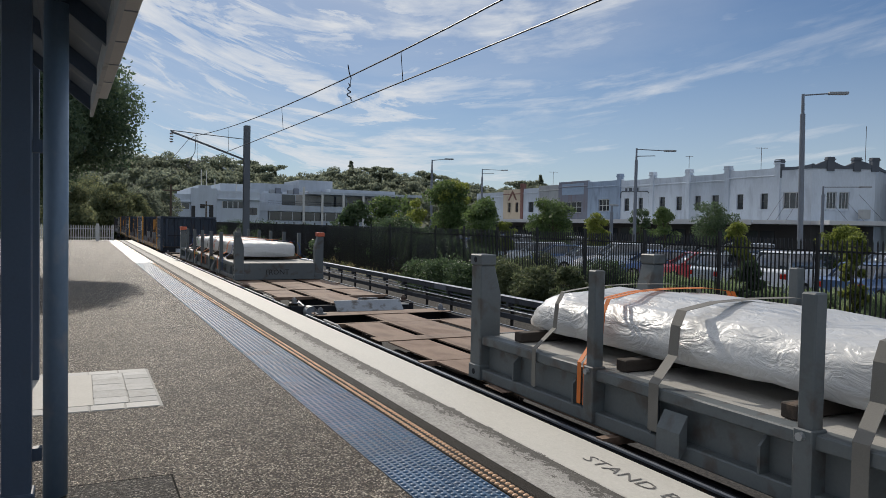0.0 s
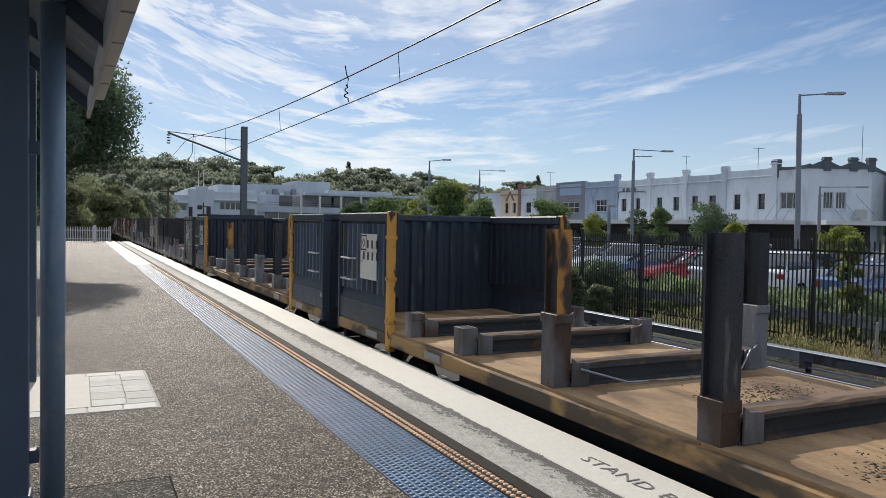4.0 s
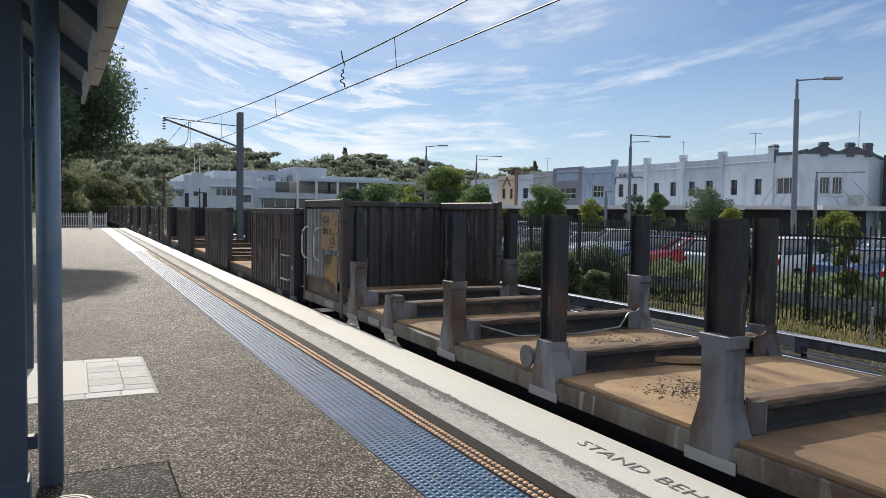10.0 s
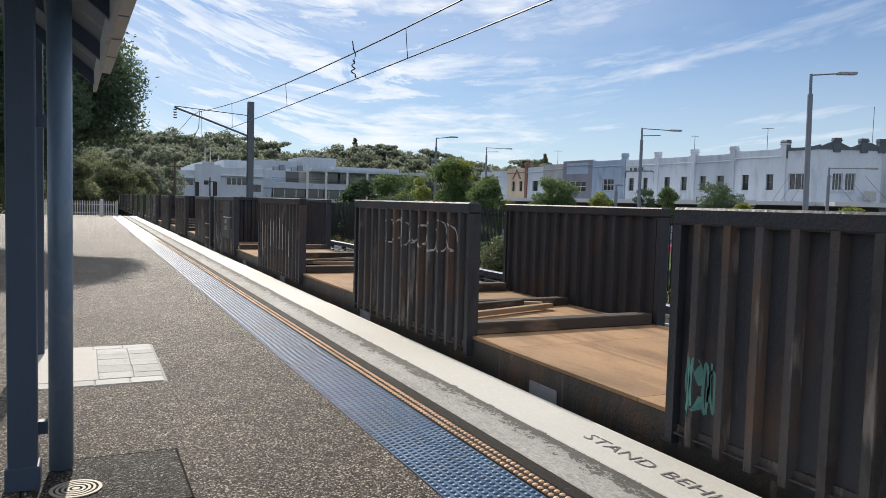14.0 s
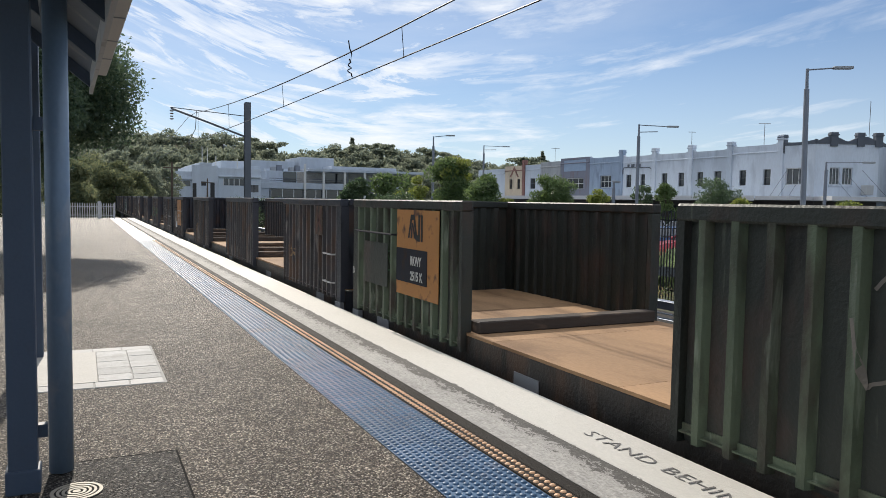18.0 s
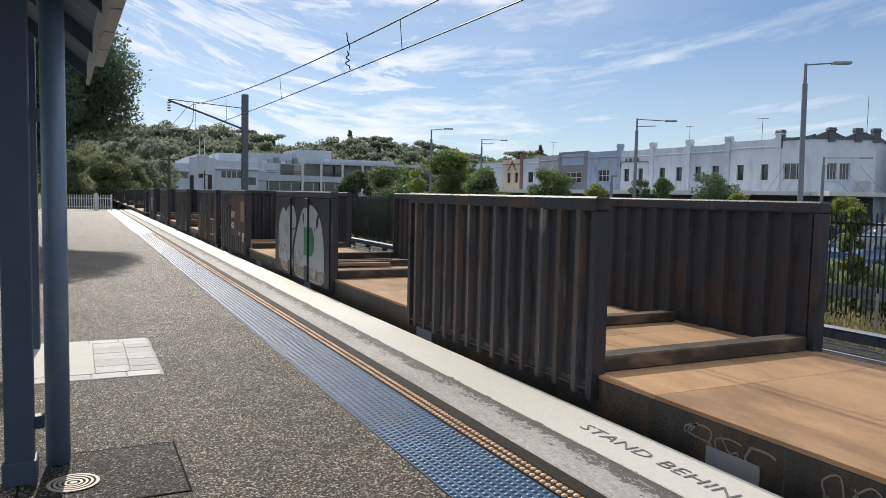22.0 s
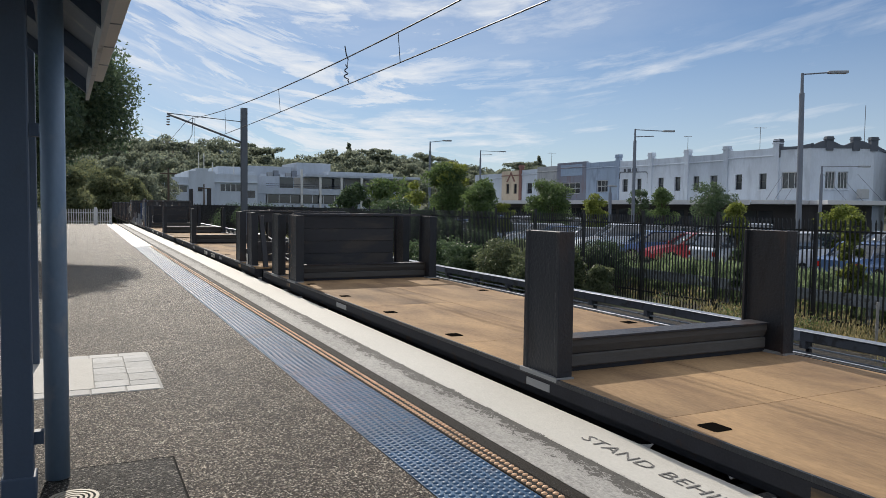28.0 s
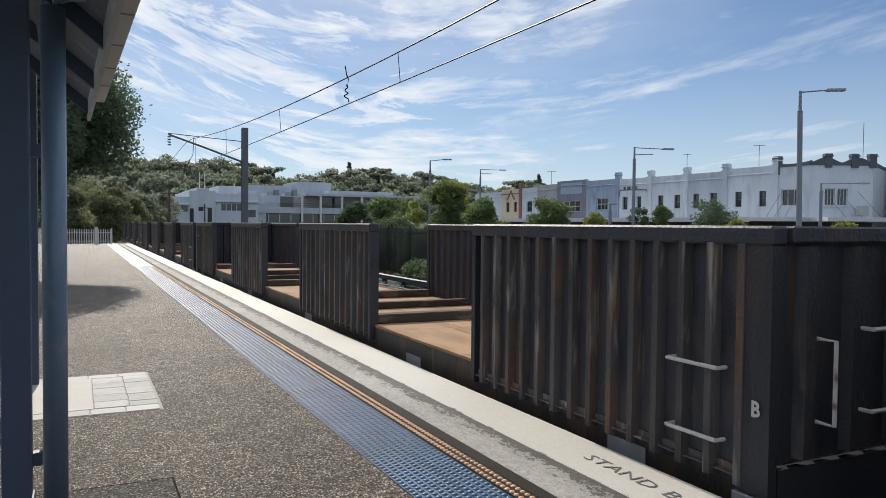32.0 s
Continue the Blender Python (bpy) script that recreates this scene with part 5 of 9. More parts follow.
# ---- pale buildings further along ----
def office(name, label, x0, x1, y, wall, blocks, bands):
    o = thing(name, label, "building", pose(0, y, GROUND))
    for a, b, z0, z1, depth in blocks:
        one_box("wall", wall, o, a, b, depth, 26.0, z0 - GROUND, z1 - GROUND, bevel=0.05)
    for a, b, z0, z1, n, m in bands:
        wdt = (b - a) / n
        for k in range(n):
            wn_ = new("window")
            wn_.parent = o
            wn_.matrix_local = pose(a + wdt * k, -0.03, z0 - GROUND)
            one_box("pane", pane_mat, wn_, 0.08, wdt - 0.12, 0.0, 0.028, 0.0, z1 - z0)
            one_box("frame_bar", m, wn_, -0.12, 0.06, -0.06, 0.025, -0.05, z1 - z0 + 0.05)
    return o


# pale far walls: the blue of their shaded fronts is put into colour
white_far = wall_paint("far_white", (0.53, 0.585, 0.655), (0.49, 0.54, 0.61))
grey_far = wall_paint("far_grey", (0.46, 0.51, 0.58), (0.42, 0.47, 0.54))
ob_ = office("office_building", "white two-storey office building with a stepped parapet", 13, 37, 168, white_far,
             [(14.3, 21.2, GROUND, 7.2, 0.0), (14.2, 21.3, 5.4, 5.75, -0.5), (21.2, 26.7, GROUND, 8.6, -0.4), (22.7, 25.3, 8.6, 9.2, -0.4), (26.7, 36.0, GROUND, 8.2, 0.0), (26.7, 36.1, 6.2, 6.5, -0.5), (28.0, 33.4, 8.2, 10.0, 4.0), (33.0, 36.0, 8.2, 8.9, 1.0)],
             [(16.2, 21.0, 4.0, 5.2, 3, frame_white), (27.9, 32.4, 4.4, 5.9, 4, frame_white), (33.4, 35.6, 3.0, 4.6, 2, frame_dark), (15.2, 16.0, 2.4, 4.9, 1, frame_dark)])
for x0, x1, z0, z1 in ((21.3, 22.1, 0.4, 4.7), (25.0, 25.9, 0.4, 4.9), (23.1, 24.1, 4.2, 5.1)):
    one_box("doorway", shop_dark, ob_, x0, x1, -0.44, -0.402, z0 - GROUND, z1 - GROUND, "dark recessed doorway")
one_box("downpipe_stack", brickred, ob_, 15.0, 15.6, -0.9, -0.52, 0.0, 7.2 - GROUND, "red-brown brick chimney stack")
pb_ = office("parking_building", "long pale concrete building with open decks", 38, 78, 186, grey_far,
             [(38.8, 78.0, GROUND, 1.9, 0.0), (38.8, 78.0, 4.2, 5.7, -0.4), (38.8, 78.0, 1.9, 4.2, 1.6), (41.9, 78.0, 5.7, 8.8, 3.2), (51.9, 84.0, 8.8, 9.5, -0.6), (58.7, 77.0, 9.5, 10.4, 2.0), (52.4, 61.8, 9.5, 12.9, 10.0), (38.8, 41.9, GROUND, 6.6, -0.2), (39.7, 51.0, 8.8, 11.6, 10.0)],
             [(42.4, 77.0, 2.0, 4.1, 12, frame_white)])
for k, x in enumerate((50.9, 55.8, 61.5, 67.0, 72.5)):
    one_box("column", white_metal, pb_, x - 0.28, x + 0.28, -0.75, -0.42, 0.0, (10.6 if k == 0 else 8.8) - GROUND, "white painted column")
for k, (x0, x1, m) in enumerate(((42.6, 46.0, grey_far), (46.2, 49.6, pane_mat), (49.8, 56.8, concrete), (57.2, 63.5, pane_mat), (63.7, 70.0, concrete), (70.2, 77.6, pane_mat))):
    one_box("deck_panel", m, pb_, x0, x1, 3.05, 3.18, 5.9 - GROUND, 8.6 - GROUND)
for z in (6.2, 6.7):
    one_box("deck_rail", galv_dark, pb_, 41.9, 77.8, -0.36, -0.28, z - GROUND, z + 0.12 - GROUND)
for k in range(6):
    one_box("roof_plant", (white_far, grey_panel, galv_mid)[k % 3], pb_, 42.2 + 1.6 * k, 43.4 + 1.6 * k, 6.0, 7.6, 8.802 - GROUND, (9.4 + 0.5 * (k * 7 % 3)) - GROUND, "rooftop plant box")
for x, h in ((23.5, 4.4), (24.6, 4.2), (26.4, 2.4), (31.0, 2.0)):
    pl = thing("roof_mast", "thin pole on the office roof", "pole", pose(x, 169, 8.3), "roof masts")
    bm = B()
    tube(bm, [(0, 0, -1.4), (0, 0, h)], 0.10, 6)
    part("mast", bm, white_metal, pl)
bwall = thing("brick_wall", "low red brick boundary wall", "wall", pose(0, 150, GROUND))
one_box("wall", brickred, bwall, 12.0, 22.0, 0.0, 0.4, 0.0, 2.2)
for x, y, h in ((9.8, 96.0, 7.2), (19.2, 132.0, 6.2)):
    up_ = thing("power_pole", "thin dark timber power pole with a cross arm", "pole", pose(x, y, GROUND), "power poles")
    bm = B()
    tube(bm, [(0, 0, 0), (0, 0, h)], [0.16, 0.11], 8)
    part("pole", bm, bark, up_)
    one_box("cross_arm", bark, up_, -1.0, 1.0, -0.06, 0.06, h - 0.8, h - 0.65)

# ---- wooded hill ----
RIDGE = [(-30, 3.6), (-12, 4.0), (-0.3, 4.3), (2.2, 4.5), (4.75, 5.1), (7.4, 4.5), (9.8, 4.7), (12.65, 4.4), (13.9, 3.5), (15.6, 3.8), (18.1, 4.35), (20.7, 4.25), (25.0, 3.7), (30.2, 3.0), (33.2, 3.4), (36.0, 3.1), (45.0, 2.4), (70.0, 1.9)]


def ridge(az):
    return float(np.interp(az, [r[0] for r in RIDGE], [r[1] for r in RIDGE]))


bm = B()
DIST = [205, 240, 285, 335, 420, 600]
RISE = [0.0, 0.22, 0.55, 0.95, 1.05, 0.8]
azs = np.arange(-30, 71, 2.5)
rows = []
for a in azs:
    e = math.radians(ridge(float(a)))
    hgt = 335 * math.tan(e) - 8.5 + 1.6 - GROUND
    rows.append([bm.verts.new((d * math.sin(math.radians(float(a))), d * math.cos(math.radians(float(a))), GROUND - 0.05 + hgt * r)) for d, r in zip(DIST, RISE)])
for p, q in zip(rows, rows[1:]):
    for j in range(len(DIST) - 1):
        bm.faces.new((p[j], q[j], q[j + 1], p[j + 1]))
structure("hill", bm, mat("hill_grass", (0.085, 0.105, 0.075), 0.95, var=0.35, scale=0.05, fine=1.0), "wooded hillside beyond the town")
rng = random.Random(77)
clumps = []
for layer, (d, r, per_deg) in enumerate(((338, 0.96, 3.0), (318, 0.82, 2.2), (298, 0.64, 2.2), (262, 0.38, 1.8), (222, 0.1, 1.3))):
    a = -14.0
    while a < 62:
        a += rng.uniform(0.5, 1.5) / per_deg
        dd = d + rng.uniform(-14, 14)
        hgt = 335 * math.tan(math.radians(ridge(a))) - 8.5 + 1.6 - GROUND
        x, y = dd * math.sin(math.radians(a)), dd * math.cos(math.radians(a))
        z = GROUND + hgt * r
        s = rng.uniform(0.65, 1.25) * (1.0 if layer else 0.95)
        kind = rng.random()
        if kind < 0.84:
            for _ in range(rng.randint(6, 9)):
                clumps.append((x + rng.uniform(-3, 3) * s, y + rng.uniform(-3, 3) * s, z + rng.uniform(1.0, 7.2) * s, rng.uniform(1.6, 3.0) * s, rng.uniform(1.6, 3.0) * s, rng.uniform(1.2, 2.1) * s))
        elif kind < 0.965:
            for _ in range(rng.randint(4, 6)):
                clumps.append((x + rng.uniform(-3.6, 3.6) * s, y + rng.uniform(-3, 3) * s, z + rng.uniform(7.2, 8.8) * s, rng.uniform(1.6, 2.8) * s, rng.uniform(1.6, 2.8) * s, rng.uniform(0.5, 0.9) * s))
            clumps.append((x, y, z + 4.2 * s, 0.9 * s, 0.9 * s, 3.6 * s))
        else:
            for q in range(7):
                w_ = (2.6 - 0.34 * q) * s
                clumps.append((x + rng.uniform(-0.3, 0.3), y, z + (1.5 + 1.35 * q) * s, w_, w_, 0.9 * s))
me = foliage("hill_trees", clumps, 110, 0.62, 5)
me.materials.append(leaf_far_hazed)
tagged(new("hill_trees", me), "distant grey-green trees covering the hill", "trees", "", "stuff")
for x, y, z, w, m in ((58, 318, 21.5, 9, white_far), (33, 330, 25.0, 6, creamw), (112, 300, 13.5, 9, brickred), (128, 320, 15.0, 8, white_far)):
    hs = thing("hill_house", "small pale house among hill trees", "house", pose(x, y, z), "hill houses")
    one_box("wall", m, hs, -w / 2, w / 2, 0, 7, -5, 1.6)
    bm = B()
    prism(bm, [(-0.5, 1.601), (7.5, 1.601), (5.2, 2.5), (1.8, 2.5)], "x", -w / 2 - 0.4, w / 2 + 0.4)
    part("roof", bm, white_far if m is not brickred else brickred, hs)

# ---- trees and shrubs ----
tree("street_tree", "small round green tree in the car park", 30.0, 43.7, LOT, 4.6, 1.75, leaf_mid, 40, 300, 0.085, 21, 0.09, 0.30, "car park trees")
tree("street_tree", "slim yellow-green young tree", 26.0, 33.6, LOT, 3.55, 0.72, leaf_bright, 30, 260, 0.055, 22, 0.05, 0.35, "car park trees")
tree("street_tree", "sparse grey-green young tree", 36.0, 41.6, LOT, 4.1, 1.0, leaf_dark, 20, 210, 0.065, 23, 0.06, 0.35, "car park trees")
tree("street_tree", "green young tree in the car park", 36.0, 38.9, LOT, 4.15, 1.05, leaf_mid, 24, 260, 0.065, 24, 0.06, 0.33, "car park trees")
tree("street_tree", "sparse spreading grey-green tree", 36.0, 34.6, LOT, 4.5, 1.75, leaf_dark, 30, 210, 0.070, 25, 0.08, 0.38, "car park trees")
tree("street_tree", "slim yellow-green young tree", 24.0, 21.7, LOT, 3.05, 0.62, leaf_bright, 34, 300, 0.05, 26, 0.05, 0.12, "car park trees")
tree("street_tree", "small yellow-green tree beside the car park", 26.0, 18.6, LOT, 2.95, 0.9, leaf_bright, 26, 300, 0.055, 27, 0.05, 0.3, "car park trees")
tree("street_tree", "slim yellow-green shrub behind the fence", 16.3, 11.3, VERGE, 2.7, 0.36, leaf_bright, 40, 240, 0.038, 28, 0.04, 0.1, "car park trees")
tree("street_tree", "yellow-green young tree by the fence", 22.0, 36.8, LOT, 3.0, 0.62, leaf_bright, 28, 240, 0.055, 29, 0.05, 0.3, "car park trees")
tree("street_tree", "tall olive-green tree behind the railway fence", 24.0, 48.2, LOT, 6.15, 2.05, leaf_mid, 50, 360, 0.095, 30, 0.12, 0.22, "fence trees")
tree("street_tree", "yellow-green topped tree behind the fence", 24.4, 47.4, LOT, 5.8, 1.6, leaf_bright, 9, 150, 0.12, 36, 0.08, 0.55, "fence trees")
tree("street_tree", "round green tree behind the railway fence", 22.0, 39.5, LOT, 4.35, 1.45, leaf_mid, 40, 300, 0.085, 31, 0.09, 0.22, "fence trees")
tree("street_tree", "wide bright green tree behind the fence", 22.0, 54.5, LOT, 4.7, 2.3, leaf_mid, 20, 280, 0.14, 32, 0.1, 0.2, "fence trees")
tree("street_tree", "bright green tree behind the railway fence", 21.5, 50.2, LOT, 4.4, 1.7, leaf_bright, 10, 150, 0.12, 37, 0.08, 0.45, "fence trees")
tree("street_tree", "dark green tree behind the railway fence", 20.0, 57.2, LOT, 4.5, 1.8, leaf_dark, 16, 280, 0.13, 33, 0.1, 0.2, "fence trees")
tree("street_tree", "dark green tree behind the railway fence", 17.8, 43.0, LOT, 3.0, 1.9, leaf_dark, 32, 320, 0.085, 34, 0.1, 0.05, "fence trees")
for k, (x, y, h, r, m) in enumerate(((15.4, 33.5, 2.3, 1.7, leaf_dark), (15.6, 37.5, 2.4, 1.9, leaf_dark), (15.3, 41.5, 2.2, 1.8, leaf_dark), (15.2, 46.0, 2.3, 2.0, leaf_dark), (15.6, 51.0, 2.2, 2.0, leaf_dark),
                                     (15.2, 30.2, 1.9, 1.3, leaf_dark), (15.3, 56.5, 2.2, 2.2, leaf_dark), (15.4, 63.0, 2.3, 2.4, leaf_dark), (15.2, 71.0, 2.4, 2.6, leaf_dark), (15.2, 80.0, 2.4, 3.0, leaf_dark))):
    tree("shrub", "dense dark green shrub behind the railway fence", x, y, VERGE, h, r, m, 30, 300, 0.075, 50 + k, 0.05, 0.02, "fence shrubs")
for k, (x, y, h, r, m) in enumerate(((12.7, 17.6, 1.7, 0.55, leaf_weed), (12.6, 19.2, 1.5, 0.9, leaf_weed), (12.5, 21.2, 1.7, 1.0, leaf_weed), (12.4, 23.4, 1.4, 1.0, leaf_dark), (12.4, 25.4, 1.5, 1.0, leaf_dark), (12.5, 27.6, 1.2, 1.0, leaf_dark),
                                     (12.9, 16.3, 1.2, 0.45, leaf_weed), (14.6, 18.5, 1.5, 1.0, leaf_dark), (14.5, 22.3, 1.6, 1.2, leaf_weed), (14.6, 26.4, 1.6, 1.3, leaf_dark))):
    tree("shrub", "tangled green weed shrub on the bank", x, y, VERGE - (0.15 if x < 13 else 0), h, r, m, 60, 150, 0.050, 70 + k, 0.025, 0.02, "bank shrubs")
rng = random.Random(14)
for k in range(15):
    y = 8.2 + 1.42 * k
    tree("shrub", "low bright green hedge shrub at the car park edge", 16.65 + rng.uniform(-0.15, 0.15), y, VERGE, rng.uniform(0.95, 1.15), rng.uniform(0.95, 1.1), leaf_strap, 30, 240, 0.075, 85 + k, 0.025, 0.02, "hedge shrubs", True)
for y, h, r in ((13.2, 2.0, 0.36),):
    tree("shrub", "upright dark shrub behind the railway fence", 15.0, y, VERGE, h, r, leaf_dark, 26, 380, 0.045, int(10 * y), 0.03, 0.02, "hedge shrubs")
rng = random.Random(4)
clumps = []
for _ in range(430):
    y = rng.uniform(4, 12) if rng.random() < 0.58 else rng.uniform(11, 60)
    x = rng.uniform(12.1, 15.4)
    if (x < 12.6 and rng.random() < 0.5) or math.sin(y * 2.1 + x) + rng.uniform(-1, 1) < -0.35:
        continue
    s = rng.uniform(0.10, 0.31)
    clumps.append((x, y, VERGE - (0.1 if x < 12.6 else -0.03) + s * 0.6, s * 1.3, s * 1.7, s * 1.2))
me = foliage("weeds", clumps, 170, 0.045, 6, 1.0, True)
me.materials.append(leaf_grass)
tagged(new("weeds", me), "dry yellow and green weeds along the railway bank", "weeds", "", "stuff")
me = foliage("weeds", [c for c in clumps if math.sin(c[1] * 1.3) > -0.2], 70, 0.035, 8, 1.0)
me.materials.append(leaf_mid)
tagged(new("broadleaf_weeds", me), "low broad-leaved green weeds along the bank", "weeds", "", "stuff")
rng = random.Random(5)
me = foliage("weeds", [(rng.uniform(8.6, 11.6), rng.uniform(4, 40), GROUND + 0.10, 0.22, 0.3, 0.07) for _ in range(60)], 60, 0.045, 9, 1.0, True)
me.materials.append(leaf_grass)
tagged(new("ballast_weeds", me), "sparse dry weeds in the dark ballast", "weeds", "", "stuff")
# trees on the platform's side
tree("platform_tree", "dark leafy tree overhanging the platform end", -2.5, 24.4, GROUND, 8.3, 3.7, leaf_platform, 70, 4800, 0.062, 90, 0.2, 0.50)
tree("platform_tree", "dark leafy tree beside the platform", -7.5, 19.0, GROUND, 8.0, 3.0, leaf_dark, 22, 300, 0.20, 91, 0.2, 0.4)
for k, (x, y, h, r, m) in enumerate(((-1.0, 84, 6.6, 3.2, leaf_olive), (3.0, 100, 7.6, 3.6, leaf_olive), (6.6, 118, 7.0, 3.4, leaf_olive), (1.0, 124, 9.6, 4.6, leaf_olive), (9.6, 140, 8.6, 4.0, leaf_far_hazed), (13.4, 150, 9.0, 3.6, leaf_far_hazed), (-10, 96, 9, 5, leaf_olive), (-16, 70, 10, 5, leaf_dark))):
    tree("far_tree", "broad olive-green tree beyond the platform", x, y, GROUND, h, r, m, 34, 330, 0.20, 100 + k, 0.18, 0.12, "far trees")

# ---- raised tactile paving: tiles with rows of small domes ----
def tile_mesh(name, nx, ny, step, material, base, sx=None, size=1.0, under=None):
    vs, fs = [], []
    sx = sx or step
    if base:
        w, h = nx * sx - 0.004, ny * step - 0.004
        vs += [(-w / 2, -h / 2, -0.004), (w / 2, -h / 2, -0.004), (w / 2, h / 2, -0.004), (-w / 2, h / 2, -0.004), (-w / 2, -h / 2, 0.002), (w / 2, -h / 2, 0.002), (w / 2, h / 2, 0.002), (-w / 2, h / 2, 0.002)]
        fs += [(4, 5, 6, 7), (0, 1, 5, 4), (1, 2, 6, 5), (2, 3, 7, 6), (3, 0, 4, 7)]
    for i in range(nx):
        for j in range(ny):
            cx, cy = (i - (nx - 1) / 2) * sx, (j - (ny - 1) / 2) * step + (0.25 * step if i % 2 else -0.25 * step)
            o = len(vs)
            k = 8
            for r, z in ((0.0215 * size, 0.002), (0.0185 * size, 0.0075), (0.0095 * size, 0.0112)):
                for q in range(k):
                    a = 2 * math.pi / k * q
                    vs.append((cx + r * math.cos(a), cy + r * math.sin(a), z))
            vs.append((cx, cy, 0.0122))
            for ring in (0, 1):
                for q in range(k):
                    fs.append((o + ring * k + q, o + ring * k + (q + 1) % k, o + ring * k + k + (q + 1) % k, o + ring * k + k + q))
            for q in range(k):
                fs.append((o + 2 * k + q, o + 2 * k + (q + 1) % k, o + 3 * k))
    me = bpy.data.meshes.new(name)
    me.from_pydata(vs, [], fs)
    me.materials.append(material)
    if under:
        me.materials.append(under)
        me.polygons.foreach_set("material_index", [1 if i < 5 else 0 for i in range(len(fs))])
    me.polygons.foreach_set("use_smooth", [i >= (5 if base else 0) for i in range(len(fs))])
    return me


strip = thing("tactile_strip", "blue raised-dot tactile paving strip with an orange edge", "tactile paving", pose(0, 0, 0))
TS = 0.053            # spacing of the domes
t_blue, t_blue2, t_or = tile_mesh("tile", 6, 6, TS, tac_blue, True), tile_mesh("tile", 4, 6, TS, tac_blue, True), tile_mesh("edge_tile", 2, 6, TS, tac_orange, True, 0.060, 0.90, bitumen)
for k in range(86):
    y = 2.0 + 6 * TS * k
    piece("tile", t_blue, strip, pose(1.757 + 3 * TS, y, 0))
    piece("tile", t_blue2, strip, pose(1.757 + 8 * TS, y, 0))
    piece("edge_tile", t_or, strip, pose(2.358, y, 0))
T1 = 2.0 + 6 * TS * 85.5
for nm, nx, xm, m, ya, yb, st in (("far_tiles", 10, 1.757 + 5 * TS, tac_blue, T1, P1, TS), ("far_edge_tiles", 2, 2.358, tac_orange, T1, P1, 0.06), ("back_tiles", 5, 1.757 + 5 * TS, tac_blue, -36.0, 1.84, 2 * TS), ("back_edge_tiles", 1, 2.358, tac_orange, -36.0, 1.84, 2 * TS)):
    vs, fs = [], []
    for j in range(int((yb - ya) / st) - 1):
        y = ya + 0.04 + st * j
        for i in range(nx):
            x = xm + (i - (nx - 1) / 2) * st
            o = len(vs)
            h = st * 0.4
            vs += [(x - h, y - h, 0.0), (x + h, y - h, 0.0), (x + h, y + h, 0.0), (x - h, y + h, 0.0), (x, y, 0.008)]
            fs += [(o, o + 1, o + 4), (o + 1, o + 2, o + 4), (o + 2, o + 3, o + 4), (o + 3, o, o + 4)]
    o = len(vs)
    w = 5 * TS if nx > 2 else 0.001
    vs += [(xm - w, ya, 0.001), (xm + w, ya, 0.001), (xm + w, yb, 0.001), (xm - w, yb, 0.001)]
    fs.append((o, o + 1, o + 2, o + 3))
    me = bpy.data.meshes.new(nm)
    me.from_pydata(vs, [], fs)
    me.materials.append(m)
    ob = new(nm, me)
    ob.parent = strip
    tagged(ob, kind="stuff")


# ---- the freight train ----
# Each wagon's own space: y runs back from its leading end, x = 0 is the track's middle, z = 0 the rail top.
# Heights below are given from the platform and raised by UP.
UP = -RAIL
RIB_D = 0.062         # depth of the wall ribs
SHEET = 0.067         # how far the wall sheet lies inside the ribs' face

# wall sheets between ribs: recess shade and bluish glare are put into colour
rust_dark = wall_steel("rust_dark", (0.031, 0.033, 0.042), (0.066, 0.042, 0.034), (0.11, 0.095, 0.085), 0.60, 0.66)
sill_rust = wall_steel("sill_rust", (0.037, 0.032, 0.027), (0.080, 0.048, 0.030), (0.12, 0.105, 0.085), 0.56, 0.64)
rust_green = wall_steel("rust_green", (0.028, 0.032, 0.026), (0.055, 0.038, 0.030), (0.085, 0.10, 0.07), 0.58, 0.64)
green_worn = wall_steel("green_worn", (0.112, 0.140, 0.088), (0.050, 0.036, 0.028), (0.25, 0.28, 0.21), 0.56, 0.60)
deck_rust = mat("deck_rust", (0.385, 0.232, 0.120), 0.85, var=0.42, scale=0.8, bump=0.5, fine=45, spot=(0.20, 0.112, 0.055), spot_at=0.58, spot_scale=2.2, stretch=(1, 0.35, 1), rand=0.10, spot_soft=0.14)
deck_tan = mat("deck_tan", (0.385, 0.245, 0.124), 0.85, var=0.6, scale=0.8, bump=0.5, fine=45, spot=(0.175, 0.105, 0.055), spot_at=0.55, spot_scale=1.9, stretch=(1, 0.3, 1), rand=0.10, spot_soft=0.14)
flat_post = wall_steel("flat_post", (0.018, 0.020, 0.025), (0.045, 0.030, 0.026), (0.09, 0.085, 0.08), 0.63, 0.69)
bulkhead_black = mat("bulkhead_black", (0.030, 0.031, 0.036), 0.7, var=0.4, scale=1.6, bump=0.3, fine=30, stretch=(0.3, 1, 1), spot=(0.055, 0.048, 0.044), spot_at=0.60, spot_scale=4, rand=0.12)
# darker deck copy: shadow put into the colour, with rusty mottling
deck_shaded = mat("deck_shaded", (0.150, 0.095, 0.058), 0.85, var=0.5, scale=1.2, bump=0.6, fine=40, spot=(0.36, 0.22, 0.11), spot_at=0.58, spot_scale=1.5, stretch=(1, 0.4, 1), spot_soft=0.14)
deck_gold = mat("deck_gold", (0.335, 0.222, 0.118), 0.85, var=0.6, scale=0.9, bump=0.5, fine=45, spot=(0.15, 0.090, 0.050), spot_at=0.54, spot_scale=2.4, stretch=(1, 0.4, 1), rand=0.12, spot_soft=0.12)
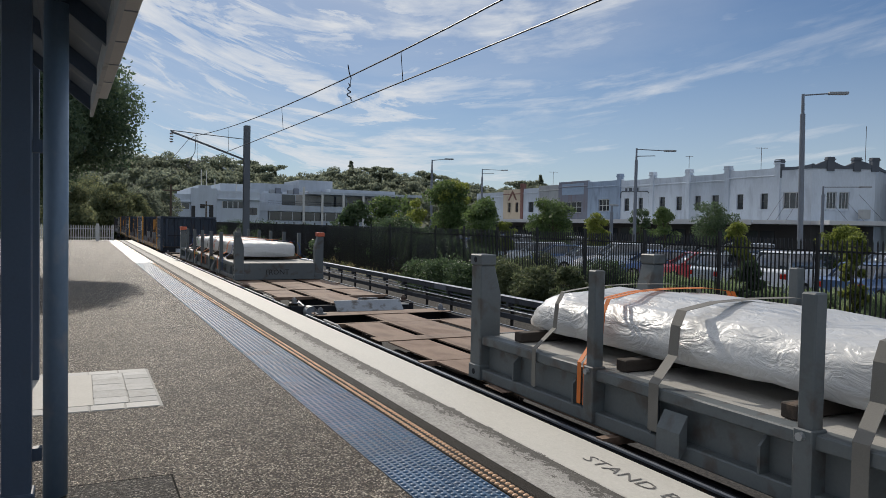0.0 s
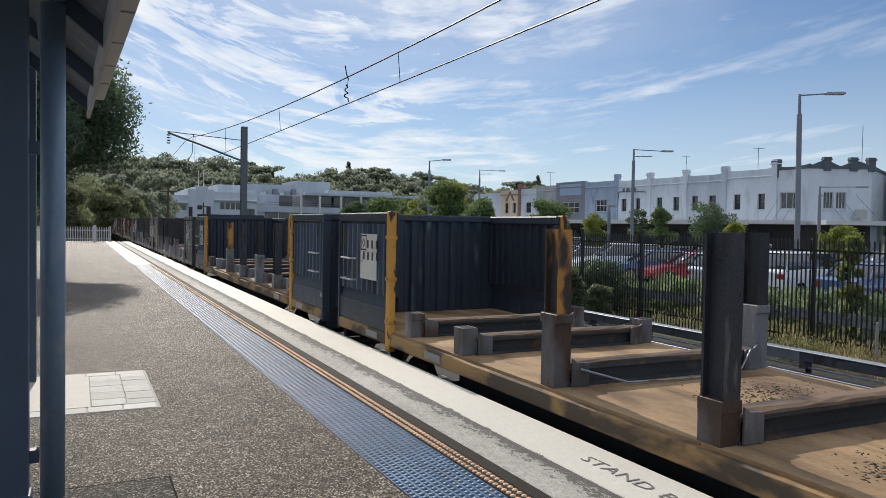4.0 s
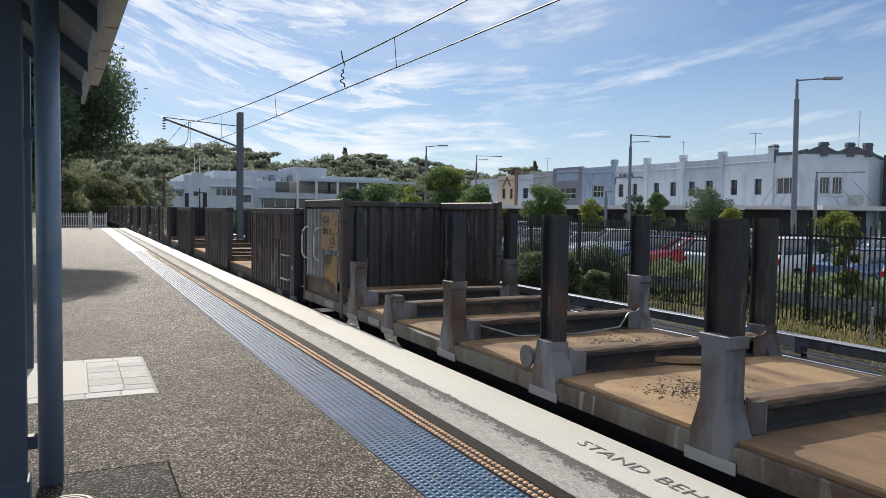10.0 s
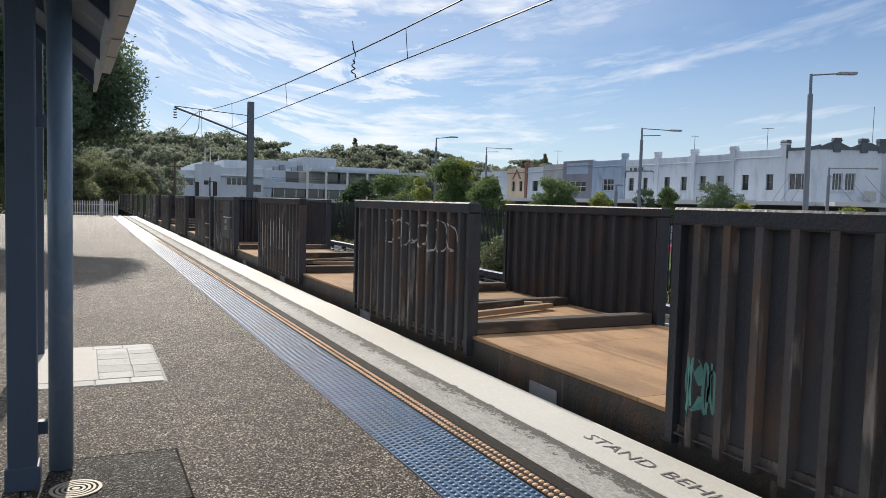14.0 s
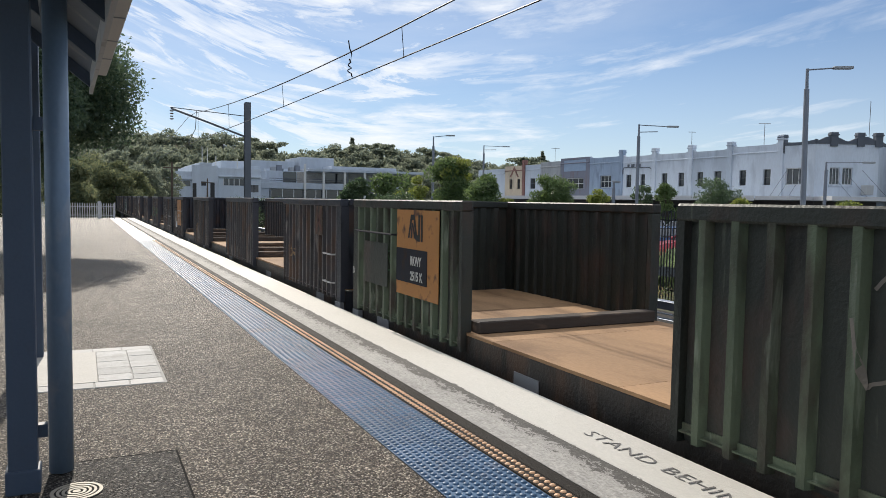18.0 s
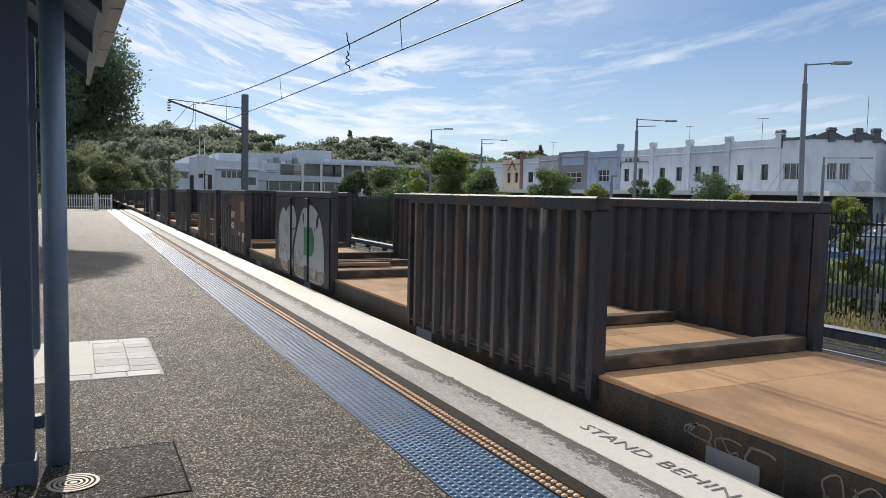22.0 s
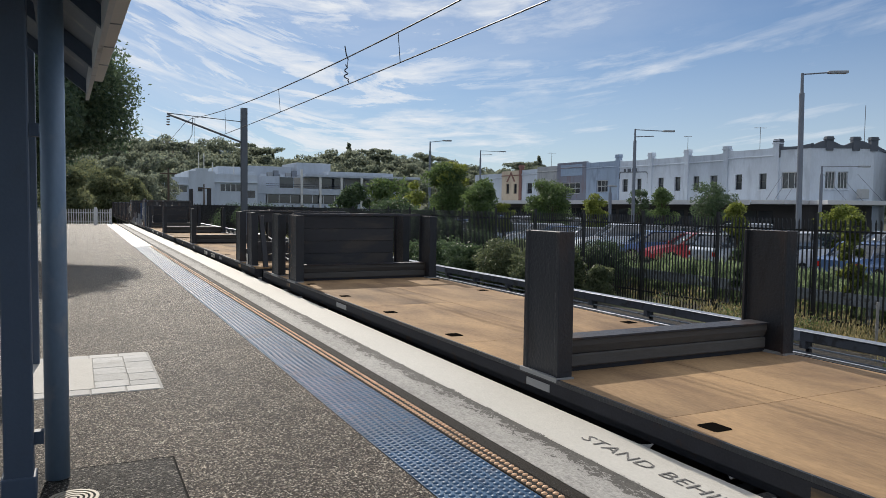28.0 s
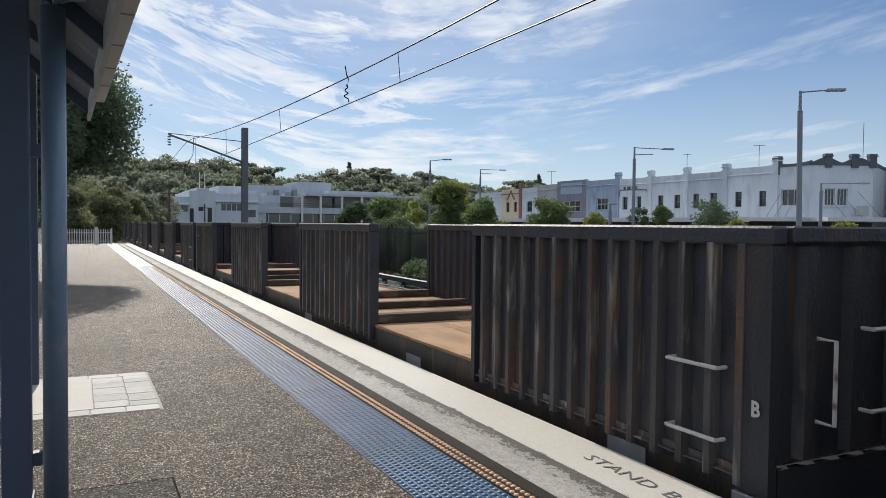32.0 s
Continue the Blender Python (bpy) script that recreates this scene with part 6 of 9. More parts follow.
skel_rust = mat("skeleton_rust", (0.245, 0.168, 0.122), 0.8, var=0.35, scale=1.2, bump=0.3, fine=50, spot=(0.14, 0.082, 0.055), spot_at=0.58, spot_scale=3, stretch=(1, 0.4, 1), spot_soft=0.12)
timber_dark = mat("timber_dark", (0.055, 0.042, 0.034), 0.85, var=0.4, scale=2.5, bump=0.7, fine=22, stretch=(0.3, 1, 1), spot=(0.16, 0.11, 0.075), spot_at=0.6, spot_scale=5, rand=0.15)
timber_grey = mat("timber_grey", (0.072, 0.069, 0.066), 0.85, var=0.35, scale=2.5, bump=0.6, fine=22, stretch=(0.3, 1, 1), rand=0.2)
# near-black underframe, lifted towards blue: lens glare put into the colour
under_black = mat("underframe_black", (0.028, 0.029, 0.035), 0.8, var=0.4, scale=3, spot=(0.05, 0.030, 0.020), spot_at=0.66, spot_scale=4, spec=0.2)
wagon_blue = wall_steel("wagon_blue", (0.030, 0.043, 0.066), (0.070, 0.050, 0.040), (0.12, 0.14, 0.17), 0.66, 0.64)
# rib steel: a slight bluish glare is put into this colour
rust_worn = wall_steel("rust_worn", (0.066, 0.059, 0.060), (0.115, 0.068, 0.045), (0.25, 0.22, 0.195), 0.56, 0.585)
grey_worn = wall_steel("grey_worn", (0.27, 0.272, 0.275), (0.10, 0.066, 0.048), (0.33, 0.33, 0.32), 0.60, 0.60)
blue_worn = wall_steel("blue_worn", (0.068, 0.092, 0.138), (0.095, 0.068, 0.052), (0.22, 0.24, 0.27), 0.64, 0.60)
# ribs take a lighter worn copy; recess shade is put into the sheets
RAISED_TONES = {"rust_dark": rust_worn, "rust_green": green_worn, "wagon_grey": grey_worn, "wagon_blue": blue_worn}
yellow_worn = mat("yellow_worn", (0.40, 0.19, 0.04), 0.65, var=0.35, scale=3, spot=(0.035, 0.026, 0.022), spot_at=0.50, spot_scale=5, stretch=(1, 1, 0.5), spot_soft=0.05)
wagon_grey = wall_steel("wagon_grey", (0.058, 0.058, 0.060), (0.085, 0.058, 0.044), (0.24, 0.24, 0.235), 0.58, 0.62)
wagon_yellow = mat("wagon_yellow", (0.52, 0.265, 0.048), 0.6, 0.05, var=0.28, scale=2, spot=(0.045, 0.026, 0.020), spot_at=0.60, spot_scale=7, stretch=(1, 1, 0.45), rand=0.12, spot_soft=0.03)
sill_yellow = mat("sill_yellow", (0.30, 0.185, 0.075), 0.7, var=0.3, scale=1.5, spot=(0.07, 0.05, 0.035), spot_at=0.5, spot_scale=3.5, stretch=(1, 0.4, 1), rand=0.2)
post_steel = wall_steel("stake_steel", (0.023, 0.026, 0.034), (0.066, 0.042, 0.034), (0.17, 0.165, 0.16), 0.60, 0.61)
foot_grey = wall_steel("stake_foot_grey", (0.150, 0.162, 0.182), (0.070, 0.042, 0.030), (0.29, 0.29, 0.285), 0.51, 0.60)
sill_grey = wall_steel("sill_grey", (0.150, 0.140, 0.122), (0.080, 0.050, 0.034), (0.27, 0.26, 0.235), 0.52, 0.60)
timber_worn = mat("timber_worn", (0.135, 0.088, 0.060), 0.85, var=0.45, scale=2.5, bump=0.7, fine=22, stretch=(0.3, 1, 1), spot=(0.055, 0.04, 0.03), spot_at=0.55, spot_scale=4, rand=0.25)
bolster_brown = mat("bolster_brown", (0.042, 0.046, 0.052), 0.75, 0.05, var=0.4, scale=2.5, bump=0.4, fine=40, spot=(0.12, 0.08, 0.056), spot_at=0.62, spot_scale=4, rand=0.25)
# cradle grey, darkened: the shade on its facing sides is put into it
cradle_grey = mat("cradle_grey", (0.112, 0.128, 0.136), 0.55, 0.05, var=0.22, scale=1.5, bump=0.15, fine=40, spot=(0.085, 0.078, 0.072), spot_at=0.60, spot_scale=4)
plate_white = mat("plate_white", (0.62, 0.60, 0.55), 0.6, var=0.12, scale=4, spot=(0.26, 0.15, 0.08), spot_at=0.66, spot_scale=5)
plate_tan = mat("plate_tan", (0.32, 0.208, 0.115), 0.65, var=0.35, scale=3, spot=(0.085, 0.046, 0.030), spot_at=0.62, spot_scale=7, spot_soft=0.05)
plate_redbrown = mat("plate_redbrown", (0.115, 0.052, 0.036), 0.7, var=0.35, scale=2, bump=0.3, fine=40, spot=(0.045, 0.030, 0.026), spot_at=0.55, spot_scale=3, stretch=(1, 1, 0.5), spot_soft=0.12)
plate_rust = mat("plate_rust", (0.130, 0.080, 0.050), 0.8, var=0.4, scale=5, bump=0.3, fine=40, spot=(0.060, 0.045, 0.034), spot_at=0.50, spot_scale=7, stretch=(1, 1, 0.6), spot_soft=0.10)
plate_brown = mat("plate_brown", (0.060, 0.040, 0.034), 0.75, var=0.3, scale=4, bump=0.2, fine=40, spot=(0.17, 0.10, 0.06), spot_at=0.68, spot_scale=7)
plate_orange = mat("plate_orange", (0.42, 0.19, 0.055), 0.65, var=0.2, scale=3, spot=(0.10, 0.05, 0.03), spot_at=0.64, spot_scale=6)
plate_mottled = mat("plate_mottled", (0.25, 0.175, 0.11), 0.65, var=0.3, scale=3, spot=(0.055, 0.038, 0.03), spot_at=0.50, spot_scale=3.2, spot_soft=0.05)
plate_swirl = mat("plate_swirl", (0.066, 0.050, 0.040), 0.7, var=0.4, scale=3, spot=(0.27, 0.235, 0.185), spot_at=0.535, spot_scale=6.5, stretch=(1, 1.6, 0.6), spot_soft=0.045)
plate_pale = mat("plate_pale_grey", (0.26, 0.265, 0.27), 0.6, var=0.12, scale=4, spot=(0.2, 0.14, 0.1), spot_at=0.68, spot_scale=5)
ink = mat("ink_black", (0.015, 0.015, 0.016), 0.6, var=0.1)
stencil_white = mat("stencil_white", (0.55, 0.54, 0.50), 0.65, var=0.2, scale=12, spot=(0.10, 0.07, 0.05), spot_at=0.66, spot_scale=20)
handle_white = mat("handle_white", (0.55, 0.54, 0.52), 0.5, var=0.15, scale=8, spot=(0.2, 0.13, 0.09), spot_at=0.64, spot_scale=10)
spray_white = mat("spray_white", (0.50, 0.48, 0.45), 0.6, var=0.25, scale=5)
spray_dim = mat("spray_dim", (0.21, 0.185, 0.155), 0.65, var=0.3, scale=5)
spray_green = mat("spray_green", (0.13, 0.25, 0.13), 0.6, var=0.3, scale=5)
spray_teal = mat("spray_teal", (0.10, 0.25, 0.23), 0.6, var=0.3, scale=5)
spray_orange = mat("spray_orange", (0.45, 0.16, 0.05), 0.6, var=0.3, scale=5)
wheel_steel = mat("wheel_steel", (0.10, 0.085, 0.075), 0.5, 0.6, var=0.2)

HW = 1.35            # half width of a wagon


def bogie(w, yc):
    bg = new("bogie")
    bg.parent = w
    bg.matrix_local = pose(0, yc, 0)
    for s in (-1, 1):
        bm = B()
        prism(bm, [(-1.15, 0.62), (-0.95, 0.40), (-0.35, 0.30), (0.35, 0.30), (0.95, 0.40), (1.15, 0.62), (0.6, 0.74), (-0.6, 0.74)], "x", s * 0.93, s * 1.05)
        part("side_frame", bm, under_black, bg)
    for y in (-0.85, 0.85):
        bm = B()
        tube(bm, [(-0.80, y, 0.46), (-0.73, y, 0.46), (-0.69, y, 0.46)], [0.46, 0.46, 0.48], 20)
        tube(bm, [(0.80, y, 0.46), (0.73, y, 0.46), (0.69, y, 0.46)], [0.46, 0.46, 0.48], 20)
        tube(bm, [(-0.9, y, 0.46), (0.9, y, 0.46)], 0.08, 8)
        part("wheelset", bm, wheel_steel, bg)
    return bg


def coupler(w, y, way):
    bm = B()
    box(bm, -0.09, 0.09, min(y, y + way * 0.42), max(y, y + way * 0.42), 0.80, 0.98)
    box(bm, -0.14, 0.14, min(y + way * 0.30, y + way * 0.46), max(y + way * 0.30, y + way * 0.46), 0.76, 1.02)
    part("coupler", bm, under_black, w, bevel=0.02)
    bm = B()
    tube(bm, [(0.45, y, 0.85), (0.5, y + way * 0.2, 0.5), (0.42, y + way * 0.42, 0.62)], 0.025, 6)
    part("brake_hose", bm, under_black, w)


def mesh_rib(material, h, name="rib", k=1.0):
    bm = B()
    prism(bm, [(0.0, -0.075 * k), (-RIB_D, -0.045 * k), (-RIB_D, 0.045 * k), (0.0, 0.075 * k)], "z", 0, h)
    return mesh_of(name, bm, material)


def ribbed_side(w, s, y0, y1, z0, z1, material, ribs, rib_me, cap=0.10, name="side_panel", label="", low=0.0, corner=None):
    """A side wall at x = s * HW from y0 to y1 with hat-shaped ribs outside, a top rail and end posts; s is -1 (near) or 1.
    It hangs low below z0, with an angle rail across its foot; corner: the end (0 or 1) that has a broad corner post."""
    x = s * (HW - SHEET)
    pitch = (y1 - y0 - 0.20) / ribs
    xi = x - s * 0.012
    line_in = []
    for k in range(ribs + 1):
        c = y0 + 0.10 + pitch * k
        a, b = max(y0 + 0.085, c - pitch * 0.5 + 0.075), min(y1 - 0.085, c + pitch * 0.5 - 0.075)
        if b - a > 0.03:
            q = min(0.03, (b - a) * 0.2)
            line_in += [(xi, a), (xi - s * 0.045, a + q), (xi - s * 0.045, b - q), (xi, b)]
    bm = B()
    prism(bm, [(x, y0 + 0.08), (xi, y0 + 0.08)] + line_in + [(xi, y1 - 0.08), (x, y1 - 0.08)], "z", z0 + 0.004, z1 - cap + 0.01)
    if low:
        box(bm, min(x, xi), max(x, xi), y0 + 0.08, y1 - 0.08, z0 - low, z0 + 0.004)
    wall = part(name, bm, material, w, label)
    bm = B()
    box(bm, min(s * (HW - 0.14), s * HW), max(s * (HW - 0.14), s * HW), y0 - 0.003, y1 + 0.003, z1 - cap, z1)
    part("top_rail", bm, material, wall, bevel=0.015)
    bm = B()
    zr = z0 - low + (0.055 if low else 0.0)
    xo = s * (HW - (0.022 if low else 0.07))
    prism(bm, [(x + s * 0.002, zr), (xo, zr), (xo, zr + 0.012), (x + s * 0.014, zr + 0.014), (x + s * 0.014, zr + 0.06), (x + s * 0.002, zr + 0.06)], "y", y0 + 0.072, y1 - 0.072)
    part("bottom_rail", bm, RAISED_TONES[material.name] if low else material, wall)
    for ya, yb in ((y0, y0 + (0.24 if corner == 0 else 0.07)), (y1 - (0.24 if corner == 1 else 0.07), y1)):
        bm = B()
        box(bm, min(s * (HW - 0.14), s * (HW - 0.012)), max(s * (HW - 0.14), s * (HW - 0.012)), ya, yb, z0 + 0.002, z1 - cap)
        if low:
            box(bm, min(s * (HW - 0.082), s * (HW - 0.012)), max(s * (HW - 0.082), s * (HW - 0.012)), ya, yb, z0 - low - 0.015, z0 + 0.002)
        part("end_post", bm, material, wall, bevel=0.0 if low else 0.008)
    far = B()
    for k in range(ribs):
        m = pose(x, y0 + 0.10 + pitch * (k + 0.5), z0 - low + 0.008, 0, 0, 0 if s < 0 else 180)
        if s < 0:
            piece("rib", rib_me, wall, m)
        else:
            q = len(far.verts)
            far.from_mesh(rib_me)
            far.verts.ensure_lookup_table()
            bmesh.ops.transform(far, matrix=m, verts=far.verts[q:])
    if s > 0:
        tagged(part("ribbing", far, rib_me.materials[0], wall), kind="stuff")
    else:
        far.free()
    return wall


def end_wall(w, y0, y1, z0, z1, material, ribs, out):
    """A bulkhead across the wagon; out: -1 or 1, the side on which its ribs stand."""
    bm = B()
    yi, yo = (y1, y0) if out < 0 else (y0, y1)
    line_in = []
    for k in range(10):
        a = -HW + 0.20 + (2 * HW - 0.40) * k / 10
        line_in += [(a, yi), (a + 0.03, yi - out * 0.045), (a + 0.12, yi - out * 0.045), (a + 0.15, yi)]
    prism(bm, [(-HW + 0.14, yo), (-HW + 0.14, yi)] + line_in + [(HW - 0.14, yi), (HW - 0.14, yo)], "z", z0, z1 - 0.10)
    wall = part("end_bulkhead", bm, material, w)
    bm = B()
    box(bm, -HW + 0.14, HW - 0.14, y0 - 0.06, y1 + 0.06, z1 - 0.10, z1)
    part("top_rail", bm, material, wall, bevel=0.012)
    rm = mesh_rib(material, z1 - z0 - 0.14)
    for k in range(ribs):
        xx = -HW + 0.3 + (2 * HW - 0.6) * k / (ribs - 1)
        piece("rib", rm, wall, pose(xx, y0 if out < 0 else y1, z0 + 0.02, 0, 0, 90 if out < 0 else -90))
    return wall


def grab(w, pts, r=0.014, material=None, name="grab_handle"):
    bm = B()
    tube(bm, pts, r, 6)
    return part(name, bm, material or handle_white, w)


def underframe(w, length, deck, sill_mat, sill=0.26, inset=0.0):
    """Centre sill, side sills, headstocks, bogies and couplers."""
    bm = B()
    box(bm, -0.3, 0.3, 0.2, length - 0.2, 0.75, deck - 0.08)
    part("centre_sill", bm, under_black, w)
    for s in (-1, 1):
        bm = B()
        a, b = s * (HW - inset), s * (HW - inset - 0.09)
        box(bm, min(a, b), max(a, b), 0.02, length - 0.02, deck - sill, deck - 0.03)
        part("side_sill", bm, sill_mat, w, bevel=0.01)
    for y in (0.0, length - 0.12):
        bm = B()
        box(bm, -HW + 0.10, HW - 0.10, y, y + 0.12, deck - 0.34, deck - 0.035)
        part("headstock", bm, under_black, w)
    # deep black inner girders between the bogies
    for s in (-1, 1):
        bm = B()
        x = s * (HW - inset - 0.30)
        prism(bm, [(3.5, deck - 0.10), (length - 3.5, deck - 0.10), (length - 3.5, deck - 0.36), (length - 4.6, deck - 0.66), (4.6, deck - 0.66), (3.5, deck - 0.36)], "x", x - 0.03, x + 0.03)
        part("side_girder", bm, under_black, w)
    for yc in (2.6, length - 2.6):
        bogie(w, yc)
    coupler(w, 0, -1)
    coupler(w, length, 1)


# -- long flat with four pairs of ribbed side walls --
W_LEN = 23.45
W_PANELS = ((0.0, 3.62, 14), (6.55, 10.18, 13), (13.27, 16.90, 13), (20.0, 23.45, 13))


def wagon_walled(material, label):
    w = thing("walled_flat_wagon", label, "wagon", pose(0, 0, 0), "train wagons")
    d = 0.225 + UP
    underframe(w, W_LEN, d, sill_rust, 0.34, 0.085)
    top = 1.62 + UP
    low = 0.185
    planks = 12
    for k in range(planks):
        y0 = 0.12 + (W_LEN - 0.24) * k / planks
        one_box("deck_plate", deck_rust, w, -HW + 0.086, HW - 0.086, y0, y0 + (W_LEN - 0.24) / planks - 0.006, d - 0.03, d)
    rm = mesh_rib(RAISED_TONES[material.name], top - d + low - 0.10, "rib", 0.62)
    for i, (y0, y1, n) in enumerate(W_PANELS):
        for s in (-1, 1):
            ribbed_side(w, s, y0, y1, d, top, material, n, rm, 0.115, low=low, corner={0: 0, 3: 1}.get(i))
    for y0, y1 in ((0.0, 0.26), (W_LEN - 0.26, W_LEN)):
        one_box("corner_reflector", plate_pale, w, -HW + 0.001, -HW + 0.07, y0 + 0.004, y1 - 0.004, d - 0.37, d - 0.21, "pale grey reflective corner plate", 0.006)
    end_wall(w, 0.02, 0.06, d, top, material, 6, -1)
    end_wall(w, W_LEN - 0.06, W_LEN - 0.02, d, top, material, 6, 1)
    # cross timbers on the deck at the wall ends
    for y in (3.45, 6.6, 10.0, 13.3, 16.72, 19.86):
        one_box("cross_timber", timber_dark, w, -HW + 0.16, HW - 0.16, y, y + 0.20, d, d + 0.13, bevel=0.012)
    for y in (8.3, 15.1):
        one_box("cross_timber", timber_dark, w, -HW + 0.16, HW - 0.16, y, y + 0.16, d, d + 0.11, bevel=0.012)
    # pale plates on the sill below the openings
    for y in (1.1, 5.0, 9.6, 14.6, 18.6, 22.2):
        one_box("sill_plate", plate_pale, w, -HW + 0.073, -HW + 0.082, y, y + 0.42, d - 0.325, d - 0.20)
    # ladder rungs and a handle at the leading end
    for z in (0.29, 0.74):
        grab(w, [(-HW + 0.05, 0.36, z + UP), (-HW - 0.03, 0.36, z + UP), (-HW - 0.03, 0.79, z + UP), (-HW + 0.05, 0.79, z + UP)], 0.014, None, "ladder_rung")
    grab(w, [(-0.95, 0.0, 0.95 + UP), (-0.95, -0.13, 0.95 + UP), (-0.95, -0.13, 0.45 + UP), (-0.95, 0.0, 0.45 + UP)], 0.014)
    grab(w, [(-0.6, 0.0, 1.0 + UP), (-0.6, -0.12, 1.0 + UP), (0.1, -0.12, 1.0 + UP), (0.1, 0.0, 1.0 + UP)], 0.014)
    grab(w, [(-0.6, 0.0, 0.5 + UP), (-0.6, -0.12, 0.5 + UP), (0.1, -0.12, 0.5 + UP), (0.1, 0.0, 0.5 + UP)], 0.014)
    grab(w, [(-HW + 0.03, W_LEN - 1.65, 1.18 + UP), (-HW - 0.06, W_LEN - 1.65, 1.18 + UP), (-HW - 0.06, W_LEN - 0.3, 1.18 + UP), (-HW + 0.03, W_LEN - 0.3, 1.18 + UP)], 0.014, under_black, "hand_rail")
    return w


# -- short gondola: two end boxes, stakes and bolsters between --
B_LEN = 14.55
B_BOX = 2.02
B_STAKES = (2.52, 3.70, 5.38, 7.22, 9.04, 10.70, 12.03)


def wagon_stake(material, corner, label, splayed, staked, yellow_at):
    """staked: which of the seven pockets hold a stake; the pockets at both ends are short."""
    w = thing("stake_wagon", label, "wagon", pose(0, 0, 0), "train wagons")
    d = 0.24 + UP
    underframe(w, B_LEN, d, sill_grey if splayed else sill_yellow, 0.185)
    top = 1.765 + UP
    ledge = 0.25 if splayed else 0.43      # foot of the ribs above the deck
    inset = 0.0 if splayed else 0.07       # stakes and pockets stand back from the sill's face
    for k in range(8):
        y0 = 0.10 + (B_LEN - 0.2) * k / 8
        # the leading plates take the darker copy that carries the shadow
        one_box("deck_plate", deck_shaded if k < 3 and (k or not splayed) else deck_gold, w, -HW + 0.05, HW - 0.05, y0, y0 + (B_LEN - 0.2) / 8 - 0.006, d - 0.03, d)
    rm = mesh_rib(RAISED_TONES[material.name], top - d - ledge - 0.16, "rib", 0.6)
    for y0, y1, inner in ((0.0, B_BOX, B_BOX), (B_LEN - B_BOX, B_LEN, B_LEN - B_BOX)):
        for s in (-1, 1):
            wall = ribbed_side(w, s, y0, y1, d + ledge, top, material, 9, rm, 0.12)
            x = s * (HW - (0.04 if splayed else 0.012))
            low = ledge - (0.0 if splayed else 0.17)
            bm = B()
            box(bm, min(x, x - s * 0.02), max(x, x - s * 0.02), y0 + 0.06, y1 - 0.06, d - 0.02, d + low)
            if not splayed:
                prism(bm, [(x, d + low), (x - s * 0.02, d + low - 0.004), (s * (HW - SHEET - 0.012), d + ledge - 0.012), (s * (HW - SHEET), d + ledge)], "y", y0 + 0.072, y1 - 0.072)
            part("lower_plate", bm, sill_rust if splayed else material, wall)
            bm = B()
            tube(bm, [(s * (HW - 0.015), y0 + 0.1, d + low + 0.012), (s * (HW - 0.015), y1 - 0.1, d + low + 0.012)], 0.016, 6)
            part("rope_rail", bm, material, wall)
            # tall corner post at the inner end, foot down to the sill
            yi = inner
            bm = B()
            box(bm, min(s * (HW - 0.075), s * (HW + 0.012)), max(s * (HW - 0.075), s * (HW + 0.012)), yi - 0.068, yi + 0.068, d - 0.26, top + 0.012)
            cp = part("corner_post", bm, corner, w, bevel=0.012)
            for z in (0.335, 0.885, 1.415):
                bm = B()
                box(bm, min(s * (HW - 0.085), s * (HW + 0.022)), max(s * (HW - 0.085), s * (HW + 0.022)), yi - 0.080, yi + 0.082, z + UP, z + UP + 0.05)
                part("collar", bm, corner, cp, bevel=0.008)
            yo = y0 if inner == y1 else y1
            bm = B()
            box(bm, min(s * (HW - 0.12), s * (HW + 0.006)), max(s * (HW - 0.12), s * (HW + 0.006)), yo - 0.06 if yo else -0.004, yo + 0.004 if yo else 0.06, d - 0.22, top - 0.12)
            part("end_post", bm, material, w, bevel=0.008)
    end_wall(w, 0.06, 0.10, d, top, material, 6, -1)
    end_wall(w, B_LEN - 0.10, B_LEN - 0.06, d, top, material, 6, 1)
    for y in (0.27, B_LEN - 0.69):
        for z in (() if splayed else (0.81, 1.115)):
            grab(w, [(-HW + 0.03, y, z + UP), (-HW - 0.05, y, z + UP), (-HW - 0.05, y + 0.42, z + UP), (-HW + 0.03, y + 0.42, z + UP)], 0.014, None, "ladder_rung")
    grab(w, [(-1.0, -0.01, 0.8 + UP), (-1.0, -0.13, 0.8 + UP), (1.0, -0.13, 0.8 + UP), (1.0, -0.01, 0.8 + UP)], 0.018, under_black)
    # stakes on bolsters
    for i, y in enumerate(B_STAKES):
        tall = i in staked
        bm = B()
        prism(bm, [(y - 0.11, d), (y + 0.11, d), (y + 0.11, d + 0.022), (y + 0.045, d + 0.03), (y + 0.045, d + 0.14), (y + 0.11, d + 0.148), (y + 0.11, d + 0.175), (y - 0.11, d + 0.175),
                   (y - 0.11, d + 0.148), (y - 0.045, d + 0.14), (y - 0.045, d + 0.03), (y - 0.11, d + 0.022)], "x", -HW + 0.14 + inset, HW - 0.14 - inset)
        bo = part("bolster", bm, bolster_brown, w, "dark steel bolster beam with a worn timber top")
        # the timber top is split and worn down along its edges
        rt = random.Random(i)
        bm = B()
        cuts = [-HW + 0.22 + (2 * HW - 0.44) * q / 12 for q in range(13)]
        rows = [[bm.verts.new(p) for p in ((x, y - 0.105, d + 0.177), (x, y - 0.105 + rt.uniform(0, 0.012), d + 0.205 - rt.uniform(0, 0.016)), (x, y - 0.05, d + 0.215 - rt.uniform(0, 0.008)), (x, y + 0.06, d + 0.213 - rt.uniform(0, 0.010)),
                                           (x, y + 0.105 - rt.uniform(0, 0.012), d + 0.203 - rt.uniform(0, 0.016)), (x, y + 0.105, d + 0.177))] for x in cuts]
